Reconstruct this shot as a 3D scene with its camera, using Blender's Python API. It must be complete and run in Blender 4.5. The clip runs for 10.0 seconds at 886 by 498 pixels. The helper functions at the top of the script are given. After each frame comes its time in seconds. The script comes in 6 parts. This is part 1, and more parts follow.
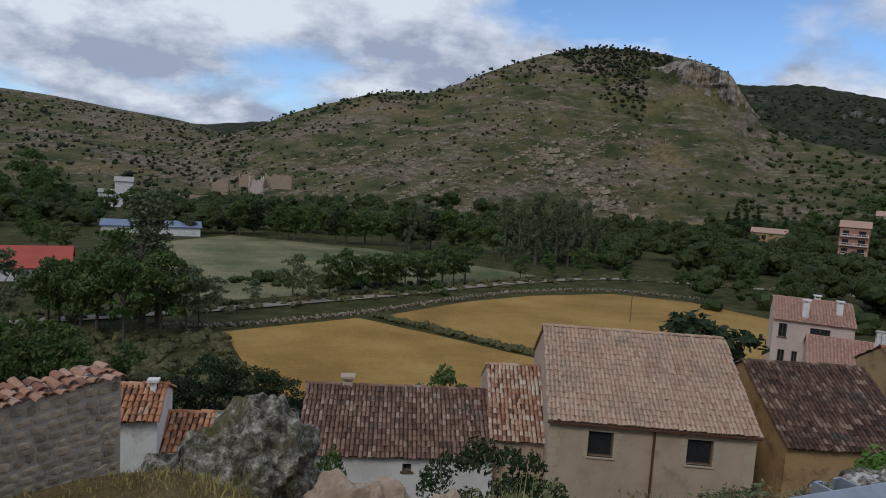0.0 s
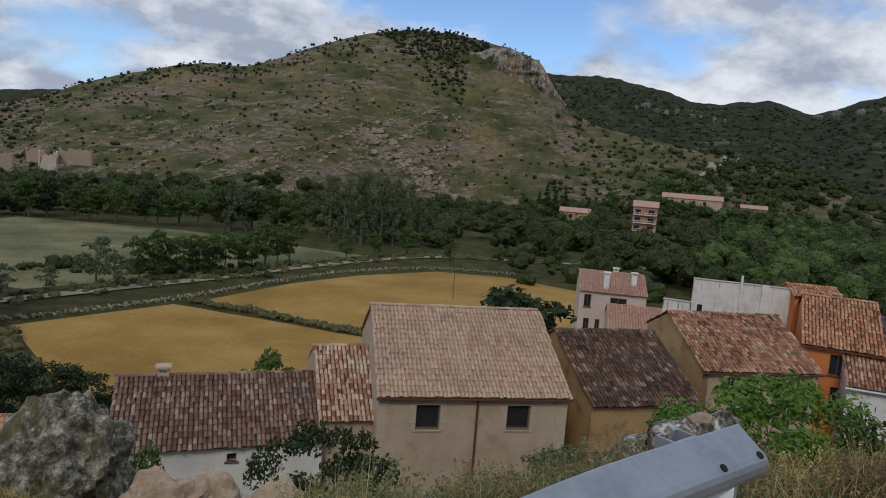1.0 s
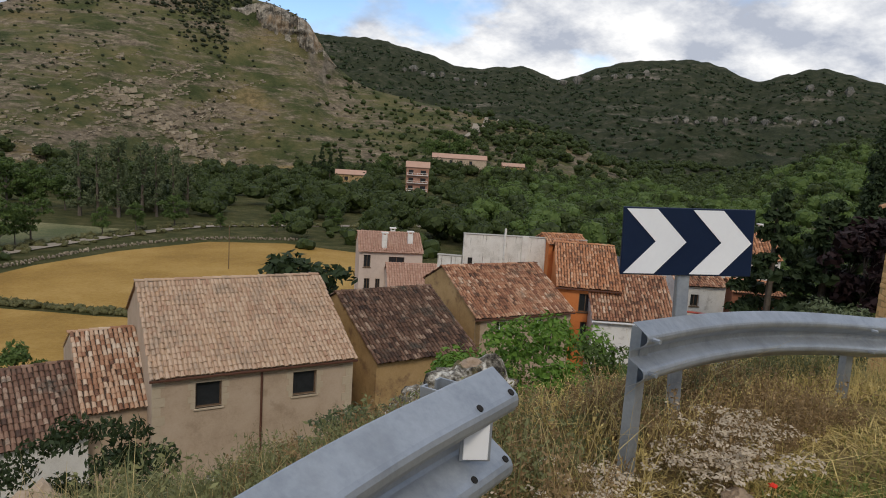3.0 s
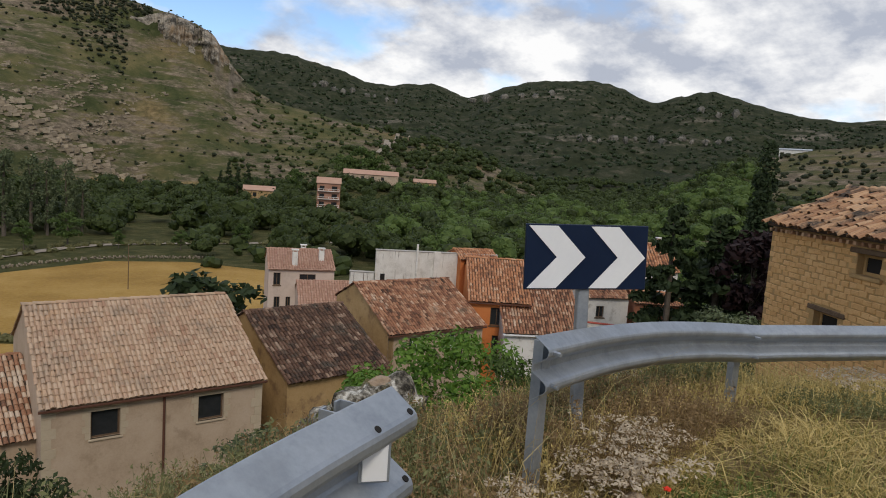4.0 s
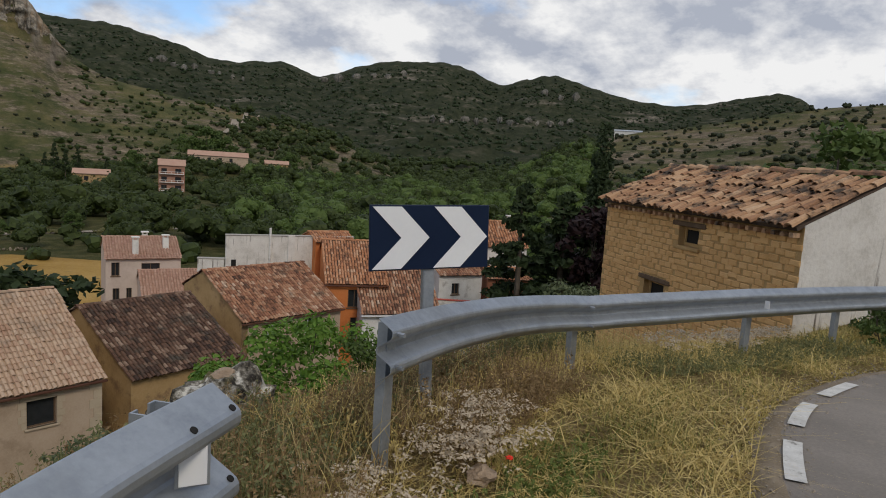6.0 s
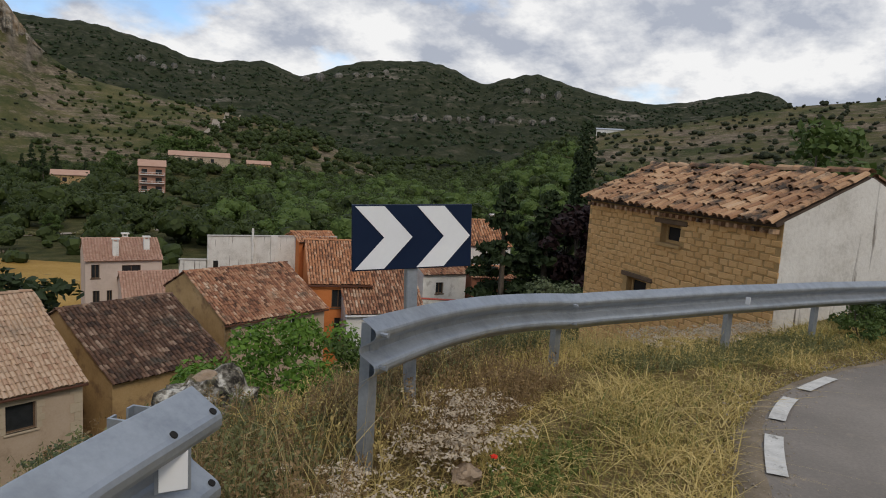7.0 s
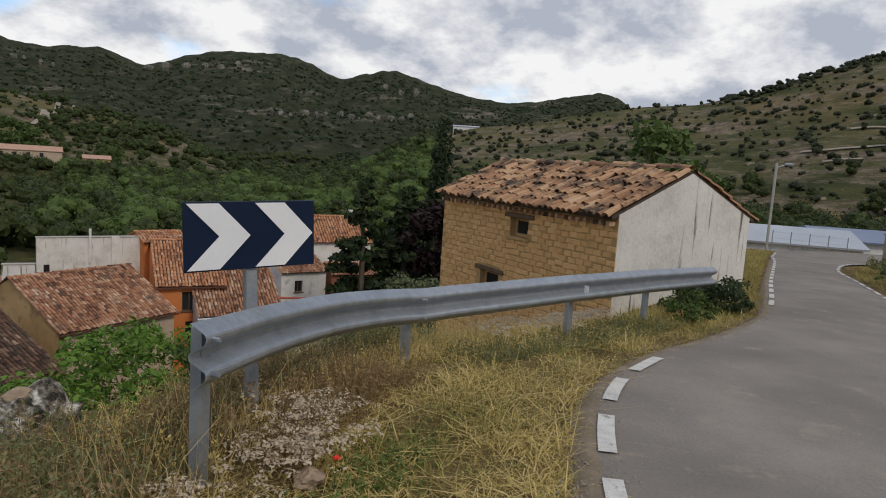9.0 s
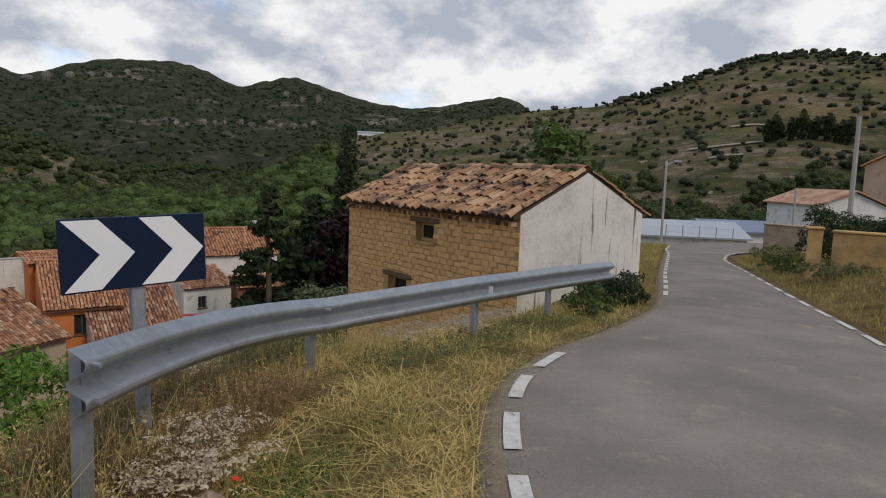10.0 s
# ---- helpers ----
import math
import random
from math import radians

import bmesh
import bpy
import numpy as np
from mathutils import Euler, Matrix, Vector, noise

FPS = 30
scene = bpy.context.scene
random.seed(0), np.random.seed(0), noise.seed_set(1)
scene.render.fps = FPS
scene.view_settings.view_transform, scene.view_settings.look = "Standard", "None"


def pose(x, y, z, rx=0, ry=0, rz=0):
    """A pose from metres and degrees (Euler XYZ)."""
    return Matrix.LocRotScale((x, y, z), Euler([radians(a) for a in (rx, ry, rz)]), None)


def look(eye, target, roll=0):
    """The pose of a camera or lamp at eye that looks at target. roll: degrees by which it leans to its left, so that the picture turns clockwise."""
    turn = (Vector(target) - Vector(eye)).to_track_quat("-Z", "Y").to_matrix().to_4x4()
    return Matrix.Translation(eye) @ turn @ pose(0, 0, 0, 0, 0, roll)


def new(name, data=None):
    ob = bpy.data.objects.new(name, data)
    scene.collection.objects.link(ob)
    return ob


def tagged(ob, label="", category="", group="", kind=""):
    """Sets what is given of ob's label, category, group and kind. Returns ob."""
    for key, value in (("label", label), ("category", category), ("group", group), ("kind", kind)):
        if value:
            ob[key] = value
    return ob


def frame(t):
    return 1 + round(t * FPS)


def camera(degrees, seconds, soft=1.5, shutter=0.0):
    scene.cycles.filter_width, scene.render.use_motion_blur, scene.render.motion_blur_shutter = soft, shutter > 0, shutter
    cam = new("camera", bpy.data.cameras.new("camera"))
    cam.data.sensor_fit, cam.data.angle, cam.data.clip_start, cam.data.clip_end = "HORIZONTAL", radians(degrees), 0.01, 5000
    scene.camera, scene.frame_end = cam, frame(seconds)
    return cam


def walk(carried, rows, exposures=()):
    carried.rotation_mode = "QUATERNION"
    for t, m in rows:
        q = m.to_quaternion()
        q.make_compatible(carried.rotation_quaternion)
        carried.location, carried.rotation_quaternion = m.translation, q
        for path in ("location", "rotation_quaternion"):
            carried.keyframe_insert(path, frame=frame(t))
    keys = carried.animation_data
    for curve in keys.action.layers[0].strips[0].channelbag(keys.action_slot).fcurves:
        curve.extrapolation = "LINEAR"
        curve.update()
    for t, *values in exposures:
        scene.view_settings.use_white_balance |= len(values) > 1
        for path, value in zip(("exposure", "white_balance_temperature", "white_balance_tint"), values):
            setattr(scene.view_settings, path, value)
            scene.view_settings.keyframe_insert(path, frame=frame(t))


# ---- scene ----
# ---------- camera and its walk ----------
cam = camera(66.33, 10.0, soft=1.0)
# seconds, x, y, z, yaw, pitch, roll
PATH = [
    (0.0, -0.093, -0.038, 1.620, -4.25, -6.13, -3.59),
    (0.5, -0.084, -0.004, 1.592, -12.09, -5.08, -4.58),
    (1.0, -0.132, 0.076, 1.575, -18.97, -6.78, -4.47),
    (1.5, -0.178, 0.071, 1.575, -23.21, -7.98, -4.48),
    (2.0, -0.167, 0.058, 1.584, -26.47, -7.48, -5.42),
    (2.5, -0.115, 0.074, 1.576, -32.62, -8.57, -4.23),
    (4.0, -0.069, 0.033, 1.595, -45.19, -6.71, -4.04),
    (4.5, -0.034, 0.027, 1.597, -49.46, -6.98, -3.65),
    (5.0, -0.027, -0.009, 1.613, -53.96, -6.42, -3.82),
    (5.5, 0.000, 0.000, 1.600, -56.43, -7.28, -3.89),
    (7.0, 0.021, 0.001, 1.601, -58.78, -7.47, -3.47),
    (7.5, 0.031, -0.008, 1.598, -60.71, -8.04, -3.26),
    (8.0, 0.043, -0.022, 1.601, -63.19, -7.27, -3.41),
    (8.5, 0.098, -0.041, 1.603, -66.84, -6.85, -3.78),
    (9.0, 0.105, -0.081, 1.606, -70.53, -7.08, -3.70),
    (9.5, 0.118, -0.102, 1.608, -73.94, -6.94, -2.61),
    (10.0, 0.139, -0.145, 1.610, -78.37, -6.24, -2.00)]
walk(cam, [(t, pose(x, y, z, 90 + p, r, w)) for t, x, y, z, w, p, r in PATH], [(0.0, -0.12, 5750, 10), (1.0, -0.03, 6000, 10), (2.4, 0.36, 6500, 10), (5.0, 0.18, 6500, 10), (5.6, 0.12, 6500, 10), (7.5, 0.18, 6500, 10), (10.0, 0.18, 6500, 10)])

# ---------- light ----------
SUN_AZ, SUN_EL = radians(215), radians(42)      # compass bearing from +y, clockwise
world = bpy.data.worlds.new("sky")
scene.world = world
world.use_nodes = True
wn, wl = world.node_tree.nodes, world.node_tree.links
wn.clear()


def node(nodes, kind, **values):
    n = nodes.new(kind)
    for key, value in values.items():
        if key in n.inputs:
            n.inputs[key].default_value = value
    return n


sky = wn.new("ShaderNodeTexSky")
sky.sky_type, sky.sun_disc, sky.sun_elevation, sky.sun_rotation = "NISHITA", False, SUN_EL, SUN_AZ
sky.altitude, sky.air_density, sky.dust_density, sky.ozone_density = 1200, 1.0, 0.1, 3.0
tc = wn.new("ShaderNodeTexCoord")
sep = wn.new("ShaderNodeSeparateXYZ")
wl.new(tc.outputs["Generated"], sep.inputs[0])
# the clouds lie on a sheet overhead: direction divided by its height
up = node(wn, "ShaderNodeMath")
up.operation = "ADD"
wl.new(sep.outputs["Z"], up.inputs[0])
up.inputs[1].default_value = 0.40
sheet = wn.new("ShaderNodeVectorMath")
sheet.operation = "DIVIDE"
wl.new(tc.outputs["Generated"], sheet.inputs[0])
comb = wn.new("ShaderNodeCombineXYZ")
for k in range(3):
    wl.new(up.outputs[0], comb.inputs[k])
wl.new(comb.outputs[0], sheet.inputs[1])
flat = wn.new("ShaderNodeVectorMath")
flat.operation = "MULTIPLY"
wl.new(sheet.outputs[0], flat.inputs[0])
flat.inputs[1].default_value = (1, 1, 0)
shift = wn.new("ShaderNodeVectorMath")
shift.operation = "ADD"
wl.new(flat.outputs[0], shift.inputs[0])
shift.inputs[1].default_value = (49.406, 58.339, 0.0)
big = node(wn, "ShaderNodeTexNoise", Scale=1.3, Detail=8.0, Roughness=0.53, Distortion=0.0)
wl.new(shift.outputs[0], big.inputs["Vector"])
cover = wn.new("ShaderNodeValToRGB")
cover.color_ramp.elements[0].position, cover.color_ramp.elements[1].position = 0.40, 0.48
wl.new(big.outputs["Fac"], cover.inputs[0])
shade = node(wn, "ShaderNodeTexNoise", Scale=2.7, Detail=10.0, Roughness=0.60, Distortion=0.0)
wl.new(shift.outputs[0], shade.inputs["Vector"])
tone = wn.new("ShaderNodeValToRGB")
tone.color_ramp.elements[0].position, tone.color_ramp.elements[0].color = 0.42, (1.0, 1.0, 1.0, 1)
tone.color_ramp.elements[1].position, tone.color_ramp.elements[1].color = 0.57, (0.47, 0.51, 0.60, 1)
wl.new(shade.outputs["Fac"], tone.inputs[0])
b_sky = node(wn, "ShaderNodeBackground", Strength=0.125)
b_cloud = node(wn, "ShaderNodeBackground", Strength=0.80)
wl.new(sky.outputs[0], b_sky.inputs[0])
wl.new(tone.outputs[0], b_cloud.inputs[0])
mixs = wn.new("ShaderNodeMixShader")
wl.new(cover.outputs[0], mixs.inputs[0])
wl.new(b_sky.outputs[0], mixs.inputs[1])
wl.new(b_cloud.outputs[0], mixs.inputs[2])
wout = wn.new("ShaderNodeOutputWorld")
wl.new(mixs.outputs[0], wout.inputs[0])

sun = new("sun", bpy.data.lights.new("sun", "SUN"))
sun.data.energy, sun.data.angle, sun.data.color = 1.05, radians(14), (1.0, 0.89, 0.72)
sun.matrix_world = look((0, 0, 0), (-math.sin(SUN_AZ) * math.cos(SUN_EL), -math.cos(SUN_AZ) * math.cos(SUN_EL), -math.sin(SUN_EL)))

# ---------- materials ----------


def material(name, colors, scale=4.0, rough=0.85, bump=0.3, fine=40.0, metal=0.0, island=0.0, per_object=0.0, stain=None, stain_scale=1.2,
             stain_at=(0.52, 0.66), bump_scale=None, distance=0.02, two_sided_light=0.0, spec=0.3, span=(0.45, 1.0)):
    """A surface: a ramp of colours by a broad noise, a finer grain over it, per-piece variation, stains and fine relief."""
    m = bpy.data.materials.new(name)
    m.use_nodes = True
    n, l = m.node_tree.nodes, m.node_tree.links
    bsdf = n["Principled BSDF"]
    bsdf.inputs["Roughness"].default_value, bsdf.inputs["Metallic"].default_value = rough, metal
    bsdf.inputs["Specular IOR Level"].default_value = spec
    geo, obinfo = n.new("ShaderNodeNewGeometry"), n.new("ShaderNodeObjectInfo")
    broad = node(n, "ShaderNodeTexNoise", Scale=scale, Detail=6.0, Roughness=0.6)
    grain = node(n, "ShaderNodeTexNoise", Scale=fine, Detail=4.0, Roughness=0.65)
    for t in (broad, grain):
        l.new(geo.outputs["Position"], t.inputs["Vector"])
    mixf = n.new("ShaderNodeMath")
    mixf.operation = "MULTIPLY_ADD"
    l.new(grain.outputs["Fac"], mixf.inputs[0])
    mixf.inputs[1].default_value = 0.45
    l.new(broad.outputs["Fac"], mixf.inputs[2])
    last = mixf
    for amount, out in ((island, geo.outputs["Random Per Island"]), (per_object, obinfo.outputs["Random"])):
        if amount:
            a = n.new("ShaderNodeMath")
            a.operation = "MULTIPLY_ADD"
            l.new(out, a.inputs[0])
            a.inputs[1].default_value = amount
            l.new(last.outputs[0], a.inputs[2])
            last = a
    ramp = n.new("ShaderNodeValToRGB")
    extra = island + per_object
    lo, hi = span[0], span[1] + extra
    rng = n.new("ShaderNodeMapRange")
    rng.inputs["From Min"].default_value, rng.inputs["From Max"].default_value = lo, hi
    l.new(last.outputs[0], rng.inputs[0])
    l.new(rng.outputs[0], ramp.inputs[0])
    el = ramp.color_ramp.elements
    while len(el) < len(colors):
        el.new(0.5)
    for k, c in enumerate(colors):
        el[k].position, el[k].color = k / (len(colors) - 1), (*c, 1)
    color = ramp.outputs[0]
    if stain:
        st = node(n, "ShaderNodeTexNoise", Scale=stain_scale, Detail=8.0, Roughness=0.7)
        l.new(geo.outputs["Position"], st.inputs["Vector"])
        sr = n.new("ShaderNodeMapRange")
        sr.inputs["From Min"].default_value, sr.inputs["From Max"].default_value = stain_at
        l.new(st.outputs["Fac"], sr.inputs[0])
        mx = n.new("ShaderNodeMix")
        mx.data_type = "RGBA"
        l.new(sr.outputs[0], mx.inputs["Factor"])
        l.new(color, mx.inputs["A"])
        mx.inputs["B"].default_value = (*stain, 1)
        color = mx.outputs["Result"]
    l.new(color, bsdf.inputs["Base Color"])
    if bump:
        b = node(n, "ShaderNodeBump", Strength=bump, Distance=distance)
        src = grain
        if bump_scale:
            src = node(n, "ShaderNodeTexNoise", Scale=bump_scale, Detail=8.0, Roughness=0.7)
            l.new(geo.outputs["Position"], src.inputs["Vector"])
        l.new(src.outputs["Fac"], b.inputs["Height"])
        l.new(b.outputs[0], bsdf.inputs["Normal"])
    if two_sided_light:
        tr = node(n, "ShaderNodeBsdfTranslucent")
        l.new(color, tr.inputs[0])
        ms = node(n, "ShaderNodeMixShader", Fac=two_sided_light)
        l.new(bsdf.outputs[0], ms.inputs[1])
        l.new(tr.outputs[0], ms.inputs[2])
        l.new(ms.outputs[0], n["Material Output"].inputs[0])
    return m


def leafy(name, dark, light, per_object=0.25):
    return material(name, [dark, tuple((a + b) / 2 for a, b in zip(dark, light)), light], scale=0.5, fine=3.0, rough=0.65, bump=0, island=0.45,
                    per_object=per_object, two_sided_light=0.25)


M_PLASTER = material("beige_render", [(0.36, 0.27, 0.19), (0.47, 0.36, 0.26), (0.52, 0.41, 0.31)], scale=0.9, fine=14, bump=0.25, stain=(0.30, 0.22, 0.15), stain_at=(0.55, 0.75))
M_WHITE = material("white_limewash", [(0.55, 0.53, 0.49), (0.72, 0.70, 0.66), (0.78, 0.77, 0.74)], scale=1.1, fine=18, bump=0.35, stain=(0.36, 0.33, 0.29), stain_at=(0.56, 0.72))
M_PINK = material("pale_pink_render", [(0.46, 0.36, 0.30), (0.58, 0.47, 0.40), (0.62, 0.52, 0.45)], scale=0.8, fine=12, bump=0.2)
M_ORANGE = material("orange_render", [(0.48, 0.15, 0.045), (0.60, 0.20, 0.06), (0.64, 0.24, 0.08)], scale=0.8, fine=12, bump=0.2)
M_OCHRE = material("ochre_earth_render", [(0.30, 0.19, 0.09), (0.42, 0.28, 0.13), (0.48, 0.33, 0.17)], scale=0.8, fine=9, bump=0.5, stain=(0.24, 0.15, 0.08))
M_BRICKRED = material("red_brown_render", [(0.28, 0.11, 0.06), (0.38, 0.16, 0.09)], scale=0.8, fine=9, bump=0.3)
M_STONE = material("dressed_limestone", [(0.42, 0.34, 0.24), (0.55, 0.46, 0.34)], scale=2, fine=20, bump=0.3, per_object=0.2)
M_ADOBE = material("adobe_brick", [(0.50, 0.275, 0.10), (0.69, 0.415, 0.175), (0.80, 0.54, 0.27)], scale=2.5, fine=45, bump=0.6, island=0.3, per_object=0.35, distance=0.01)
M_ADOBE_JOINT = material("earth_mortar", [(0.38, 0.235, 0.095), (0.52, 0.34, 0.15)], scale=3, fine=40, bump=0.6)
M_RUBBLE = material("rubble_stone", [(0.24, 0.185, 0.125), (0.46, 0.36, 0.25), (0.64, 0.50, 0.34)], span=(0.6, 0.9), scale=3, fine=30, bump=0.7, per_object=0.5, distance=0.015)
M_MORTAR = material("grey_mortar", [(0.40, 0.345, 0.275), (0.56, 0.49, 0.405)], scale=3, fine=35, bump=0.7)
M_TILE = {
    "pale": material("pale_terracotta", [(0.34, 0.20, 0.13), (0.46, 0.31, 0.21), (0.52, 0.38, 0.27), (0.47, 0.29, 0.17)], scale=0.6, fine=16, bump=0.3, island=0.7, stain=(0.30, 0.23, 0.17), stain_at=(0.5, 0.7), span=(0.55, 0.9)),
    "brown": material("weathered_terracotta", [(0.06, 0.04, 0.032), (0.15, 0.08, 0.055), (0.205, 0.118, 0.080), (0.26, 0.160, 0.112), (0.44, 0.34, 0.26)], scale=0.6, fine=16, bump=0.4, island=0.8, stain=(0.09, 0.075, 0.06), stain_at=(0.55, 0.68), span=(0.6, 0.84)),
    "orange": material("orange_terracotta", [(0.10, 0.06, 0.045), (0.35, 0.152, 0.075), (0.47, 0.215, 0.105), (0.51, 0.26, 0.14), (0.57, 0.38, 0.25)], scale=0.6, fine=16, bump=0.3, island=0.8, stain=(0.12, 0.08, 0.06), stain_at=(0.56, 0.68), span=(0.6, 0.84)),
    "dark": material("lichened_dark_terracotta", [(0.03, 0.021, 0.017), (0.08, 0.045, 0.032), (0.12, 0.066, 0.043), (0.17, 0.10, 0.068), (0.36, 0.26, 0.19)], scale=0.7, fine=16, bump=0.4, island=0.75, stain=(0.07, 0.058, 0.045), span=(0.6, 0.84)),
    "mixed": material("mottled_terracotta", [(0.06, 0.036, 0.026), (0.24, 0.11, 0.065), (0.36, 0.17, 0.095), (0.42, 0.235, 0.14), (0.60, 0.44, 0.32)], scale=0.7, fine=16, bump=0.4, island=0.85, stain=(0.12, 0.09, 0.065), stain_at=(0.54, 0.7), span=(0.6, 0.84)),
    "barn": material("old_clay_tile", [(0.11, 0.068, 0.045), (0.31, 0.165, 0.09), (0.47, 0.285, 0.16), (0.60, 0.44, 0.30)], scale=1.5, fine=25, bump=0.5, per_object=0.8, island=0.1, stain=(0.06, 0.046, 0.036), stain_at=(0.50, 0.62), stain_scale=1.6),
    "broken": material("broken_clay_tile", [(0.11, 0.06, 0.045), (0.30, 0.145, 0.09), (0.42, 0.23, 0.15), (0.56, 0.42, 0.32)], scale=2, fine=25, bump=0.5, per_object=0.9, stain=(0.10, 0.08, 0.06), stain_at=(0.55, 0.68)),
    "speckled": material("speckled_terracotta", [(0.09, 0.055, 0.042), (0.31, 0.155, 0.09), (0.45, 0.27, 0.17), (0.53, 0.39, 0.28), (0.62, 0.51, 0.40)], scale=0.6, fine=16, bump=0.3, island=0.8, span=(0.6, 0.84)),
    "pink": material("pink_terracotta", [(0.30, 0.16, 0.11), (0.42, 0.25, 0.18), (0.50, 0.33, 0.25)], scale=0.6, fine=16, bump=0.3, island=0.6),
    "red": material("red_sheet", [(0.36, 0.075, 0.05), (0.44, 0.10, 0.07)], scale=0.4, fine=8, bump=0.1),
}
# near-black colour that stands for the shade inside holes and openings
M_HOLE_SHADE = material("painted_hole_shade", [(0.012, 0.011, 0.010), (0.02, 0.018, 0.016)], bump=0)
M_GLASS = material("window_glass", [(0.02, 0.022, 0.025), (0.035, 0.038, 0.042)], rough=0.08, bump=0, spec=0.6)
M_WOOD = material("weathered_wood", [(0.10, 0.065, 0.04), (0.18, 0.12, 0.075)], scale=6, fine=60, bump=0.5)
M_BROWN_METAL = material("brown_metal", [(0.10, 0.045, 0.03), (0.13, 0.06, 0.04)], rough=0.5, bump=0.1)
M_GALV = material("galvanised_steel", [(0.27, 0.30, 0.335), (0.36, 0.39, 0.425), (0.43, 0.46, 0.495)], scale=9, fine=55, rough=0.5, metal=0.65, bump=0.05, stain=(0.27, 0.29, 0.31), stain_scale=3, stain_at=(0.5, 0.75), spec=0.5)
M_CONCRETE = material("grey_concrete", [(0.33, 0.31, 0.28), (0.45, 0.43, 0.39)], scale=2, fine=25, bump=0.3)
M_ASPHALT = material("worn_asphalt", [(0.155, 0.137, 0.119), (0.215, 0.191, 0.167), (0.295, 0.263, 0.230)], scale=0.6, fine=48, span=(0.46, 0.98), rough=0.9, bump=0.8, stain=(0.31, 0.265, 0.215), stain_scale=2.1, stain_at=(0.58, 0.70), distance=0.006)
M_PAINT = material("road_paint", [(0.45, 0.44, 0.41), (0.72, 0.71, 0.68)], scale=9, fine=70, bump=0.3, stain=(0.25, 0.24, 0.22), stain_scale=14, stain_at=(0.58, 0.66))
M_NAVY = material("navy_sheeting", [(0.004, 0.012, 0.038), (0.007, 0.018, 0.048)], rough=0.35, bump=0)
M_SIGNWHITE = material("white_sheeting", [(0.76, 0.77, 0.79), (0.83, 0.84, 0.85)], rough=0.4, bump=0)
M_ROCK = material("lichened_limestone", [(0.035, 0.031, 0.025), (0.15, 0.135, 0.108), (0.36, 0.335, 0.285), (0.72, 0.69, 0.62)], scale=11, fine=34, bump=1.0, bump_scale=9, distance=0.06, stain=(0.13, 0.112, 0.042), stain_at=(0.57, 0.66), stain_scale=1.9, span=(0.62, 0.86))
M_MOSSROCK = material("mossy_weathered_limestone", [(0.050, 0.044, 0.030), (0.15, 0.132, 0.096), (0.29, 0.265, 0.205), (0.52, 0.49, 0.41)], scale=7, fine=30, bump=1.0, bump_scale=7, distance=0.07, stain=(0.115, 0.105, 0.038), stain_at=(0.50, 0.60), stain_scale=1.5, span=(0.60, 0.90))
M_PALEROCK = material("tan_limestone", [(0.24, 0.17, 0.11), (0.40, 0.30, 0.21), (0.50, 0.40, 0.30)], scale=2.5, fine=20, bump=0.8, bump_scale=10, distance=0.04)
M_TRACK = material("pale_gravel", [(0.22, 0.185, 0.14), (0.36, 0.31, 0.25)], scale=1, fine=9, bump=0.3)
M_BARK = material("grey_bark", [(0.07, 0.055, 0.04), (0.15, 0.125, 0.10)], scale=4, fine=30, bump=0.6)
M_SOIL = material("verge_soil", [(0.150, 0.115, 0.075), (0.225, 0.178, 0.122), (0.32, 0.26, 0.185)], scale=3, fine=60, bump=0.9, distance=0.012)
M_HILLROCK = material("weathered_hill_limestone", [(0.13, 0.105, 0.075), (0.30, 0.245, 0.175), (0.50, 0.42, 0.31)], scale=0.25, fine=2.0, bump=0.8, bump_scale=1.2, distance=0.4, island=0.5)
M_CLIFF = material("banded_cliff_limestone", [(0.05, 0.042, 0.032), (0.17, 0.15, 0.118), (0.33, 0.29, 0.235), (0.46, 0.40, 0.32)], scale=0.16, fine=0.9, span=(0.60, 0.88), bump=1.0, bump_scale=0.35, distance=2.0, stain=(0.33, 0.225, 0.13), stain_scale=0.03, stain_at=(0.55, 0.68))
M_FARCLIFF = material("distant_grey_limestone", [(0.040, 0.040, 0.030), (0.11, 0.10, 0.078), (0.23, 0.205, 0.165)], scale=0.05, fine=0.5, span=(0.55, 0.92), bump=1.0, bump_scale=0.2, distance=2.0)
M_WARMWALL = material("warm_ochre_render", [(0.36, 0.21, 0.075), (0.52, 0.325, 0.125), (0.58, 0.39, 0.18)], scale=1.6, fine=12, bump=0.6, stain=(0.26, 0.19, 0.11), stain_at=(0.54, 0.68))
M_FIELD = material("ripe_cereal", [(0.26, 0.148, 0.027), (0.345, 0.205, 0.044), (0.42, 0.265, 0.075)], span=(0.55, 0.9), scale=0.12, fine=2.5, bump=0.6, bump_scale=5, distance=0.15)
M_MEADOW = material("meadow_grass", [(0.080, 0.096, 0.034), (0.155, 0.155, 0.066), (0.27, 0.235, 0.12)], scale=0.09, fine=2.0, bump=0.8, bump_scale=3, distance=0.3, span=(0.56, 0.88))
M_LEAF = leafy("green_leaves", (0.036, 0.068, 0.015), (0.125, 0.180, 0.045))
M_LEAF_BRIGHT = leafy("bright_green_leaves", (0.055, 0.125, 0.014), (0.20, 0.34, 0.050))
M_LEAF_DARK = leafy("dark_green_leaves", (0.014, 0.027, 0.009), (0.050, 0.075, 0.026))
M_LEAF_GREY = leafy("grey_green_leaves", (0.056, 0.080, 0.036), (0.19, 0.22, 0.11))
M_LEAF_PURPLE = leafy("purple_leaves", (0.014, 0.008, 0.009), (0.04, 0.018, 0.018))
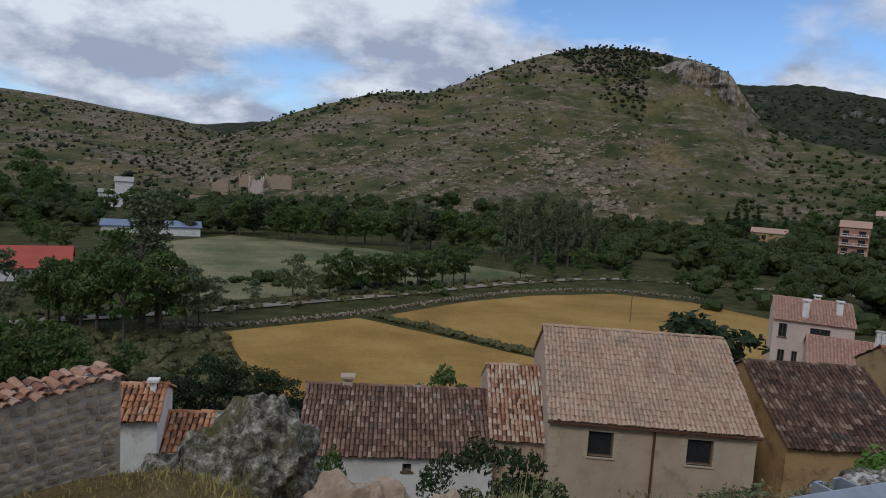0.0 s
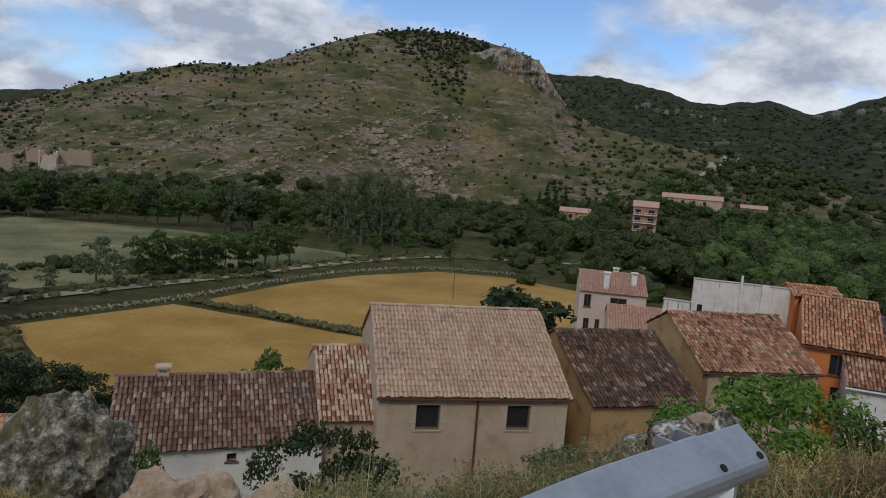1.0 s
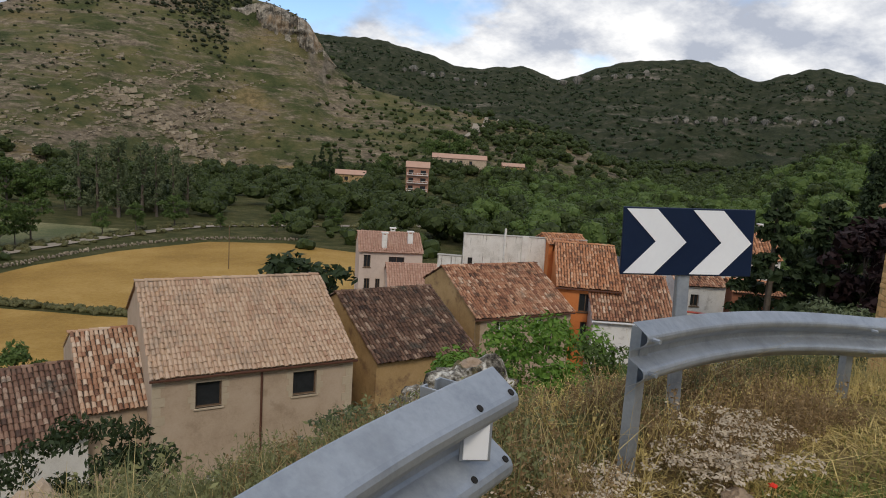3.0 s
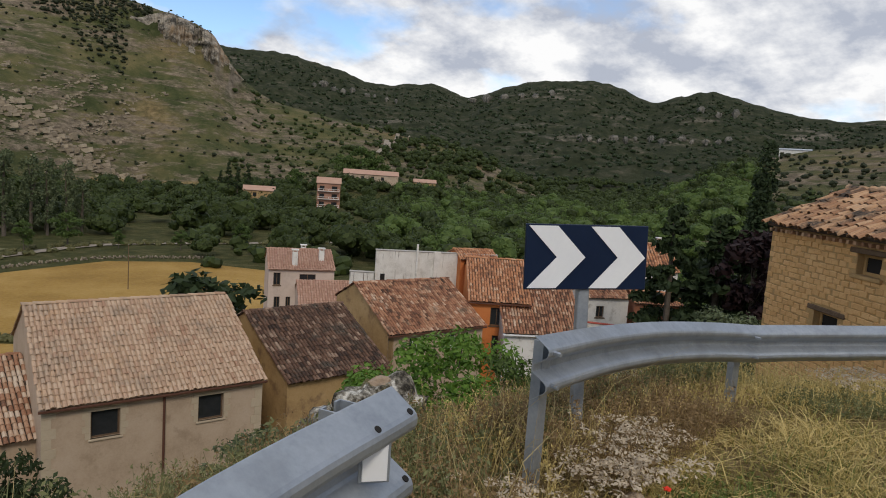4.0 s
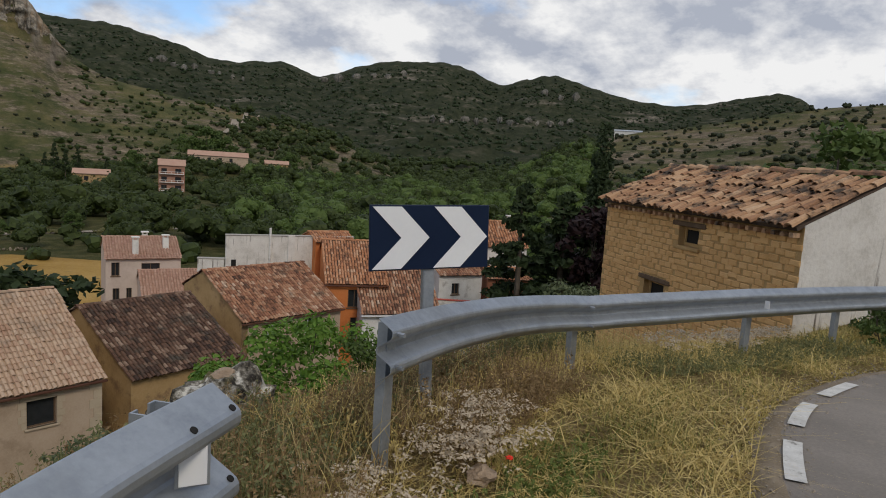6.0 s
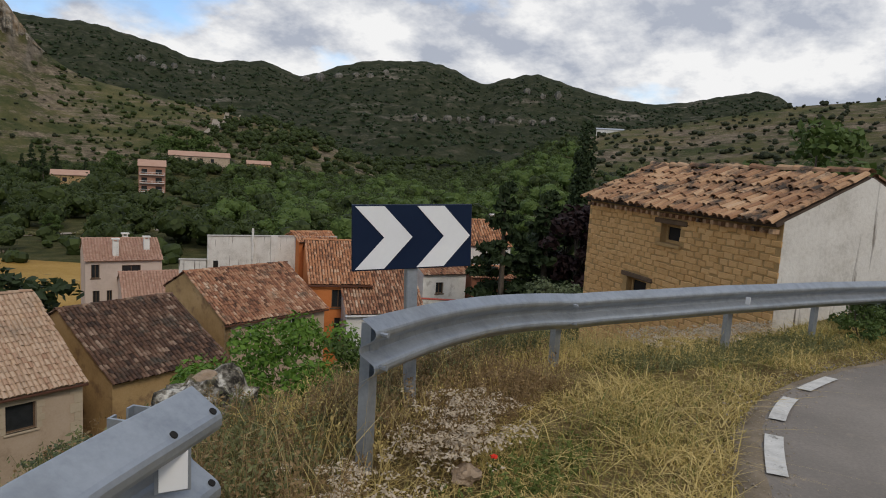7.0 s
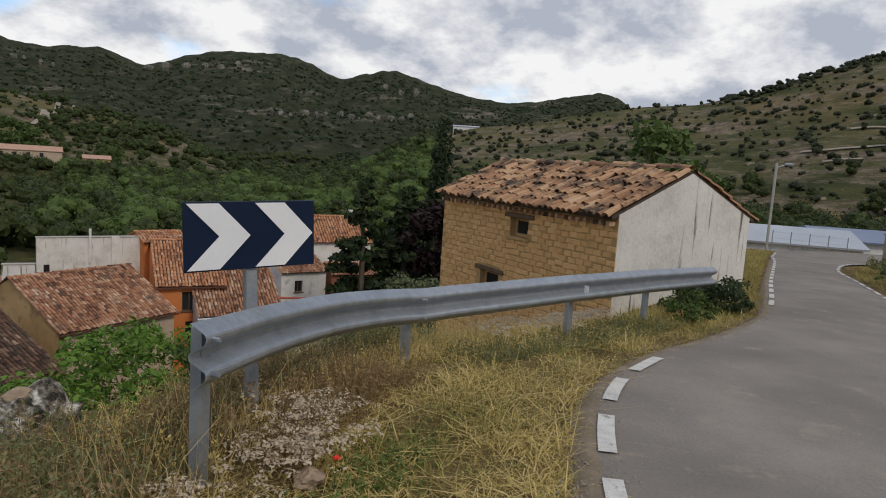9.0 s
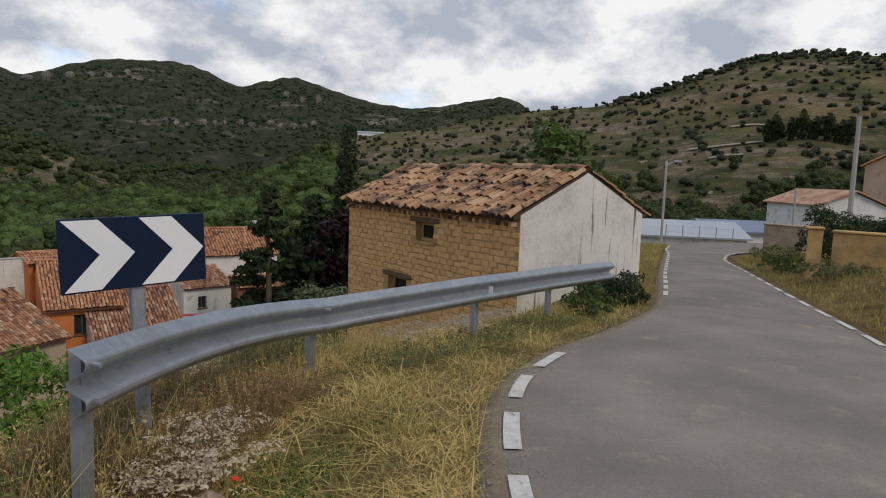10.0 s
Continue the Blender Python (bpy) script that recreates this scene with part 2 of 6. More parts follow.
M_SCRUB = leafy("scrub_leaves", (0.015, 0.021, 0.009), (0.050, 0.060, 0.024))
M_LEAF_WOOD = leafy("fresh_woodland_leaves", (0.042, 0.080, 0.016), (0.155, 0.215, 0.050))
M_WOODS = leafy("woodland_leaves", (0.010, 0.020, 0.005), (0.080, 0.110, 0.024), 0)
M_STRAW = leafy("dry_grass", (0.28, 0.20, 0.075), (0.70, 0.57, 0.28), 0)
M_GRASS = leafy("green_grass", (0.140, 0.125, 0.030), (0.58, 0.480, 0.165), 0)
M_HAY = leafy("mown_hay", (0.42, 0.31, 0.095), (0.84, 0.67, 0.29), 0)
M_DRYWEED = leafy("brown_dry_weeds", (0.10, 0.062, 0.030), (0.46, 0.32, 0.155), 0)
M_WEED = leafy("grey_green_weeds", (0.070, 0.085, 0.034), (0.32, 0.32, 0.14), 0)
M_TURF = leafy("fresh_green_weeds", (0.070, 0.100, 0.020), (0.24, 0.29, 0.080), 0)
M_FLOWER = leafy("dried_flower_heads", (0.42, 0.33, 0.22), (0.74, 0.64, 0.50), 0)
M_RED = material("poppy_petal", [(0.60, 0.03, 0.015), (0.75, 0.05, 0.02)], bump=0)
M_BLUEROOF = material("blue_grey_sheet", [(0.17, 0.21, 0.30), (0.22, 0.26, 0.36)], scale=0.3, fine=6, rough=0.5, bump=0.1)
M_GREYSHEET = material("grey_roof_sheet", [(0.36, 0.39, 0.43), (0.46, 0.49, 0.53)], scale=0.3, fine=6, rough=0.5, bump=0.15)
M_SLATE = material("slate_roof", [(0.05, 0.055, 0.065), (0.09, 0.095, 0.11)], scale=1, fine=10, bump=0.3)


def streaked_white():
    """Limewash with dark runs of damp below the eaves and flaking patches."""
    m = material("streaked_limewash", [(0.46, 0.43, 0.38), (0.66, 0.63, 0.58), (0.76, 0.74, 0.69)], scale=1.3, fine=16, bump=0.5, stain=(0.42, 0.33, 0.22), stain_at=(0.62, 0.78))
    n, l = m.node_tree.nodes, m.node_tree.links
    bsdf = n["Principled BSDF"]
    base = bsdf.inputs["Base Color"].links[0].from_socket
    geo = n.new("ShaderNodeNewGeometry")
    mp = n.new("ShaderNodeMapping")
    mp.inputs["Scale"].default_value = (5.0, 5.0, 0.30)
    l.new(geo.outputs["Position"], mp.inputs[0])
    t = node(n, "ShaderNodeTexNoise", Scale=1.6, Detail=5.0, Roughness=0.6)
    l.new(mp.outputs[0], t.inputs["Vector"])
    r = n.new("ShaderNodeMapRange")
    r.inputs["From Min"].default_value, r.inputs["From Max"].default_value = 0.58, 0.67
    l.new(t.outputs["Fac"], r.inputs[0])
    mx = n.new("ShaderNodeMix")
    mx.data_type = "RGBA"
    l.new(r.outputs[0], mx.inputs["Factor"])
    l.new(base, mx.inputs["A"])
    mx.inputs["B"].default_value = (0.15, 0.125, 0.10, 1)
    l.new(mx.outputs["Result"], bsdf.inputs["Base Color"])
    return m


M_STREAKED = streaked_white()

# ---------- mesh helpers ----------


def link(name, verts, faces, mat, parent=None, label="", smooth=False):
    me = bpy.data.meshes.new(name)
    me.from_pydata([tuple(v) for v in verts], [], [tuple(f) for f in faces])
    me.materials.append(mat)
    if smooth:
        me.polygons.foreach_set("use_smooth", [True] * len(me.polygons))
    me.update()
    ob = new(name, me)
    ob.parent = parent
    return tagged(ob, label)


def part(name, bm, mat, parent=None, label="", smooth=False):
    me = bpy.data.meshes.new(name)
    bmesh.ops.recalc_face_normals(bm, faces=bm.faces)
    bm.to_mesh(me)
    bm.free()
    me.materials.append(mat)
    if smooth:
        me.polygons.foreach_set("use_smooth", [True] * len(me.polygons))
    ob = new(name, me)
    ob.parent = parent
    return tagged(ob, label)


def thing(name, m, label, category, group="", kind=""):
    ob = new(name)
    ob.matrix_world = m
    ob.empty_display_size = 0.2
    return tagged(ob, label, category, group, kind)


def add_box(bm, lo, hi, m=None, bevel=0.0):
    c = [(a + b) / 2 for a, b in zip(lo, hi)]
    s = [abs(b - a) for a, b in zip(lo, hi)]
    mat = Matrix.Translation(c) @ Matrix.Diagonal((*s, 1))
    r = bmesh.ops.create_cube(bm, size=1, matrix=(m @ mat) if m else mat)
    if bevel:
        es = list({e for v in r["verts"] for e in v.link_edges})
        bmesh.ops.bevel(bm, geom=es, offset=bevel, segments=1, affect="EDGES")


def box(lo, hi, m=None, bevel=0.0):
    bm = bmesh.new()
    add_box(bm, lo, hi, m, bevel)
    return bm


def add_rod(bm, p, q, r1, r2=None, n=8):
    p, q = Vector(p), Vector(q)
    d = q - p
    m = Matrix.Translation((p + q) / 2) @ d.to_track_quat("Z", "Y").to_matrix().to_4x4()
    bmesh.ops.create_cone(bm, cap_ends=True, segments=n, radius1=r1, radius2=r1 if r2 is None else r2, depth=d.length, matrix=m)


def rod(p, q, r1, r2=None, n=8):
    bm = bmesh.new()
    add_rod(bm, p, q, r1, r2, n)
    return bm


def smooth01(a):
    a = min(1.0, max(0.0, a))
    return a * a * (3 - 2 * a)


def interp(x, pts):
    if x <= pts[0][0]:
        return pts[0][1]
    for (a, b), (c, d) in zip(pts, pts[1:]):
        if x <= c:
            return b + (d - b) * (x - a) / (c - a)
    return pts[-1][1]


def interp_s(x, pts):
    """As interp, but eased with a cubic through the points."""
    if x <= pts[0][0]:
        return pts[0][1]
    if x >= pts[-1][0]:
        return pts[-1][1]
    k = max(i for i in range(len(pts) - 1) if pts[i][0] <= x)
    x0, y0 = pts[k]
    x1, y1 = pts[k + 1]
    s0 = (y1 - pts[k - 1][1]) / (x1 - pts[k - 1][0]) if k > 0 else 0
    s1 = (pts[k + 2][1] - y0) / (pts[k + 2][0] - x0) if k + 2 < len(pts) else 0
    h, t = x1 - x0, (x - x0) / (x1 - x0)
    return ((2 * t**3 - 3 * t**2 + 1) * y0 + (t**3 - 2 * t**2 + t) * h * s0 + (-2 * t**3 + 3 * t**2) * y1 + (t**3 - t**2) * h * s1)


# ---------- the ground: one sheet from the verge to the mountains ----------
VALLEY = -14.0
# crest heights in degrees over the bearing from +y, clockwise
BIG = [(-22, -1.5), (-17, 0.8), (-14.7, 1.9), (-11.8, 2.8), (-8.7, 4.3), (-5.1, 5.5), (-1, 6.7), (2.7, 6.9), (6.8, 8.55), (11.3, 10.3), (14, 10.85), (18, 11.1), (21.9, 10.55),
       (26.1, 9.3), (27.4, 7.6), (28.6, 6.1), (31.1, 4.6), (37.5, 3.3), (42.5, 2.4), (47.1, 1.5), (52, -0.5), (58, -2.5)]
LEFT = [(-60, 5.5), (-40, 4.6), (-28.7, 4.25), (-25.3, 4.05), (-21.6, 3.6), (-15.6, 2.85), (-12, 1.5), (-8, -0.5)]
FAR = [(-40, 2.6), (-15.2, 2.9), (-13.5, 3.15), (-10.9, 3.45), (-5, 4), (10, 6), (22, 8.0), (27.5, 8.3), (32, 8.25), (36.6, 7.3), (38.3, 6.75), (39.8, 6.55), (44, 6.9), (47, 6.1), (50, 7.15),
       (54, 7.83), (58.8, 7.6), (61.7, 6.5), (64, 7.1), (66.4, 7.38), (69.6, 6.4), (74.1, 5.5), (77.8, 5.65), (82.8, 6.5), (84.7, 6.0), (86, 4.9), (95, 4), (120, 3)]
RIGHT = [(58, -2.3), (64, -0.6), (68, 1.6), (72, 3.0), (77, 3.9), (82, 4.9), (85.4, 5.5), (89, 5.85), (90.5, 5.95), (93, 6.6), (94.8, 7.05), (96.8, 7.8), (98.9, 8.5), (102.6, 9.55), (106.1, 9.76), (110.6, 9.3), (130, 8.5), (180, 9.5), (230, 9), (270, 6), (300, 3)]
BIG_FOOT = [(-22, 330), (-8, 255), (6, 232), (15, 300), (21, 340), (30, 330), (40, 300), (58, 300)]


def road_level(x):
    return 0.175 - 0.05 * max(0.0, x) if x < 60 else -2.83


EDGE = [(-40, 3.0), (-6, 2.2), (1.5, 2.3), (2.5, 2.6), (6.0, 2.45), (8, 1.3), (9, 0.8), (10.5, 0.2), (12, 0.0), (13.5, 0.2), (16, 0.2), (22, -0.6), (40, -2.2), (60, -8)]


def near_level(x, y):
    """The terrace that carries the road, and the bank that falls from it to the village."""
    s = y - interp(x, EDGE)
    z = road_level(x)
    if s > 0:
        z -= interp(s, [(0, 0), (0.8, 0.28), (2, 1.0), (4, 2.15), (6, 3.4), (9, 5.5), (14, 8.8), (20, 11.3), (30, 12.6), (45, 14.2), (400, 14.2)])
        z += 0.25 * noise.noise((x * 0.35, y * 0.35, 0)) * smooth01(s / 3) * smooth01((45 - s) / 20)
    z += 1.05 * math.exp(-((x + 2.7) ** 2 + (y - 8.3) ** 2) / 3.6)
    right = interp(x, [(-40, -5), (0, -4.2), (10, -4.4), (20, -5.6), (30, -7.5), (60, -16)]) - y
    if right > 0 and x > -40:
        z += min(1.6, 0.30 * right) * smooth01((60 - x) / 25)
    return z


def ground_level(x, y):
    r = math.hypot(x, y)
    b = math.degrees(math.atan2(x, y))
    if b < -100:
        b += 360
    z = near_level(x, y)
    floor = VALLEY + 8.5 * smooth01((b - 79) / 9)
    w = smooth01((r - 40) / 40)
    z = z * (1 - w) + floor * w if r < 80 else floor
    z += 6.5 * math.exp(-((x - 180) ** 2 + (y - 218) ** 2) / 900)
    if r < 80 and b > 75:
        z = max(z, near_level(x, y) - 10 * w)
    best, soil = VALLEY, 0.0
    rough = 0.0
    for k, (crest, rc, rf) in enumerate(((BIG, 480.0, interp(b, BIG_FOOT)), (LEFT, 720.0, 270.0), (FAR, 1500.0, 430.0), (RIGHT, 350.0, 120.0 - 30 * smooth01((b - 80) / 8)))):
        if not crest[0][0] < b < crest[-1][0] or r < rf:
            continue
        fade = smooth01((b - crest[0][0]) / 4) * smooth01((crest[-1][0] - b) / 4)
        zc = (1.6 + rc * math.tan(radians(interp_s(b, crest))) - VALLEY) * fade
        if k == 2:
            zc *= 1 + 0.02 * noise.fractal((b * 0.9, 3.3, 1.7), 0.9, 2.1, 6) * fade
        s = (r - rf) / (rc - rf)
        if s < 1:
            f = 0.55 * s + 0.45 * s**1.6 if k != 2 else (0.25 * s + 0.75 * s**2)
            if k == 0:      # limestone wall under the summit
                c = smooth01((b - 20.5) / 3.0) * smooth01((29.2 - b) / 1.0)
                f = f * (1 - c) + c * interp(s + 0.03 * noise.fractal((x * 0.05, y * 0.05, 9), 1.0, 2.0, 5), [(0, 0), (0.80, 0.70), (0.87, 0.82), (0.90, 0.97), (1.04, 1)])
            h = zc * f
            amp = (0.045 if k != 2 else 0.075) * zc * smooth01(s * 3) * (1 - s**4)
            n1 = noise.fractal((x * 0.012 + 5, y * 0.012, k), 1.0, 2.1, 6)
            strata = abs(noise.noise((x * 0.02 + y * 0.03, (y - 0.55 * x) * 0.006, h * 0.05 + k)))
            h += amp * (n1 - 0.6 * strata)
        else:
            h = zc * max(0.0, 1 - 0.9 * (s - 1)) + 0.01 * zc * noise.noise((x * 0.05, y * 0.05, k))
        if VALLEY + h > best:
            best, soil, rough = VALLEY + h, (1.0, 1.0, 2.0, 1.0)[k], s
    if best > z:
        z = best
    return z, soil


def build_ground():
    az = [-32 + 146 * i / 640 for i in range(641)] + [114 + 4 * i for i in range(1, 54)]
    az = [a for a in az if a < 327.5]
    rs = [0.6]
    while rs[-1] < 4200:
        rs.append(rs[-1] * (1.022 if 60 < rs[-1] < 1600 else 1.045))
    verts, zone = [(0, 0, road_level(0) - 0.03)], [0.0]
    na = len(az)
    for r in rs:
        for a in az:
            x, y = r * math.sin(radians(a)), r * math.cos(radians(a))
            z, soil = ground_level(x, y)
            if r > 1600:
                z = min(z, VALLEY + 60)
            verts.append((x, y, z - 0.03))
            zone.append(soil if r > 60 else (0.5 if y - interp(x, EDGE) < 12 else 0.0))
    faces = [(0, 1 + (i + 1) % na, 1 + i) for i in range(na)]
    for j in range(len(rs) - 1):
        for i in range(na):
            k = (i + 1) % na
            faces.append((1 + j * na + i, 1 + j * na + k, 1 + (j + 1) * na + k, 1 + (j + 1) * na + i))
    ob = link("ground", verts, faces, M_GROUND, smooth=True)
    att = ob.data.attributes.new("soil", "FLOAT", "POINT")
    att.data.foreach_set("value", zone)
    return tagged(ob, "hillside, valley floor and scrubby limestone mountains", "ground", kind="structure")


def ground_material():
    m = bpy.data.materials.new("ground_soils")
    m.use_nodes = True
    n, l = m.node_tree.nodes, m.node_tree.links
    bsdf = n["Principled BSDF"]
    bsdf.inputs["Roughness"].default_value = 0.95
    bsdf.inputs["Specular IOR Level"].default_value = 0.1
    geo = n.new("ShaderNodeNewGeometry")
    soil = n.new("ShaderNodeAttribute")
    soil.attribute_name = "soil"

    def tex(scale, detail=8.0, rough=0.6, stretch=None):
        t = node(n, "ShaderNodeTexNoise", Scale=scale, Detail=detail, Roughness=rough)
        if stretch:
            mp = n.new("ShaderNodeMapping")
            mp.inputs["Scale"].default_value = stretch
            mp.inputs["Rotation"].default_value = (0.5, 0.25, 0.4)
            l.new(geo.outputs["Position"], mp.inputs[0])
            l.new(mp.outputs[0], t.inputs["Vector"])
        else:
            l.new(geo.outputs["Position"], t.inputs["Vector"])
        return t

    def ramp(src, stops):
        r = n.new("ShaderNodeValToRGB")
        el = r.color_ramp.elements
        while len(el) < len(stops):
            el.new(0.5)
        for k, (p, c) in enumerate(stops):
            el[k].position, el[k].color = p, (*c, 1)
        l.new(src, r.inputs[0])
        return r.outputs[0]

    def mix(fac, a, b):
        x = n.new("ShaderNodeMix")
        x.data_type = "RGBA"
        l.new(fac, x.inputs["Factor"])
        l.new(a, x.inputs["A"])
        l.new(b, x.inputs["B"])
        return x.outputs["Result"]

    grass = ramp(tex(0.35, 9, 0.7).outputs["Fac"], [(0.3, (0.045, 0.055, 0.02)), (0.5, (0.085, 0.088, 0.033)), (0.68, (0.15, 0.13, 0.06))])
    dry = ramp(tex(1.6, 9, 0.75).outputs["Fac"], [(0.3, (0.12, 0.09, 0.036)), (0.5, (0.28, 0.20, 0.085)), (0.7, (0.42, 0.32, 0.17))])
    turf = ramp(tex(0.045, 10, 0.72).outputs["Fac"], [(0.30, (0.030, 0.040, 0.015)), (0.44, (0.066, 0.076, 0.029)), (0.55, (0.110, 0.106, 0.044)), (0.68, (0.19, 0.155, 0.074))])
    rock = ramp(tex(0.22, 10, 0.78, (1, 1, 2.2)).outputs["Fac"], [(0.34, (0.07, 0.055, 0.04)), (0.48, (0.17, 0.135, 0.095)), (0.60, (0.30, 0.24, 0.17)), (0.72, (0.42, 0.33, 0.23))])
    sep = n.new("ShaderNodeSeparateXYZ")
    l.new(geo.outputs["Normal"], sep.inputs[0])
    steep = node(n, "ShaderNodeMapRange")
    steep.inputs["From Min"].default_value, steep.inputs["From Max"].default_value = 0.62, 0.46
    l.new(sep.outputs["Z"], steep.inputs[0])
    outcrop = node(n, "ShaderNodeMapRange")
    outcrop.inputs["From Min"].default_value, outcrop.inputs["From Max"].default_value = 0.49, 0.56
    l.new(tex(0.06, 13, 0.82, (0.34, 0.22, 2.0)).outputs["Fac"], outcrop.inputs[0])
    either = n.new("ShaderNodeMath")
    either.operation = "MAXIMUM"
    l.new(steep.outputs[0], either.inputs[0])
    l.new(outcrop.outputs[0], either.inputs[1])
    scree_at = node(n, "ShaderNodeMapRange")
    scree_at.inputs["From Min"].default_value, scree_at.inputs["From Max"].default_value = 0.54, 0.66
    l.new(tex(0.011, 8, 0.62).outputs["Fac"], scree_at.inputs[0])
    scree = ramp(tex(0.25, 10, 0.8).outputs["Fac"], [(0.34, (0.07, 0.06, 0.03)), (0.5, (0.20, 0.145, 0.07)), (0.64, (0.34, 0.25, 0.13))])
    turf = mix(scree_at.outputs[0], turf, scree)
    hill = mix(either.outputs[0], turf, rock)
    woods = ramp(tex(0.05, 10, 0.75).outputs["Fac"], [(0.35, (0.014, 0.020, 0.010)), (0.52, (0.034, 0.040, 0.019)), (0.62, (0.070, 0.066, 0.044)), (0.72, (0.14, 0.12, 0.085))])
    cliff = ramp(tex(0.20, 10, 0.75, (1.0, 1.0, 0.30)).outputs["Fac"], [(0.38, (0.045, 0.038, 0.03)), (0.46, (0.14, 0.12, 0.098)), (0.56, (0.27, 0.235, 0.19)), (0.68, (0.38, 0.29, 0.19))])
    hill = mix(steep.outputs[0], hill, cliff)
    crag_at = node(n, "ShaderNodeMapRange")
    crag_at.inputs["From Min"].default_value, crag_at.inputs["From Max"].default_value = 0.57, 0.68
    l.new(tex(0.010, 12, 0.72, (0.6, 0.6, 2.6)).outputs["Fac"], crag_at.inputs[0])
    woods = mix(crag_at.outputs[0], woods, cliff)
    far_hill = mix(steep.outputs[0], woods, cliff)

    def step(a, b):
        s = node(n, "ShaderNodeMapRange")
        s.inputs["From Min"].default_value, s.inputs["From Max"].default_value = a, b
        l.new(soil.outputs["Fac"], s.inputs[0])
        return s.outputs[0]

    c = mix(step(0.0, 0.5), grass, dry)
    c = mix(step(0.5, 1.0), c, hill)
    c = mix(step(1.0, 2.0), c, far_hill)
    l.new(c, bsdf.inputs["Base Color"])
    b1 = node(n, "ShaderNodeBump", Strength=0.9, Distance=1.6)
    l.new(tex(0.35, 10, 0.75).outputs["Fac"], b1.inputs["Height"])
    b2 = node(n, "ShaderNodeBump", Strength=0.5, Distance=0.05)
    l.new(tex(9, 6, 0.7).outputs["Fac"], b2.inputs["Height"])
    l.new(b1.outputs[0], b2.inputs["Normal"])
    l.new(b2.outputs[0], bsdf.inputs["Normal"])
    return m


M_GROUND = ground_material()
build_ground()


def level(x, y):
    return ground_level(x, y)[0] - 0.03


def sheet(name, outline, mat, label, category, lift=0.06, step=3.0, kind="structure"):
    """A patch of land that follows the ground, with an outline drawn on the plan."""
    bm = bmesh.new()
    pts = []
    for (ax, ay), (bx, by) in zip(outline, outline[1:] + outline[:1]):
        d = max(1, int(math.hypot(bx - ax, by - ay) / step))
        for i in range(d):
            j = 0.35 * noise.noise((ax + i, ay, 3))
            pts.append((ax + (bx - ax) * i / d + j, ay + (by - ay) * i / d + j))
    bm.faces.new([bm.verts.new((x, y, level(x, y) + lift)) for x, y in pts])
    bmesh.ops.triangulate(bm, faces=bm.faces)
    r = bmesh.ops.extrude_face_region(bm, geom=list(bm.faces))
    bmesh.ops.translate(bm, verts=[v for v in r["geom"] if isinstance(v, bmesh.types.BMVert)], vec=(0, 0, -0.4))
    return tagged(part(name, bm, mat), label, category, kind=kind)


def strip(name, line, width, mat, label, category, lift=0.03, kind="structure", parent=None, slope=level):
    """A ribbon of constant width along a line on the plan."""
    verts, faces = [], []
    for i, (x, y) in enumerate(line):
        a, b = line[max(0, i - 1)], line[min(len(line) - 1, i + 1)]
        d = Vector((b[0] - a[0], b[1] - a[1])).normalized()
        for side in (-0.5, 0.5):
            px, py = x - d.y * side * width, y + d.x * side * width
            verts.append((px, py, slope(px, py) + lift))
        if i:
            k = 2 * i
            faces.append((k - 2, k, k + 1, k - 1))
    ob = link(name, verts, faces, mat, parent)
    return tagged(ob, label, category, kind=kind)


def resample(pts, step):
    dense = []
    n = len(pts)
    for i in range(n - 1):
        p = [Vector(pts[max(0, min(n - 1, i + k))]) for k in (-1, 0, 1, 2)]
        for s in range(40):
            t = s / 40
            dense.append(0.5 * (2 * p[1] + (p[2] - p[0]) * t + (2 * p[0] - 5 * p[1] + 4 * p[2] - p[3]) * t * t + (3 * p[1] - p[0] - 3 * p[2] + p[3]) * t**3))
    dense.append(Vector(pts[-1]))
    arc = np.concatenate([[0.0], np.cumsum([(b - a).length for a, b in zip(dense, dense[1:])])])
    at = np.linspace(0, arc[-1], max(2, int(round(arc[-1] / step)) + 1))
    return [Vector(p) for p in zip(*(np.interp(at, arc, [v[k] for v in dense]) for k in range(len(pts[0]))))]


sheet("field_near", [(-15, 63), (-3, 71.5), (14, 58), (20, 46), (0, 41), (-8, 46)], M_FIELD, "golden ripe cereal field on the valley floor", "field")
sheet("field_far", [(0, 73.5), (10, 84), (20, 91), (33, 96), (43, 92), (49, 82), (46, 66), (36, 54), (24, 47), (16, 59)], M_FIELD, "golden ripe cereal field beyond a hedge bank", "field")
sheet("meadow", [(-44, 128), (-34, 150), (-4, 138), (25, 111), (18, 104), (0, 90), (-21, 76), (-34, 84)], M_MEADOW, "rough green meadow with pale seeding grass", "meadow")
TRACK = [(-42, 58), (-21, 70.5), (-8, 80), (1, 86.5), (12, 96), (23, 104), (39, 112), (60, 109), (90, 104)]
strip("farm_track", [tuple(p) for p in resample(TRACK, 3)], 2.1, M_TRACK, "pale gravel farm track between meadow and fields", "track", lift=0.14)

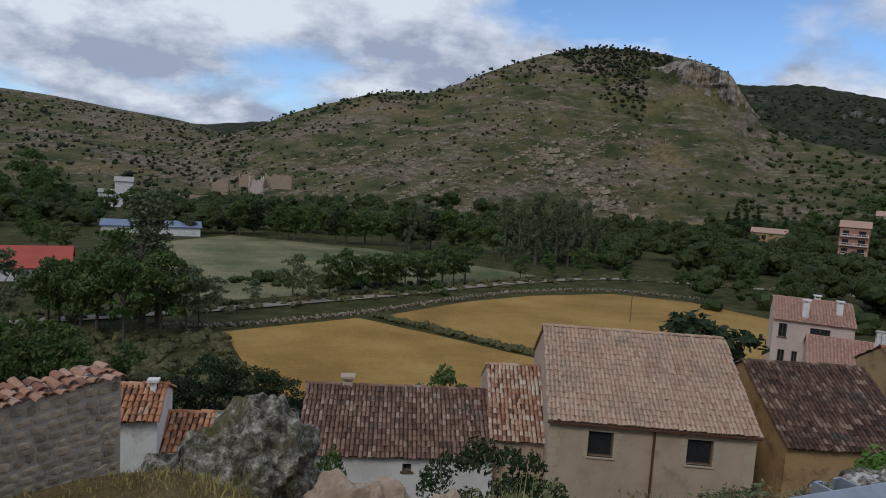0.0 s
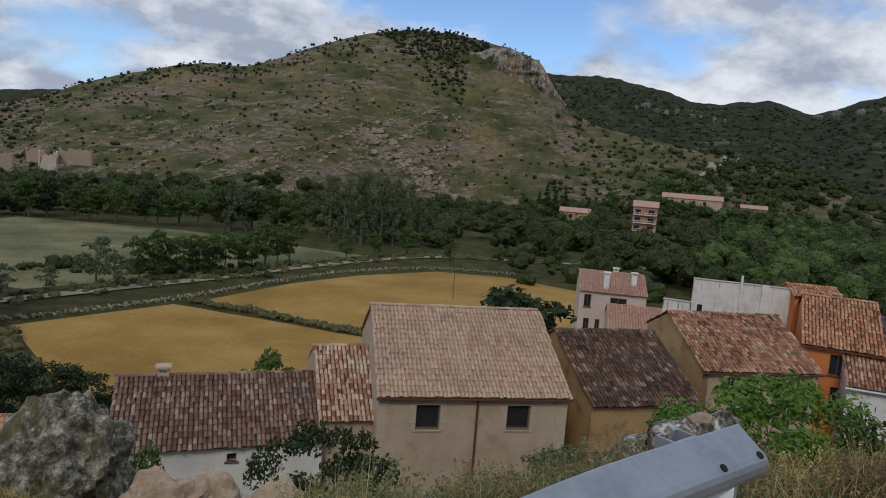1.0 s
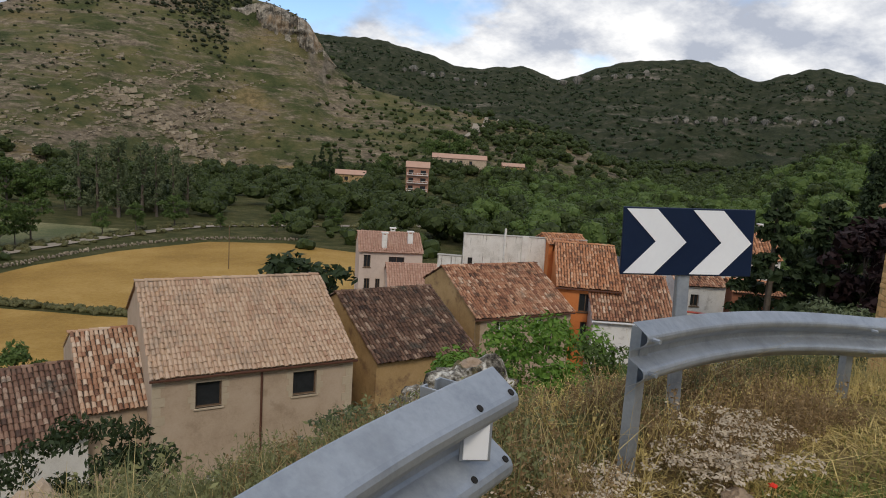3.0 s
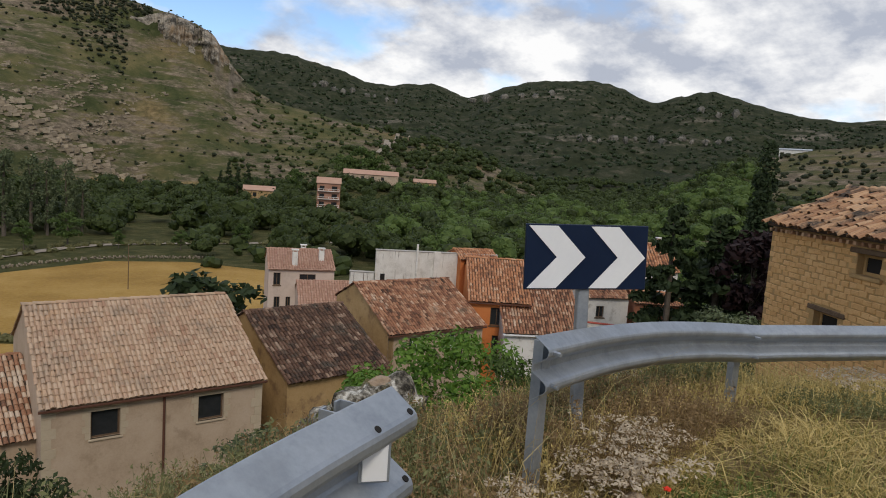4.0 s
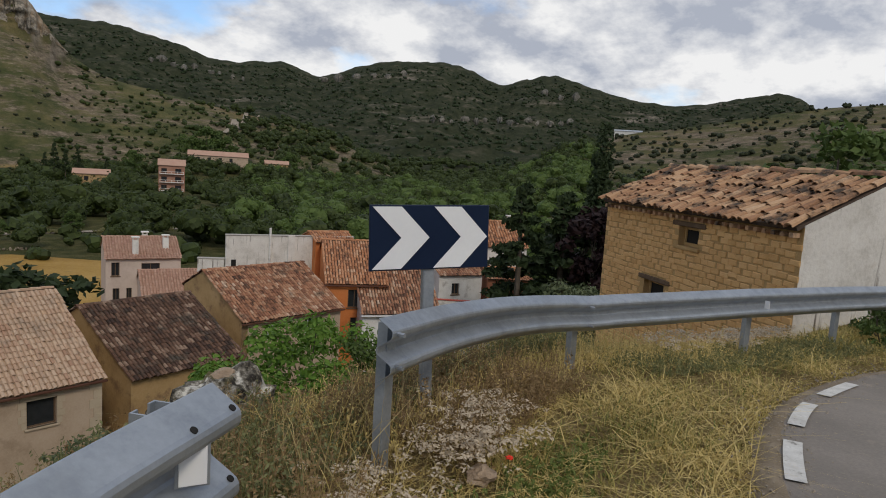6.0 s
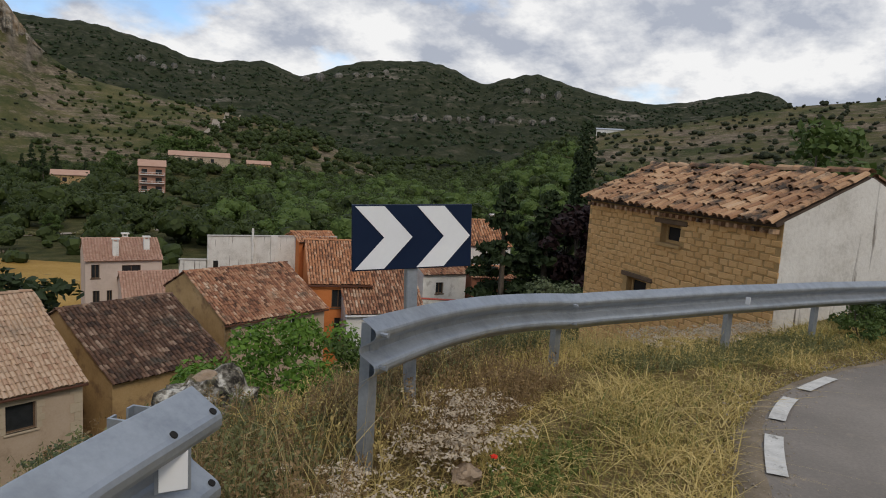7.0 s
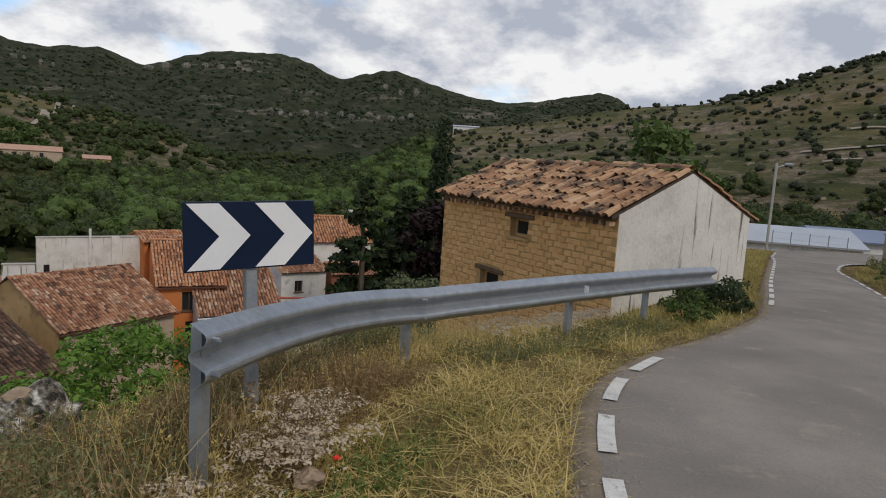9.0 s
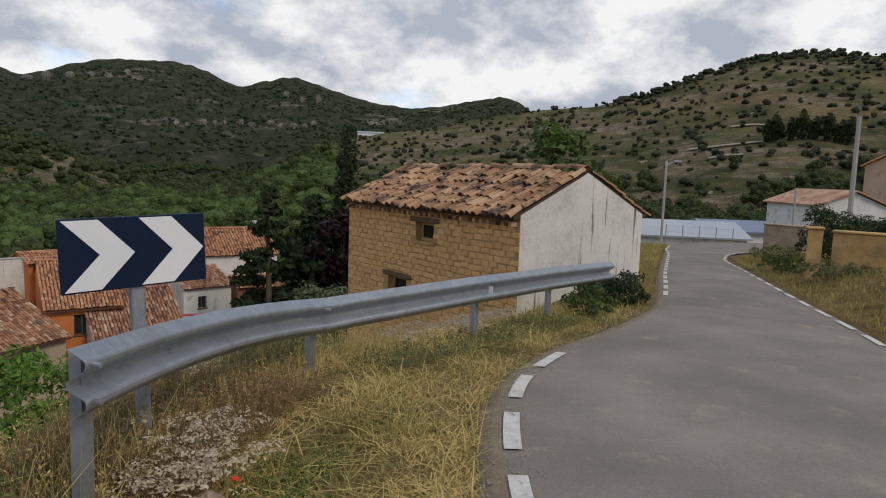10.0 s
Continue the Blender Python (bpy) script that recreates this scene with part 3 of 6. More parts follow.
# ---------- the lane ----------
LANE_LEFT = [(-15, -17), (-9, -9), (-4, -3.0), (0, -0.42), (2.2, -0.06), (3.54, 0.20), (4.44, 0.33), (5.2, 0.375), (5.9, 0.335), (6.6, 0.19), (7.41, -0.06), (8.64, -0.56), (11.15, -1.36), (14, -1.78), (18.8, -2.33), (28.2, -3.55), (34, -4.2), (42, -6.0), (50, -12), (54, -22)]
LANE_RIGHT = [(-9, -19), (-5.5, -12.5), (-2.5, -7.8), (0, -5.6), (2.2, -4.5), (3.6, -4.0), (4.8, -3.75), (6.0, -3.65), (7.7, -3.7), (9.8, -3.95), (14, -4.3), (21, -4.95), (27, -5.6), (33, -7.6), (39, -13), (42, -22)]


def build_lane():
    verts, faces = [], []
    a = resample(LANE_LEFT, 0.4)
    b = resample(LANE_RIGHT, 0.05)
    n = len(a)
    for i, p in enumerate(a):
        q = b[min(len(b) - 1, int(i * (len(b) - 1) / (n - 1)))]
        # pair each left point with the nearest point across
        q = min(b, key=lambda v: (v - p).length_squared)
        for k in range(7):
            v = p.lerp(q, k / 6)
            crown = 0.03 * (1 - (k / 3 - 1) ** 2)
            verts.append((v.x, v.y, road_level(v.x) + crown + 0.02))
    for i in range(n - 1):
        for k in range(6):
            f = i * 7 + k
            faces.append((f, f + 7, f + 8, f + 1))
    tagged(link("road", verts, faces, M_ASPHALT, smooth=True), "narrow worn grey asphalt lane", "road", kind="structure")


build_lane()


def dashes(name, line, inset, length, gap, x0, x1, label, wide=0.11):
    """Painted dashes along a line on the plan, from x0 to x1."""
    mark = thing(name, Matrix(), label, "road marking", kind="structure")
    pts = resample(line, 0.05)
    i = next(k for k, p in enumerate(pts) if p.x >= x0)
    run, hop = int(length / 0.05), int((length + gap) / 0.05)
    while i + run + 1 < len(pts) and pts[i].x < x1:
        verts, faces = [], []
        for j in range(run + 1):
            p, q = pts[i + j], pts[i + j + 1]
            d = (q - p).normalized()
            side = Vector((d.y, -d.x)) * (1 if inset > 0 else -1)
            for w in (abs(inset), abs(inset) + wide):
                v = p + side * w
                verts.append((v.x, v.y, road_level(v.x) + 0.032 + 0.03 * (1 - (1 - w / 2) ** 2)))
            if j:
                faces.append((2 * j - 2, 2 * j, 2 * j + 1, 2 * j - 1))
        link("dash", verts, faces, M_PAINT, mark)
        i += hop


dashes("edge_line", LANE_LEFT, 0.05, 0.76, 0.42, 2.88, 6.6, "broken white edge line, worn at its ends")
dashes("edge_line", LANE_LEFT, 0.04, 0.80, 0.45, 13.0, 48, "broken white edge line past the barn", 0.09)
dashes("edge_line", LANE_RIGHT, -0.04, 0.80, 0.45, 4.0, 40, "broken white edge line on the far side of the lane", 0.09)


def shoulder():
    """Bare soil and washed grit along the lane's edge, with a ragged rim over the asphalt."""
    verts, faces = [], []
    pts = [p for p in resample(LANE_LEFT, 0.06) if -3 < p.x < 30]
    for i, p in enumerate(pts[:-1]):
        d = (pts[i + 1] - p).normalized()
        out = Vector((-d.y, d.x))
        rim = -0.035 + 0.035 * noise.noise((i * 0.05, 1.5, 0)) + 0.03 * noise.noise((i * 0.31, 7.5, 0))
        wide = 0.15 + 0.05 * noise.noise((i * 0.04, 4.5, 0))
        for k, (w, h) in enumerate(((rim, 0.0225), (rim + 0.05, 0.027), (0.06, 0.010), (wide, -0.06))):
            q = p + out * w
            z = road_level(q.x) + h + 0.006 * noise.noise((q.x * 9, q.y * 9, 2))
            if k == 0:
                z = road_level(q.x) + h
            verts.append((q.x, q.y, z))
        if i:
            a = 4 * i
            faces += [(a - 4 + k, a + k, a + k + 1, a - 3 + k) for k in range(3)]
    tagged(link("soil_shoulder", verts, faces, M_SOIL, smooth=True), "bare gritty soil along the edge of the asphalt", "ground", kind="structure")


shoulder()


def dry_wall():
    """A low dry-stone wall between the track and the fields."""
    line = resample([(-22, 64.5), (-15, 65.5), (-3, 74), (8, 84.5), (19, 93.5), (33, 98.5), (46, 95)], 0.42)
    rng = random.Random(4)
    bm = bmesh.new()
    for p in line:
        for k in range(3):
            m = Matrix.Translation((p.x + rng.uniform(-0.4, 0.4), p.y + rng.uniform(-0.3, 0.3), level(p.x, p.y) + 0.05 + 0.11 * k)) @ pose(0, 0, 0, rng.uniform(0, 90), rng.uniform(0, 90), rng.uniform(0, 90)) @ Matrix.Diagonal((0.21, 0.15, 0.10, 1))
            bmesh.ops.create_icosphere(bm, subdivisions=1, radius=1, matrix=m)
    tagged(part("dry_stone_wall", bm, M_HILLROCK), "tumbled pale dry-stone wall along the field", "wall", kind="stuff")


dry_wall()

# ---------- houses ----------


def wall_panel(bm, m, length, z0, z1, thick, openings):
    """A wall in the plane v=0 of the pose m, with openings (u0, u1, z0, z1) right through it."""
    us = sorted({0.0, length, *[o[0] for o in openings], *[o[1] for o in openings]})
    zs = sorted({z0, z1, *[o[2] for o in openings], *[o[3] for o in openings]})

    def solid(i, j):
        if not (0 <= i < len(us) - 1 and 0 <= j < len(zs) - 1):
            return False
        u, z = (us[i] + us[i + 1]) / 2, (zs[j] + zs[j + 1]) / 2
        return not any(o[0] < u < o[1] and o[2] < z < o[3] for o in openings)

    def quad(*ps):
        bm.faces.new([bm.verts.new(m @ Vector(p)) for p in ps])

    for i in range(len(us) - 1):
        for j in range(len(zs) - 1):
            if not solid(i, j):
                continue
            a, b, c, d = us[i], us[i + 1], zs[j], zs[j + 1]
            quad((a, 0, c), (b, 0, c), (b, 0, d), (a, 0, d))
            quad((a, thick, c), (a, thick, d), (b, thick, d), (b, thick, c))
            if not solid(i - 1, j):
                quad((a, 0, c), (a, 0, d), (a, thick, d), (a, thick, c))
            if not solid(i + 1, j):
                quad((b, 0, c), (b, thick, c), (b, thick, d), (b, 0, d))
            if not solid(i, j - 1):
                quad((a, 0, c), (a, thick, c), (b, thick, c), (b, 0, c))
            if not solid(i, j + 1):
                quad((a, 0, d), (b, 0, d), (b, thick, d), (a, thick, d))


def tile_shape(w, length, n=4, taper=0.84, lift=0.02):
    """One half-round clay tile: low end at v=0, narrower and tucked under at the upper end."""
    verts, faces = [], []
    t = 0.014
    for v, k, dz in ((0.0, 1.0, lift), (length, taper, 0.0)):
        for i in range(n + 1):
            a = math.pi * i / n
            verts.append((-math.cos(a) * w / 2 * k, v, math.sin(a) * w * 0.44 * k + dz))
        for i in range(n + 1):
            a = math.pi * i / n
            verts.append((-math.cos(a) * (w / 2 - t) * k, v, math.sin(a) * (w * 0.44 - t) * k + dz))
    s = n + 1
    for i in range(n):
        faces.append((i, i + 1, 2 * s + i + 1, 2 * s + i))
        faces.append((i, s + i, s + i + 1, i + 1))
    return verts, faces


def lay_tiles(m, width, run, rng, w=0.21, row=0.34, jitter=0.012):
    """Rows of tiles on a slope: pose m has u along the eave, v up the slope and z out of it."""
    verts, faces = [], []
    tv, tf = tile_shape(w * 0.92, row * 1.22, 4)
    tv = np.array(tv)
    cols, rows = max(1, int(width / w)), max(1, int(run / row + 0.6))
    rot = np.array(m.to_3x3())
    off = np.array(m.translation)
    for c in range(cols):
        shift = rng.uniform(-0.05, 0.05)
        for r in range(rows):
            p = tv.copy()
            if (r + 1) * row > run:
                p[:, 1] = np.minimum(p[:, 1], run - r * row + 0.1)
            p += ((c + 0.5) * width / cols + rng.gauss(0, jitter), r * row - 0.05 + shift * 0.5 + rng.gauss(0, jitter), rng.gauss(0, 0.006))
            k = len(verts)
            verts.extend((p @ rot.T + off).tolist())
            faces.extend([tuple(i + k for i in f) for f in tf])
    return verts, faces


def lay_tile_parts(m, width, run, rng, w, row, mat, parent):
    """The same rows, each tile an object of its own on one of three shared meshes."""
    shapes = []
    for k in range(3):
        v, f = tile_shape(w * rng.uniform(0.86, 0.98), row * rng.uniform(1.15, 1.3), 5, rng.uniform(0.74, 0.84))
        me = bpy.data.meshes.new("clay_tile")
        me.from_pydata(v, [], f)
        me.materials.append(mat)
        shapes.append(me)
    cols, rows = int(width / w), int(run / row)
    for c in range(cols):
        for r in range(rows):
            ob = new("clay_tile", rng.choice(shapes))
            ob.parent = parent
            ob.matrix_local = m @ pose((c + 0.5) * width / cols + rng.gauss(0, 0.016), r * row - 0.06 + rng.gauss(0, 0.04), 0.025 * rng.random(), rng.gauss(0, 2.5), rng.gauss(0, 4), rng.gauss(0, 5))


def window(parent, m, u0, u1, z0, z1, mat_frame, mat_pane, depth=0.14, surround=None, sill=True, bars=1):
    w = part("window", frame_mesh(u0, u1, z0, z1, depth, m), mat_frame, parent)
    part("pane", box((u0 + 0.02, depth + 0.015, z0 + 0.02), (u1 - 0.02, depth + 0.03, z1 - 0.02), m), mat_pane, w)
    for k in range(bars):
        u = u0 + (u1 - u0) * (k + 1) / (bars + 1)
        part("mullion", box((u - 0.025, depth - 0.015, z0 + 0.05), (u + 0.025, depth + 0.012, z1 - 0.05), m), mat_frame, w)
    if sill:
        part("sill", box((u0 - 0.08, -0.06, z0 - 0.07), (u1 + 0.08, 0.10, z0 + 0.0), m, 0.01), surround or mat_frame, w)


def frame_mesh(u0, u1, z0, z1, depth, m, t=0.055):
    bm = bmesh.new()
    for lo, hi in (((u0, z0), (u1, z0 + t)), ((u0, z1 - t), (u1, z1)), ((u0, z0 + t), (u0 + t, z1 - t)), ((u1 - t, z0 + t), (u1, z1 - t))):
        add_box(bm, (lo[0], depth - 0.01, lo[1]), (hi[0], depth + 0.04, hi[1]), m)
    return bm


def chimney(parent, x, y, z0, h, mat, w=0.45, m=None):
    c = part("chimney", box((x - w / 2, y - w / 2, z0), (x + w / 2, y + w / 2, z0 + h), m, 0.02), mat, parent)
    part("cap", box((x - w / 2 - 0.08, y - w / 2 - 0.08, z0 + h + 0.18), (x + w / 2 + 0.08, y + w / 2 + 0.08, z0 + h + 0.26), m), mat, c)
    for a in (-1, 1):
        for b in (-1, 1):
            part("cap_leg", box((x + a * (w / 2 - 0.05) - 0.04, y + b * (w / 2 - 0.05) - 0.04, z0 + h), (x + a * (w / 2 - 0.05) + 0.04, y + b * (w / 2 - 0.05) + 0.04, z0 + h + 0.18), m), mat, c)


def house(name, label, corner, angle, length, depth, eave, rise, base, wall, tiles, ridge=0.5, openings=(), gable_openings=(), over=0.22, seed=1, side_over=0.12,
          tile_w=0.17, tile_row=0.29, chimneys=(), surround=None, frame_mat=None, category="house", trim=None, hip=0.0, gable_wall=None, tile_parts=False, cap_mat=None, chim_w=0.45, pane_mat=None, bed=None):
    """A gabled house. corner: the front wall's left end; the ridge runs along the front; ridge: its place over the depth."""
    rng = random.Random(seed)
    m = pose(corner[0], corner[1], 0, 0, 0, angle)
    h = thing(name, m, label, category)
    eye4 = Matrix()
    frame_mat = frame_mat or M_WOOD
    t = 0.35
    yr = depth * ridge
    back_eave = eave + rise - rise * (depth - yr) / yr if ridge < 1 else eave + rise
    if ridge < 1:
        back_eave = max(back_eave, eave - 1.5)
    bm = bmesh.new()
    wall_panel(bm, eye4, length, base, eave, t, [o[:4] for o in openings])
    part("front_wall", bm, wall, h)
    for o in openings:
        window(h, eye4, *o[:4], frame_mat, pane_mat or M_GLASS, surround=surround, bars=o[4] if len(o) > 4 else 1)
        if surround:
            u0, u1, z0, z1 = o[:4]
            for k in range(4):
                za, zb = z0 + (z1 - z0) * k / 4, z0 + (z1 - z0) * (k + 1) / 4
                e = 0.26 if k % 2 else 0.17
                part("quoin", box((u0 - e, -0.018, za + 0.008), (u0 - 0.003, 0.02, zb - 0.008)), surround, h)
                part("quoin", box((u1 + 0.003, -0.018, za + 0.008), (u1 + e, 0.02, zb - 0.008)), surround, h)
            part("lintel", box((u0 - 0.2, -0.018, z1 + 0.004), (u1 + 0.2, 0.02, z1 + 0.2)), surround, h)
    bm = bmesh.new()
    wall_panel(bm, pose(length, depth, 0, 0, 0, 180), length, base, back_eave, t, [])
    part("back_wall", bm, wall, h)
    for side, u in ((0, 0.0), (1, length)):
        bm = bmesh.new()
        mm = pose(-0.004, depth, 0, 0, 0, -90) if side == 0 else pose(length + 0.004, 0, 0, 0, 0, 90)
        low = min(eave, back_eave)
        ops = [o[1:] for o in gable_openings if o[0] == side]
        if ops:
            wall_panel(bm, mm, depth, base, low - 0.02, t, ops)
        a = [(0.0, eave + 0.03), (yr, eave + rise + 0.03), (depth, back_eave + 0.03)]
        lo = low - 0.02 if ops else base
        a[0], a[-1] = (0.006, a[0][1]), (depth - 0.006, a[-1][1])
        prof = [(0.006, lo)] + a + [(depth - 0.006, lo)]
        xs = (-0.004, t) if side == 0 else (length - t, length + 0.004)
        rings = [[bm.verts.new((x, y, z)) for y, z in prof] for x in xs]
        bm.faces.new(rings[0]), bm.faces.new(rings[1][::-1])
        for k in range(len(prof)):
            k2 = (k + 1) % len(prof)
            bm.faces.new([rings[0][k], rings[0][k2], rings[1][k2], rings[1][k]])
        part("gable_wall", bm, gable_wall or wall, h)
        for o in ops:
            window(h, mm, *o, frame_mat, M_GLASS, sill=False, bars=0)
    # roof slopes
    for front in ((True, False) if ridge < 1 else (True,)):
        ry = yr if front else depth - yr
        rz = rise if front else eave + rise - back_eave
        slope = math.atan2(rz, ry)
        ln = math.hypot(ry, rz) + over
        if front:
            mm = Matrix.Translation((0, 0, eave)) @ pose(0, 0, 0, math.degrees(slope)) @ pose(-side_over, -over, 0.0)
        else:
            mm = Matrix.Translation((length, depth, back_eave)) @ pose(0, 0, 0, 0, 0, 180) @ pose(0, 0, 0, math.degrees(slope)) @ pose(-side_over, -over, 0.0)
        w = length + 2 * side_over
        slab = part("roof_slope", box((side_over + 0.01, 0.05, 0.0), (w - side_over - 0.01, ln - 0.02, 0.06), mm), bed or M_TILE_BED, h)
        if tile_parts and front:
            lay_tile_parts(mm @ pose(0, 0, 0.075), w, ln, rng, tile_w, tile_row, tiles, slab)
        else:
            v, f = lay_tiles(mm @ pose(0, 0, 0.075), w, ln, rng, tile_w, tile_row)
            tagged(link("roof_tiles", v, f, tiles, slab), kind="stuff")
    if ridge < 1:
        mr = pose(-side_over, yr, eave + rise + 0.07, 0, 0, -90) @ pose(-0.11, 0, 0)
        if tile_parts:
            lay_tile_parts(mr, 0.22, length + 2 * side_over, rng, 0.21, 0.36, tiles, h)
        else:
            v, f = lay_tiles(mr, 0.22, length + 2 * side_over, rng, 0.22, 0.38)
            tagged(link("ridge_tiles", v, f, tiles, h), kind="stuff")
    if trim:
        part("gutter", box((-side_over, -over - 0.06, eave - over * rise / yr - 0.06), (length + side_over, -over + 0.03, eave - over * rise / yr + 0.03), None, 0.015), trim, h)
    for cx, cy, ch in chimneys:
        cz = eave + rise * (cy / yr if cy < yr else (depth - cy) / max(0.1, depth - yr)) - 0.3
        chimney(h, cx, cy, cz, ch + 0.3, cap_mat or M_WHITE, chim_w)
    return h


M_TILE_BED = material("roof_bedding", [(0.05, 0.035, 0.028), (0.10, 0.07, 0.05)], scale=3, fine=20, bump=0.3)

main_house = house("stone_house", "large beige rendered house with a pale clay tile roof", (6.22, 23.85), -8, 7.5, 8.6, -6.95, 2.38, -12.8, M_PLASTER, M_TILE["pale"],
                   ridge=0.523, openings=[(1.45, 2.38, -8.35, -7.38, 0), (5.05, 6.0, -8.35, -7.38, 0)], surround=M_STONE, trim=M_BROWN_METAL, seed=3, bed=M_TILE["pale"], tile_w=0.165)
part("downpipe", rod((3.82, -0.07, -12.6), (3.82, -0.07, -7.15), 0.045), M_BROWN_METAL, main_house, "brown metal downpipe")
for k in range(16):
    for u in (0.0, 7.5):
        e = 0.42 if k % 2 else 0.28
        part("quoin", box((u - 0.012 if u == 0 else u - e, -0.02, -12.6 + 0.345 * k), (u + e if u == 0 else u + 0.012, 0.05, -12.6 + 0.345 * k + 0.335)), M_STONE, main_house)
house("low_house", "low white house under a long brown clay tile roof", (-3.1, 25.0), 0, 7.5, 6.4, -9.1, 1.6, -12.6, M_WHITE, M_TILE["brown"], openings=[(4.0, 4.35, -9.75, -9.45, 0)],
      chimneys=[(1.6, 3.3, 0.25)], seed=4, cap_mat=M_PLASTER)
house("annex", "narrow annex with an orange mottled clay tile roof", (4.3, 25.4), -4, 2.3, 6.6, -8.45, 1.85, -12.6, M_PLASTER, M_TILE["speckled"], ridge=0.56, seed=5, side_over=0.05)
house("old_house", "ochre earth-walled house with a dark lichened tile roof", (15.2, 23.4), -4, 5.1, 8.0, -7.6, 2.05, -12.6, M_OCHRE, M_TILE["dark"], ridge=0.52, seed=6, chimneys=[])
house("village_house", "ochre house with a mottled clay tile roof and small windows", (22.9, 26.0), -9, 6.4, 5.9, -7.1, 1.95, -11.8, M_PLASTER, M_TILE["mixed"], ridge=0.645, seed=7,
      openings=[(1.35, 1.95, -8.2, -7.45), (3.9, 4.5, -8.2, -7.45)], gable_openings=[(0, 2.4, 2.7, -8.0, -7.3)], gable_wall=M_OCHRE, trim=M_BROWN_METAL, frame_mat=M_SIGNWHITE)
house("orange_house", "orange rendered house with an orange tile roof", (29.7, 26.6), -43, 3.6, 7.2, -6.0, 2.0, -11.5, M_ORANGE, M_TILE["orange"], seed=9, openings=[(1.3, 2.1, -7.5, -6.4), (1.5, 2.2, -9.3, -8.1)], ridge=0.52, trim=M_BROWN_METAL)
house("terrace_house", "white house with a weathered brown tile roof", (30.0, 24.0), -40, 4.6, 6.4, -7.4, 2.0, -11.3, M_WHITE, M_TILE["mixed"], seed=10, openings=[(2.7, 3.5, -8.4, -7.7, 0)], trim=M_SIGNWHITE)
house("pink_house", "pale pink three-storey house with chimneys", (30.6, 50.6), -28, 5.6, 6.5, -7.9, 1.3, -14.0, M_PINK, M_TILE["pink"], seed=11, openings=[(0.4, 1.0, -9.3, -8.2), (2.6, 4.0, -9.1, -8.3), (0.5, 1.0, -11.7, -10.3), (1.5, 1.9, -11.7, -10.3)],
      chimneys=[(4.6, 1.5, 0.9), (3.3, 4.5, 0.6), (2.2, 0.6, 1.2)], tile_w=0.22, bed=M_TILE["pink"])

# ---------- the guard rails and the chevron board ----------
HALF_WAVE = [(0.003, 0.015), (0.010, 0.022), (0.066, 0.056), (0.076, 0.064), (0.082, 0.076), (0.083, 0.092), (0.079, 0.103), (0.071, 0.111), (0.016, 0.148), (0.006, 0.155)]
W_PROFILE = [(o, -h) for o, h in reversed(HALF_WAVE)] + [(0.002, 0.0)] + HALF_WAVE


def rail_beam(line, parent, z_of, name="beam", mat=None, part_of=(0.0, 1.0), proud=0.0):
    """A two-wave steel beam along a line on the plan; its waves face the right of the line's direction."""
    pts = resample(line, 0.12)
    verts, faces = [], []
    n = len(W_PROFILE)
    total = len(pts) - 1
    first, last = int(part_of[0] * total), int(part_of[1] * total)
    pts_all, pts = pts, pts[first:last + 1]
    for i, p in enumerate(pts):
        a, b = pts_all[max(0, first + i - 1)], pts_all[min(total, first + i + 1)]
        d = (b - a).normalized()
        out = Vector((d.y, -d.x))
        p = p + out * proud
        z = z_of((first + i) / total)
        for inner in (0.0, -0.004):
            for o, h in W_PROFILE:
                q = p + out * (o - 0.04 + inner)
                verts.append((q.x, q.y, z + h))
        if i:
            s0, s1 = (i - 1) * 2 * n, i * 2 * n
            for k in range(n - 1):
                faces.append((s0 + k, s1 + k, s1 + k + 1, s0 + k + 1))
                faces.append((s0 + n + k, s0 + n + k + 1, s1 + n + k + 1, s1 + n + k))
            faces.append((s0, s0 + n, s1 + n, s1)), faces.append((s0 + n - 1, s1 + n - 1, s1 + 2 * n - 1, s0 + 2 * n - 1))
    for s in (0, (len(pts) - 1) * 2 * n):
        for k in range(n - 1):
            faces.append((s + k, s + k + 1, s + n + k + 1, s + n + k))
    return link(name, verts, faces, mat or M_GALV, parent)


def c_post(p, top, base, ang, parent):
    bm = bmesh.new()
    m = pose(p[0], p[1], 0, 0, 0, ang)
    for lo, hi in (((-0.045, -0.003), (0.045, 0.003)), ((-0.045, 0.003), (-0.039, 0.05)), ((0.039, 0.003), (0.045, 0.05)), ((-0.039, 0.044), (-0.02, 0.05)), ((0.02, 0.044), (0.039, 0.05))):
        add_box(bm, (*lo, base), (*hi, top), m)
    return part("post", bm, M_GALV, parent)


RAIL = [(2.50, 1.86), (3.5, 2.06), (4.5, 2.12), (5.5, 1.95), (6.6, 1.42), (7.7, 0.88), (9.5, 0.10), (11.3, -0.68)]


def rail_z(s):
    return interp(s, [(0, 0.69), (0.33, 0.37), (0.56, 0.34), (0.78, 0.26), (1.0, 0.16)])


guard_rail = thing("guard_rail", Matrix(), "galvanised steel two-wave guard rail on posts beside the lane", "guard rail", "guard rails")
rail_beam(RAIL, guard_rail, rail_z, part_of=(0.0, 0.37), proud=0.006)
rail_beam(RAIL, guard_rail, rail_z, part_of=(0.335, 1.0))
for (x, y), top, a in (((2.64, 1.92), 0.80, 10), ((5.50, 2.05), 0.50, -10), ((7.78, 0.98), 0.45, -25), ((9.5, 0.22), 0.38, -25), ((11.15, -0.5), 0.28, -25)):
    c_post((x, y), top, level(x, y) - 0.3, a, guard_rail)

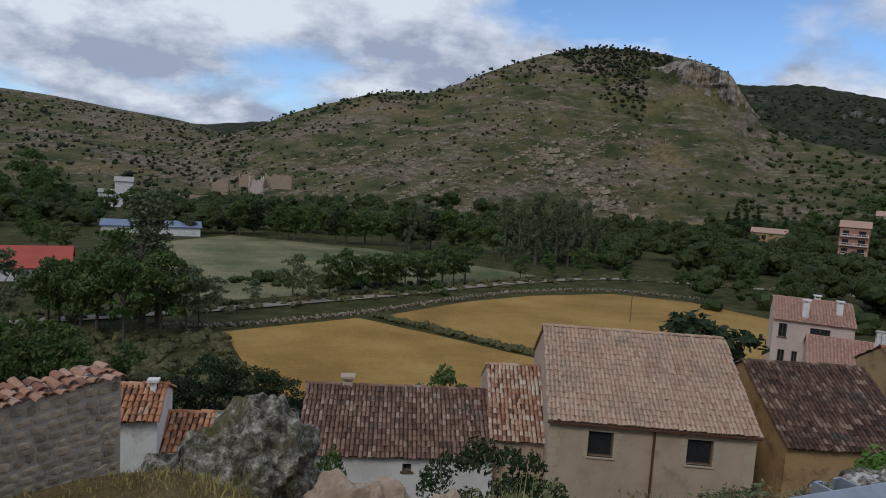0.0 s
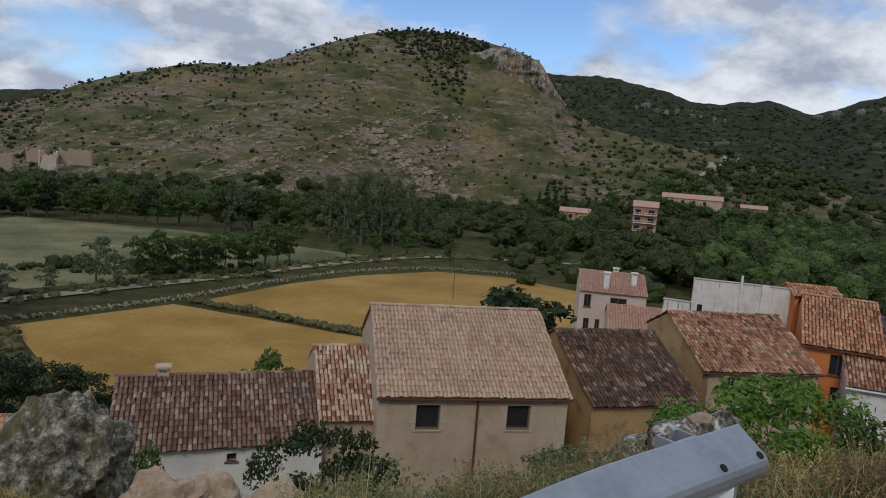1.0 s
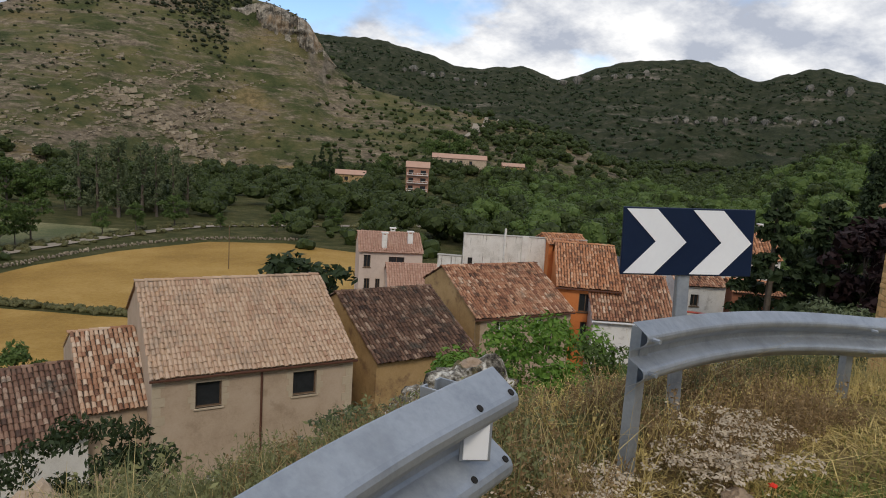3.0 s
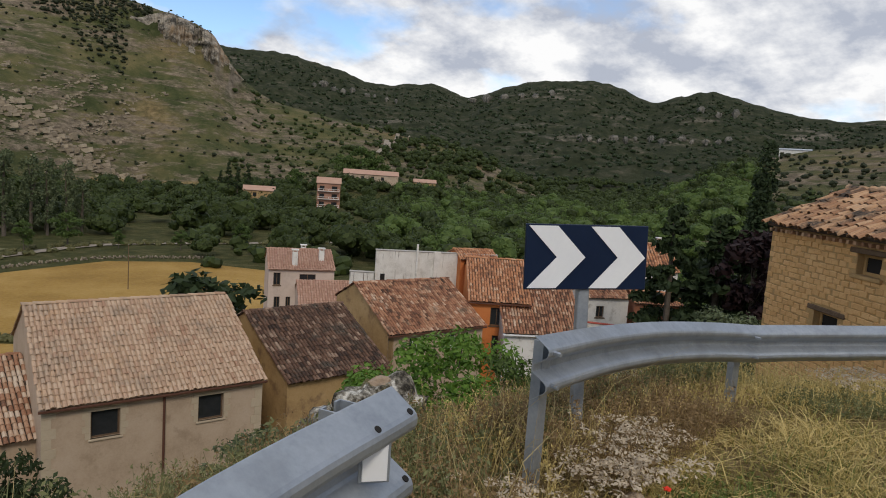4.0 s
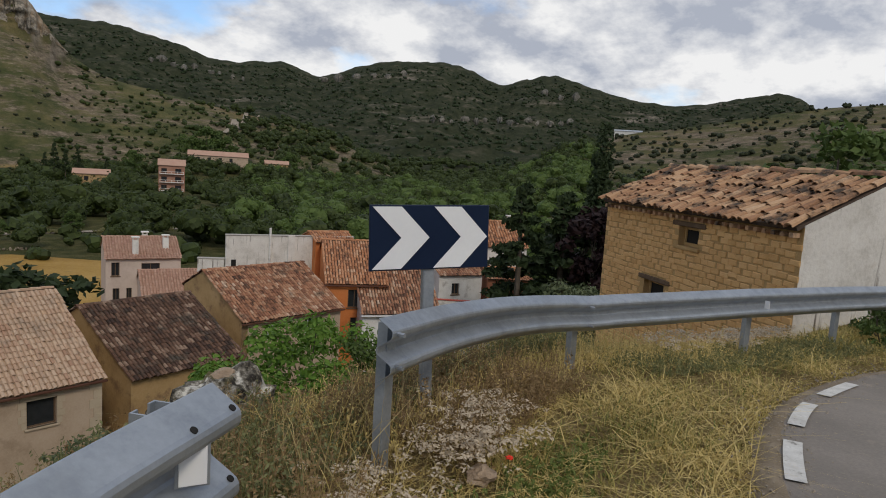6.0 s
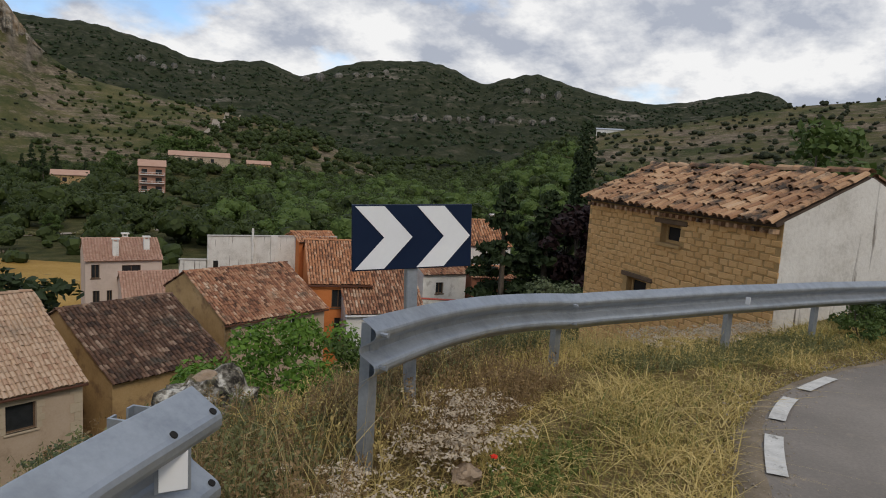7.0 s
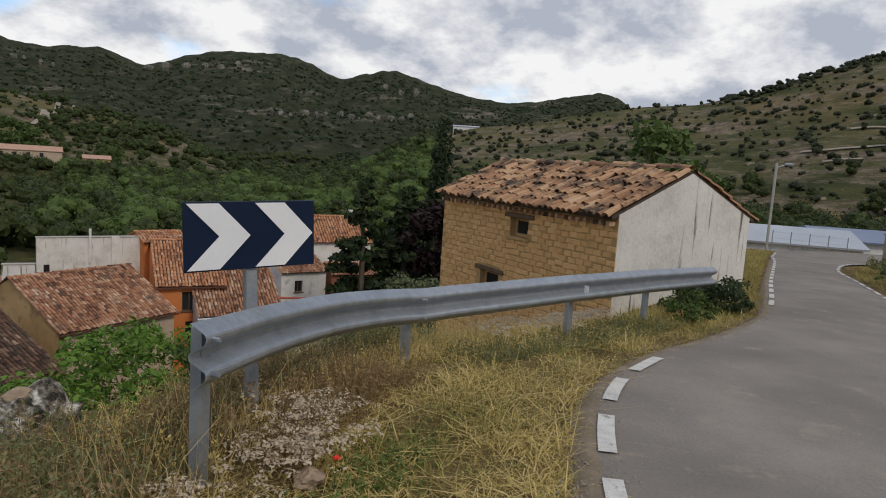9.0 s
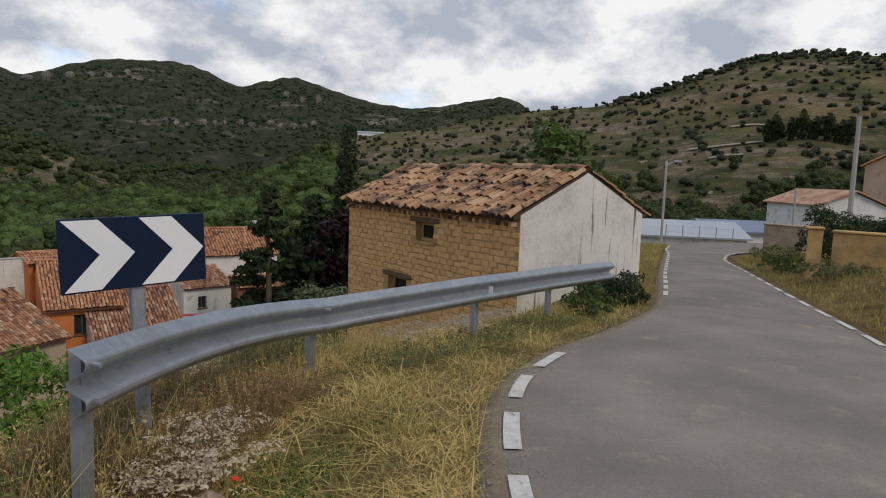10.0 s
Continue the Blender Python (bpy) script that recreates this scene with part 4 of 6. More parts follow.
LEFT_RAIL = [(-2.9, -1.2), (-1.3, 0.05), (0.24, 0.91), (1.03, 1.205)]
left_rail = thing("guard_rail", Matrix(), "galvanised steel guard rail end with bolt holes", "guard rail", "guard rails")
rail_beam(LEFT_RAIL, left_rail, lambda s: 0.90)
c_post((0.93, 1.30), 1.00, level(0.9, 1.4) - 0.3, 20, left_rail)

SIGN = pose(3.504, 2.285, 1.122, -1.9, -1.75, -33.2) @ pose(0, 0, -1.145)
board = thing("chevron_sign", SIGN, "navy and white chevron direction board on a steel post", "road sign")
part("panel", box((-0.4, 0.0, 0.945), (0.4, 0.02, 1.345), None, 0.004), M_NAVY, board)
for k in range(2):
    x0 = -0.385 + 0.40 * k
    bm = bmesh.new()
    pts = [(x0, 1.335), (x0 + 0.185, 1.335), (x0 + 0.37, 1.145), (x0 + 0.185, 0.955), (x0, 0.955), (x0 + 0.185, 1.145)]
    lo = [bm.verts.new((x, -0.002, z)) for x, z in pts]
    hi = [bm.verts.new((x, -0.006, z)) for x, z in pts]
    bm.faces.new(hi), bm.faces.new(lo[::-1])
    for i in range(6):
        bm.faces.new([lo[i], lo[(i + 1) % 6], hi[(i + 1) % 6], hi[i]])
    part("chevron", bm, M_SIGNWHITE, board, "white chevron")
part("post", box((-0.037, 0.022, -0.5), (0.037, 0.075, 1.30), None, 0.006), M_GALV, board, "galvanised steel post")

# painted bolt holes, bolts, reflectors


def rail_point(line, back, out, h, z):
    """A point on a beam, back metres from its end, out from its middle line and h over it; and the outward way."""
    pts = resample(line, 0.02)
    i = len(pts) - 1 - int(back / 0.02)
    d = (pts[i] - pts[i - 1]).normalized()
    o = Vector((d.y, -d.x))
    p = pts[i] + o * (out - 0.04)
    return Vector((p.x, p.y, z + h)), Vector((o.x, o.y, 0)), Vector((d.x, d.y, 0))


for back in (0.035, 0.17):
    for h in (-0.058, 0.112):
        p, o, d = rail_point(LEFT_RAIL, back, 0.070, h, 0.90)
        way = (o * 0.6 + Vector((0, 0, 0.8))).normalized()
        # the beam is not drilled: a near-black plug paints the hole's shade
        part("bolt_hole", rod(p - way * 0.012, p + way * 0.002, 0.009, n=12), M_HOLE_SHADE, left_rail, "round near-black plug painted as the shade of a bolt hole")
p, o, d = rail_point(LEFT_RAIL, 0.155, 0.055, 0.022, 0.90)
bm = bmesh.new()
turn = math.degrees(math.atan2(d.y, d.x))
add_box(bm, (-0.029, -0.003, -0.043), (0.029, 0.003, 0.043), Matrix.Translation(p) @ pose(0, 0, 0, 0, 0, turn - 48), 0.001)
refl = part("reflector", bm, M_SIGNWHITE, left_rail, "white reflector plate in a folded bracket")
part("bracket", box((-0.036, 0.004, -0.049), (0.036, 0.010, 0.049), Matrix.Translation(p) @ pose(0, 0, 0, 0, 0, turn - 48)), M_GALV, refl)
part("reflector", box((-0.004, -0.05, -0.04), (0.004, 0.0, 0.04), pose(7.66, 0.83, 0.34, 0, 0, -25)), M_SIGNWHITE, guard_rail, "small white reflector")
for s, x, y in ((0.33, 5.45, 1.93), (0.0, 2.56, 1.84)):
    for dz in (-0.08, 0.08):
        part("bolt", rod((x, y - 0.06, rail_z(s) + dz), (x + 0.002, y - 0.015, rail_z(s) + dz), 0.012, n=6), M_GALV, guard_rail)

# ---------- the barn ----------
BARN_OPEN = [(2.75, 3.35, 0.30, 0.66, 0), (1.75, 2.45, -0.95, -0.55, 0)]
# unglazed openings: each pane is a near-black sheet painted as the shade within
barn = house("barn", "small adobe barn with a whitewashed gable and clay tile roof", (15.14, 5.13), -131.7, 5.76, 3.2, 0.96, 0.74, -3.6, M_ADOBE_JOINT, M_TILE["barn"], seed=12, gable_wall=M_STREAKED,
             openings=BARN_OPEN, over=0.18, tile_w=0.165, tile_row=0.31, side_over=0.03, category="barn", tile_parts=True, frame_mat=M_ADOBE_JOINT, pane_mat=M_HOLE_SHADE)
for u0, u1, z0, z1, _ in BARN_OPEN:
    part("lintel", box((u0 - 0.2, -0.03, z1 + 0.004), (u1 + 0.2, 0.12, z1 + 0.10), None, 0.015), M_WOOD, barn, "weathered timber lintel")
for k in range(30):
    part("corbel", box((0.1 + k * 0.19, -0.13, 0.80), (0.18 + k * 0.19, 0.02, 0.87)), M_TILE["barn"], barn)


def barn_bricks():
    """Courses of adobe, each brick proud of its joints; the near half as pieces, the rest joined."""
    rng = random.Random(21)
    shapes = []
    for k in range(5):
        w, h, d = 0.205 * rng.uniform(0.92, 1.06), 0.100 * rng.uniform(0.9, 1.05), 0.014
        def j():
            return rng.uniform(-0.008, 0.008)
        v = [(-w / 2, 0, -h / 2), (w / 2, 0, -h / 2), (w / 2, 0, h / 2), (-w / 2, 0, h / 2)]
        v += [(x * 0.9 + j(), -d + j() * 0.5, z * 0.82 + j()) for x, _, z in v]
        f = [(4, 5, 6, 7), (0, 1, 5, 4), (1, 2, 6, 5), (2, 3, 7, 6), (3, 0, 4, 7)]
        me = bpy.data.meshes.new("adobe_brick")
        me.from_pydata(v, [], f)
        me.materials.append(M_ADOBE)
        shapes.append((me, v, f))
    wall = next(c for c in barn.children if c.name.startswith("front_wall"))
    jv, jf, count = [], [], 0
    z, row = -2.6, 0
    while z < 0.86:
        u = 0.11 + (0.11 if row % 2 else 0.0)
        while u < 5.68:
            if not any(o[0] - 0.12 < u < o[1] + 0.12 and o[2] - 0.05 < z < o[3] + 0.11 for o in BARN_OPEN):
                me, v, f = rng.choice(shapes)
                du, dz = rng.gauss(0, 0.015), rng.gauss(0, 0.009)
                if u > 3.2 and z > -1.0 and count < 300:
                    ob = new("adobe_brick", me)
                    ob.parent = wall
                    ob.matrix_local = pose(u + du, -0.001, z + dz, 0, rng.gauss(0, 1.5), 0)
                    count += 1
                else:
                    k = len(jv)
                    jv += [(a + u + du, b - 0.001, c + z + dz) for a, b, c in v]
                    jf += [tuple(i + k for i in q) for q in f]
            u += 0.218
        z += 0.112
        row += 1
    tagged(link("adobe_bricks", jv, jf, M_ADOBE, wall), kind="stuff")

# ---------- plants ----------


def quad_mesh(name, verts, per=4):
    """A mesh of loose quads or triangles from an array of corner points, per corners a face."""
    v = np.asarray(verts, dtype=np.float32).reshape(-1, 3)
    n = len(v) // per
    me = bpy.data.meshes.new(name)
    me.vertices.add(len(v))
    me.vertices.foreach_set("co", v.ravel())
    me.loops.add(len(v))
    me.loops.foreach_set("vertex_index", np.arange(len(v), dtype=np.int32))
    me.polygons.add(n)
    me.polygons.foreach_set("loop_start", np.arange(n, dtype=np.int32) * per)
    me.polygons.foreach_set("loop_total", np.full(n, per, dtype=np.int32))
    me.update()
    me.validate()
    return me


def leaves(centres, radii, n, size, rng, flat=0.0, squash=1.0):
    """Corner points of n leaf blades scattered over clumps, facing mostly outwards."""
    centres, radii = np.asarray(centres, float), np.asarray(radii, float)
    w = radii**2 / (radii**2).sum()
    k = rng.choice(len(radii), n, p=w)
    d = rng.normal(size=(n, 3))
    d /= np.linalg.norm(d, axis=1)[:, None]
    d[:, 2] = np.where(d[:, 2] < -0.3, -d[:, 2] * 0.6, d[:, 2])
    rad = radii[k] * (0.55 + 0.5 * rng.random(n) ** 0.6)
    p = centres[k] + d * rad[:, None] * np.array([1, 1, squash])
    nrm = d + rng.normal(size=(n, 3)) * 0.7 + np.array([0, 0, flat])
    nrm /= np.linalg.norm(nrm, axis=1)[:, None]
    a = np.cross(nrm, rng.normal(size=(n, 3)))
    a /= np.linalg.norm(a, axis=1)[:, None]
    b = np.cross(nrm, a)
    s = size * (0.6 + 0.8 * rng.random(n))[:, None]
    a, b = a * s, b * s * 0.62
    return np.stack([p - a, p - b * 0.8, p + a, p + b * 0.8], 1)


def crown_blobs(kind, rng):
    """Clumps of a crown one unit high on a bole, by the habit of the tree."""
    c, r = [], []
    if kind == "broad":
        for i in range(34):
            h = rng.uniform(0.28, 0.92)
            w = 0.36 * math.sin(math.pi * min(1, (h - 0.16) / 0.86)) ** 0.7
            a, q = rng.uniform(0, 6.28), math.sqrt(rng.random()) * w
            c.append((q * math.cos(a), q * math.sin(a), h))
            r.append(rng.uniform(0.07, 0.14))
    elif kind == "poplar":
        for i in range(46):
            h = rng.uniform(0.10, 0.97)
            w = 0.13 * (1 - abs(h - 0.4) ** 1.6)
            a, q = rng.uniform(0, 6.28), math.sqrt(rng.random()) * max(0.02, w)
            c.append((q * math.cos(a), q * math.sin(a), h))
            r.append(rng.uniform(0.03, 0.06))
    elif kind == "cypress":
        for i in range(40):
            h = rng.uniform(0.03, 0.97)
            w = 0.085 * math.sin(math.pi * min(1, 0.12 + h * 0.86)) ** 0.6
            a = rng.uniform(0, 6.28)
            c.append((w * 0.5 * math.cos(a), w * 0.5 * math.sin(a), h))
            r.append(max(0.02, w * 0.8))
    elif kind == "conifer":
        for i in range(60):
            h = rng.uniform(0.06, 0.98)
            w = 0.30 * (1 - h) + 0.02
            a, q = rng.uniform(0, 6.28), rng.uniform(0.4, 1) * w
            c.append((q * math.cos(a), q * math.sin(a), h))
            r.append(0.03 + 0.07 * (1 - h))
    else:       # bush
        for i in range(26):
            a, q = rng.uniform(0, 6.28), math.sqrt(rng.random()) * 0.55
            h = rng.uniform(0.1, 0.85) * (1 - 0.6 * q)
            c.append((q * math.cos(a), q * math.sin(a), h))
            r.append(rng.uniform(0.10, 0.19))
    return np.array(c), np.array(r)


def tree_model(kind, mat, n, size, seed, limbs=7):
    """Meshes of one tree a unit high: a tapered bole with limbs, and the crown."""
    rng, rr = random.Random(seed), np.random.default_rng(seed)
    c, r = crown_blobs(kind, rng)
    squash = 1.7 if kind in ("poplar", "cypress") else (0.6 if kind == "conifer" else 0.85)
    crown = quad_mesh("crown", leaves(c, r, n, size, rr, squash=squash))
    crown.materials.append(mat)
    bm = bmesh.new()
    th = {"broad": 0.55, "poplar": 0.85, "cypress": 0.5, "conifer": 0.9, "bush": 0.3}[kind]
    tr = 0.024 if kind != "bush" else 0.03
    lean = Vector((rng.uniform(-0.03, 0.03), rng.uniform(-0.03, 0.03), 0))
    add_rod(bm, (0, 0, -0.06), lean * 0.5 + Vector((0, 0, th / 2)), tr, tr * 0.75, 7)
    add_rod(bm, lean * 0.5 + Vector((0, 0, th / 2)), lean + Vector((0, 0, th)), tr * 0.75, tr * 0.3, 7)
    for k in range(limbs):
        i = rng.randrange(len(c))
        z = min(th * 0.95, max(0.08, c[i][2] * 0.6))
        add_rod(bm, lean * (z / th) + Vector((0, 0, z)), Vector(c[i]), tr * 0.4, tr * 0.12, 5)
    trunk = bpy.data.meshes.new("trunk")
    bm.to_mesh(trunk)
    bm.free()
    trunk.materials.append(M_BARK)
    return trunk, crown


def plant(model, name, x, y, height, label, category="tree", group="", width=1.0, turn=0.0, z=None):
    trunk, crown = model
    t = new(name)
    t.matrix_world = Matrix.Translation((x, y, level(x, y) if z is None else z)) @ pose(0, 0, 0, 0, 0, turn) @ Matrix.Diagonal((height * width, height * width, height, 1))
    for nm, me in (("trunk", trunk), ("crown", crown)):
        o = new(nm, me)
        o.parent = t
    return tagged(t, label, category, group)


M_MEADOW_WEED = leafy("weed_leaves", (0.058, 0.064, 0.024), (0.20, 0.185, 0.075), 0)
BROAD = [tree_model("broad", M_LEAF, 2400, 0.030, 31 + k) for k in range(4)]
BROAD_DARK = [tree_model("broad", M_LEAF_DARK, 1700, 0.035, 41 + k) for k in range(2)]
BROAD_GREY = [tree_model("broad", M_LEAF_GREY, 1400, 0.032, 51 + k) for k in range(2)]
POPLAR = [tree_model("poplar", M_LEAF_GREY, 2200, 0.017, 61 + k, 4) for k in range(3)]
BUSH = [tree_model("bush", M_LEAF, 5200, 0.024, 71 + k) for k in range(3)]
rt = random.Random(5)


def grove(models, name, label, group, spots, spread=0.0, category="tree"):
    for x, y, h in spots:
        plant(rt.choice(models), name, x + rt.uniform(-spread, spread), y + rt.uniform(-spread, spread), h * rt.uniform(0.88, 1.12), label, category, group, rt.uniform(0.85, 1.2), rt.uniform(0, 360))


# the row along the farm track, and round trees at its far end
row = [tuple(p) for p in resample(TRACK, 2.4)]
grove(BROAD, "orchard_tree", "green broadleaf tree in the row along the farm track", "trees along the track",
      [(x - 1.5, y + 2.6, 4.6 + 1.2 * rt.random()) for x, y in row if -7 < x < 14])
grove(BROAD_GREY, "young_tree", "thin young tree beside the farm track", "young trees by the track", [(-18.5, 74, 3.2), (-15, 76.5, 3.0), (-11, 80, 5.4), (-9, 79, 3.6)])
grove(BROAD, "round_tree", "small round-headed tree by the farm track", "round trees by the track", [(21, 105, 3.8), (26, 107, 4.6), (33, 112, 5.6), (39, 108, 3.2), (47, 104, 2.8), (57, 103, 4.4)])
# the river trees beyond the meadow
grove(BROAD + BROAD_DARK, "river_tree", "dark green river tree beyond the meadow", "river trees", [(-36 + 3.4 * k + rt.uniform(-1, 1), 153 - 1.1 * k + (4 if k > 8 else 0), 6.0 + 2.5 * rt.random()) for k in range(22)], 1.5)
grove(POPLAR, "poplar", "tall grey-green poplar at the river", "river poplars", [(4, 141, 11.5), (7, 141.5, 11), (22, 128, 12), (25, 127, 13), (28, 126.5, 13.2), (31, 126, 13), (34, 126, 12.6), (37, 127, 12), (39.5, 128, 11)], 0.6)
grove(POPLAR[:1], "poplar", "tall sparse poplar above a thicket", "poplars by the houses", [(-22.6, 64.0, 13.2), (-21.4, 64.6, 12.4)])
grove(BROAD_GREY + BROAD, "thicket_tree", "grey-green tree in the thicket by the field", "thicket trees",
      [(-27, 61, 6.5), (-24.6, 60, 7.5), (-22, 59, 7), (-19.5, 60, 7.5), (-17.5, 61, 6.5), (-29, 62, 7), (-31, 64, 6.5), (-26, 66, 8.5), (-18, 64, 5), (-33, 58, 7)], 0.6)
grove(BROAD, "garden_tree", "leafy green garden tree on the slope", "garden trees", [(-22, 40, 4.6), (-20.4, 42, 4.8), (-19, 41, 3.8), (-24.5, 44, 5.0), (-17, 46, 2.8)], 0.3)
grove(BROAD + BROAD_DARK[:1], "far_tree", "tall green tree beyond the red roof", "far trees", [(-95, 200, 11), (-92, 190, 10), (-86, 180, 8), (-66, 178, 8), (-68, 170, 7), (-63, 172, 8), (-84, 168, 7), (-100, 205, 13), (-106, 214, 15), (-58, 168, 8), (-96, 172, 9)], 2)
grove(BROAD, "roadside_tree", "green tree near the shed", "trees near the shed", [(-66, 128, 6), (-62, 120, 5), (-54, 112, 5.5), (-47, 101, 6)], 1)
BUSH_DARK = [tree_model("bush", M_LEAF_DARK, 5600, 0.022, 77 + k) for k in range(2)]
grove(BUSH_DARK, "large_bush", "large dark green bush beside the field", "bushes by the field", [(-9.4, 37.5, 4.6), (-7.2, 38.5, 3.4), (-11.2, 36.5, 3.2), (-5.2, 38, 2.4)], 0.2, "bush")
plant(BUSH[0], "bush", -1.35, 16.5, 4.2, "grey-green bush against the low house", "bush", width=0.42)
plant(BUSH_DARK[0], "bush", 2.3, 13.6, 3.3, "dark green bush below the stone house", "bush", width=0.8, z=level(2.3, 13.6) + 0.1)
plant(BROAD[0], "fig_tree", 3.3, 36.0, 4.2, "green fig tree behind the low house", "tree")
plant(BUSH[2], "bush", 9.2, 38.5, 2.2, "green bush beside the stone house", "bush")
plant(BROAD_DARK[0], "pine_tree", 18.4, 37.5, 8.6, "dark flat-topped pine behind the stone house", "tree", width=1.35)
plant(BROAD[1], "garden_tree", 20.6, 33.5, 3.6, "green garden tree near the pink house", "tree")

M_CONIFER = tree_model("conifer", M_LEAF_DARK, 4200, 0.026, 81, 0)
M_CYPRESS = tree_model("cypress", M_LEAF_DARK, 4200, 0.016, 82, 0)
plant(M_CYPRESS, "cypress", 89.6, 31.8, 18.0, "tall dark cypress in the valley", "tree", z=-9.6)
plant(M_CONIFER, "conifer", 36.4, 17.4, 8.6, "dark green conifer among the houses", "tree", z=-8.0)
plant(M_CONIFER, "conifer", 38.6, 15.6, 7.8, "dark green conifer among the houses", "tree", z=-7.6, width=1.3)
plant(tree_model("broad", M_LEAF_PURPLE, 2600, 0.035, 83), "purple_plum", 38.2, 13.4, 6.4, "dark purple-leaved plum tree", "tree", z=-6.9, width=1.1)
plant(BROAD_DARK[1], "dark_tree", 40.5, 15.0, 7.0, "dark green tree behind the plum", "tree", z=-7.6)
plant(BROAD[2], "yard_tree", 46.0, 2.3, 10.4, "green tree behind the barn", "tree", z=-5.4, width=1.1)
plant(BROAD[3], "yard_tree", 49.0, 0.6, 8.0, "green tree behind the barn", "tree", z=-5.0, width=1.1)
grove(BROAD, "yard_tree", "green tree below the lane", "trees below the lane", [(56, 12, 6.5), (60, 6, 7), (62, -2, 6), (52, 22, 6.5), (58, 20, 6.5), (64, 28, 7), (54, 30, 6.5)], 1)


def bush_mesh(name, x, y, z, w, d, h, n, size, mat, label, seed, category="bush"):
    """A broad bush built at its place: clumps of leaves over bent stems."""
    rng, rr = random.Random(seed), np.random.default_rng(seed)
    b = thing(name, Matrix.Translation((x, y, z)), label, category)
    c, r = [], []
    for k in range(40):
        a, q = rng.uniform(0, 6.28), math.sqrt(rng.random())
        hh = h * rng.uniform(0.15, 0.9) * (1 - 0.45 * q * q)
        c.append((q * math.cos(a) * w / 2, q * math.sin(a) * d / 2, hh))
        r.append(rng.uniform(0.12, 0.22) * min(h * 1.3, w * 0.6))
    me = quad_mesh("foliage", leaves(c, r, n, size, rr, flat=0.5))
    me.materials.append(mat)
    o = new("foliage", me)
    o.parent = b
    bm = bmesh.new()
    for k in range(12):
        add_rod(bm, (rng.uniform(-0.1, 0.1) * w, rng.uniform(-0.1, 0.1) * d, -0.2), Vector(c[k]), 0.02, 0.006, 5)
    part("stems", bm, M_BARK, b)
    return b


bush_mesh("fig_bush", 7.05, 6.8, -2.7, 3.3, 2.0, 2.0, 11000, 0.048, M_LEAF_BRIGHT, "bright green large-leaved fig bush on the bank", 91)
bush_mesh("fig_bush", 8.0, 6.3, -2.6, 1.9, 1.5, 1.5, 3800, 0.042, M_LEAF, "dark green shrub on the bank", 92)
bush_mesh("elder_bush", 23.4, 9.2, -5.2, 4.6, 3.0, 2.7, 5000, 0.08, M_LEAF_GREY, "pale flowering elder bush behind the barn", 93)
bush_mesh("weed_bush", 5.2, 8.4, -3.2, 2.0, 1.4, 0.8, 2400, 0.045, M_LEAF_GREY, "grey-green weeds on the bank", 94)
bush_mesh("weed_bush", 10.6, -0.35, -0.40, 1.6, 0.8, 0.42, 2600, 0.028, M_LEAF, "green weeds round the last rail posts", 97)
bush_mesh("weed_bush", 12.1, -0.85, -0.5, 2.2, 0.9, 0.62, 3600, 0.030, M_LEAF_DARK, "dark green weeds at the barn's foot", 95)
bush_mesh("weed_bush", 26.2, -7.1, level(26.2, -7.1), 2.4, 1.6, 0.75, 3000, 0.045, M_WEED, "rough grey-green weeds before the rubble wall", 98)
bush_mesh("weed_bush", 17.6, -6.1, level(17.6, -6.1), 1.3, 1.9, 0.42, 2600, 0.030, M_WEED, "rough grass and weeds at the foot of the ochre wall", 99)
bush_mesh("weed_bush", 21.8, -6.2, level(21.8, -6.2), 3.0, 1.2, 0.5, 2600, 0.035, M_LEAF, "green weeds on the bank by the lane", 100)
bush_mesh("hedge", 20.6, -8.0, -0.45, 3.4, 3.9, 1.75, 15000, 0.040, M_LEAF_DARK, "dark green hedge spilling over a stone wall", 96, "hedge")


def cube_ball(n=2):
    """The quads of a ball of radius 1, n by n on each of six sides."""
    out = []
    for axis in range(3):
        for sign in (-1, 1):
            for a in range(n):
                for b in range(n):
                    q = []
                    for da, db in ((0, 0), (1, 0), (1, 1), (0, 1)):
                        v = [0, 0, 0]
                        v[axis], v[(axis + 1) % 3], v[(axis + 2) % 3] = sign, 2 * (a + da) / n - 1, 2 * (b + db) / n - 1
                        v = np.array(v, float)
                        q.append(v / np.linalg.norm(v))
                    out.append(q)
    return np.array(out)


def woodland(name, label, mat, spots, n, seed, leaf=0.5, balls=6):
    """Far woods and scrub: rough rounded clumps with loose leaves over them, too many to count."""
    rr = np.random.default_rng(seed)
    ball = cube_ball(3 if balls > 3 else 2)
    out = []
    for x, y, h, w in spots:
        z = level(x, y)
        k = balls
        a, q, t = rr.random(k) * 6.28, np.sqrt(rr.random(k)) * w * 0.34, rr.random(k)
        c = np.stack([x + q * np.cos(a), y + q * np.sin(a), z + h * (0.22 + 0.52 * t * (1 - 0.6 * q / max(0.01, w * 0.34)))], 1)
        r = w * (0.17 + 0.13 * rr.random(k)) * (1.0 if k > 3 else 1.45)
        for cc, ra in zip(c, r):
            m = np.linalg.qr(rr.normal(size=(3, 3)))[0]
            b = (ball @ m.T) * np.array([1, 1, 0.85])
            jit = 1 + 0.16 * np.sin(b @ rr.normal(size=3) * 5) + 0.12 * np.sin(b @ rr.normal(size=3) * 9)
            out.append(cc + b * ((0.76 if n > 100 else 0.9) * ra * jit)[..., None])
        out.append(leaves(c, r * 1.12, n, leaf * (0.35 + 0.05 * w), rr, flat=0.3))
    me = quad_mesh(name, np.concatenate(out))
    me.materials.append(mat)
    return tagged(new(name, me), label, "woodland", kind="stuff")


rw = random.Random(17)


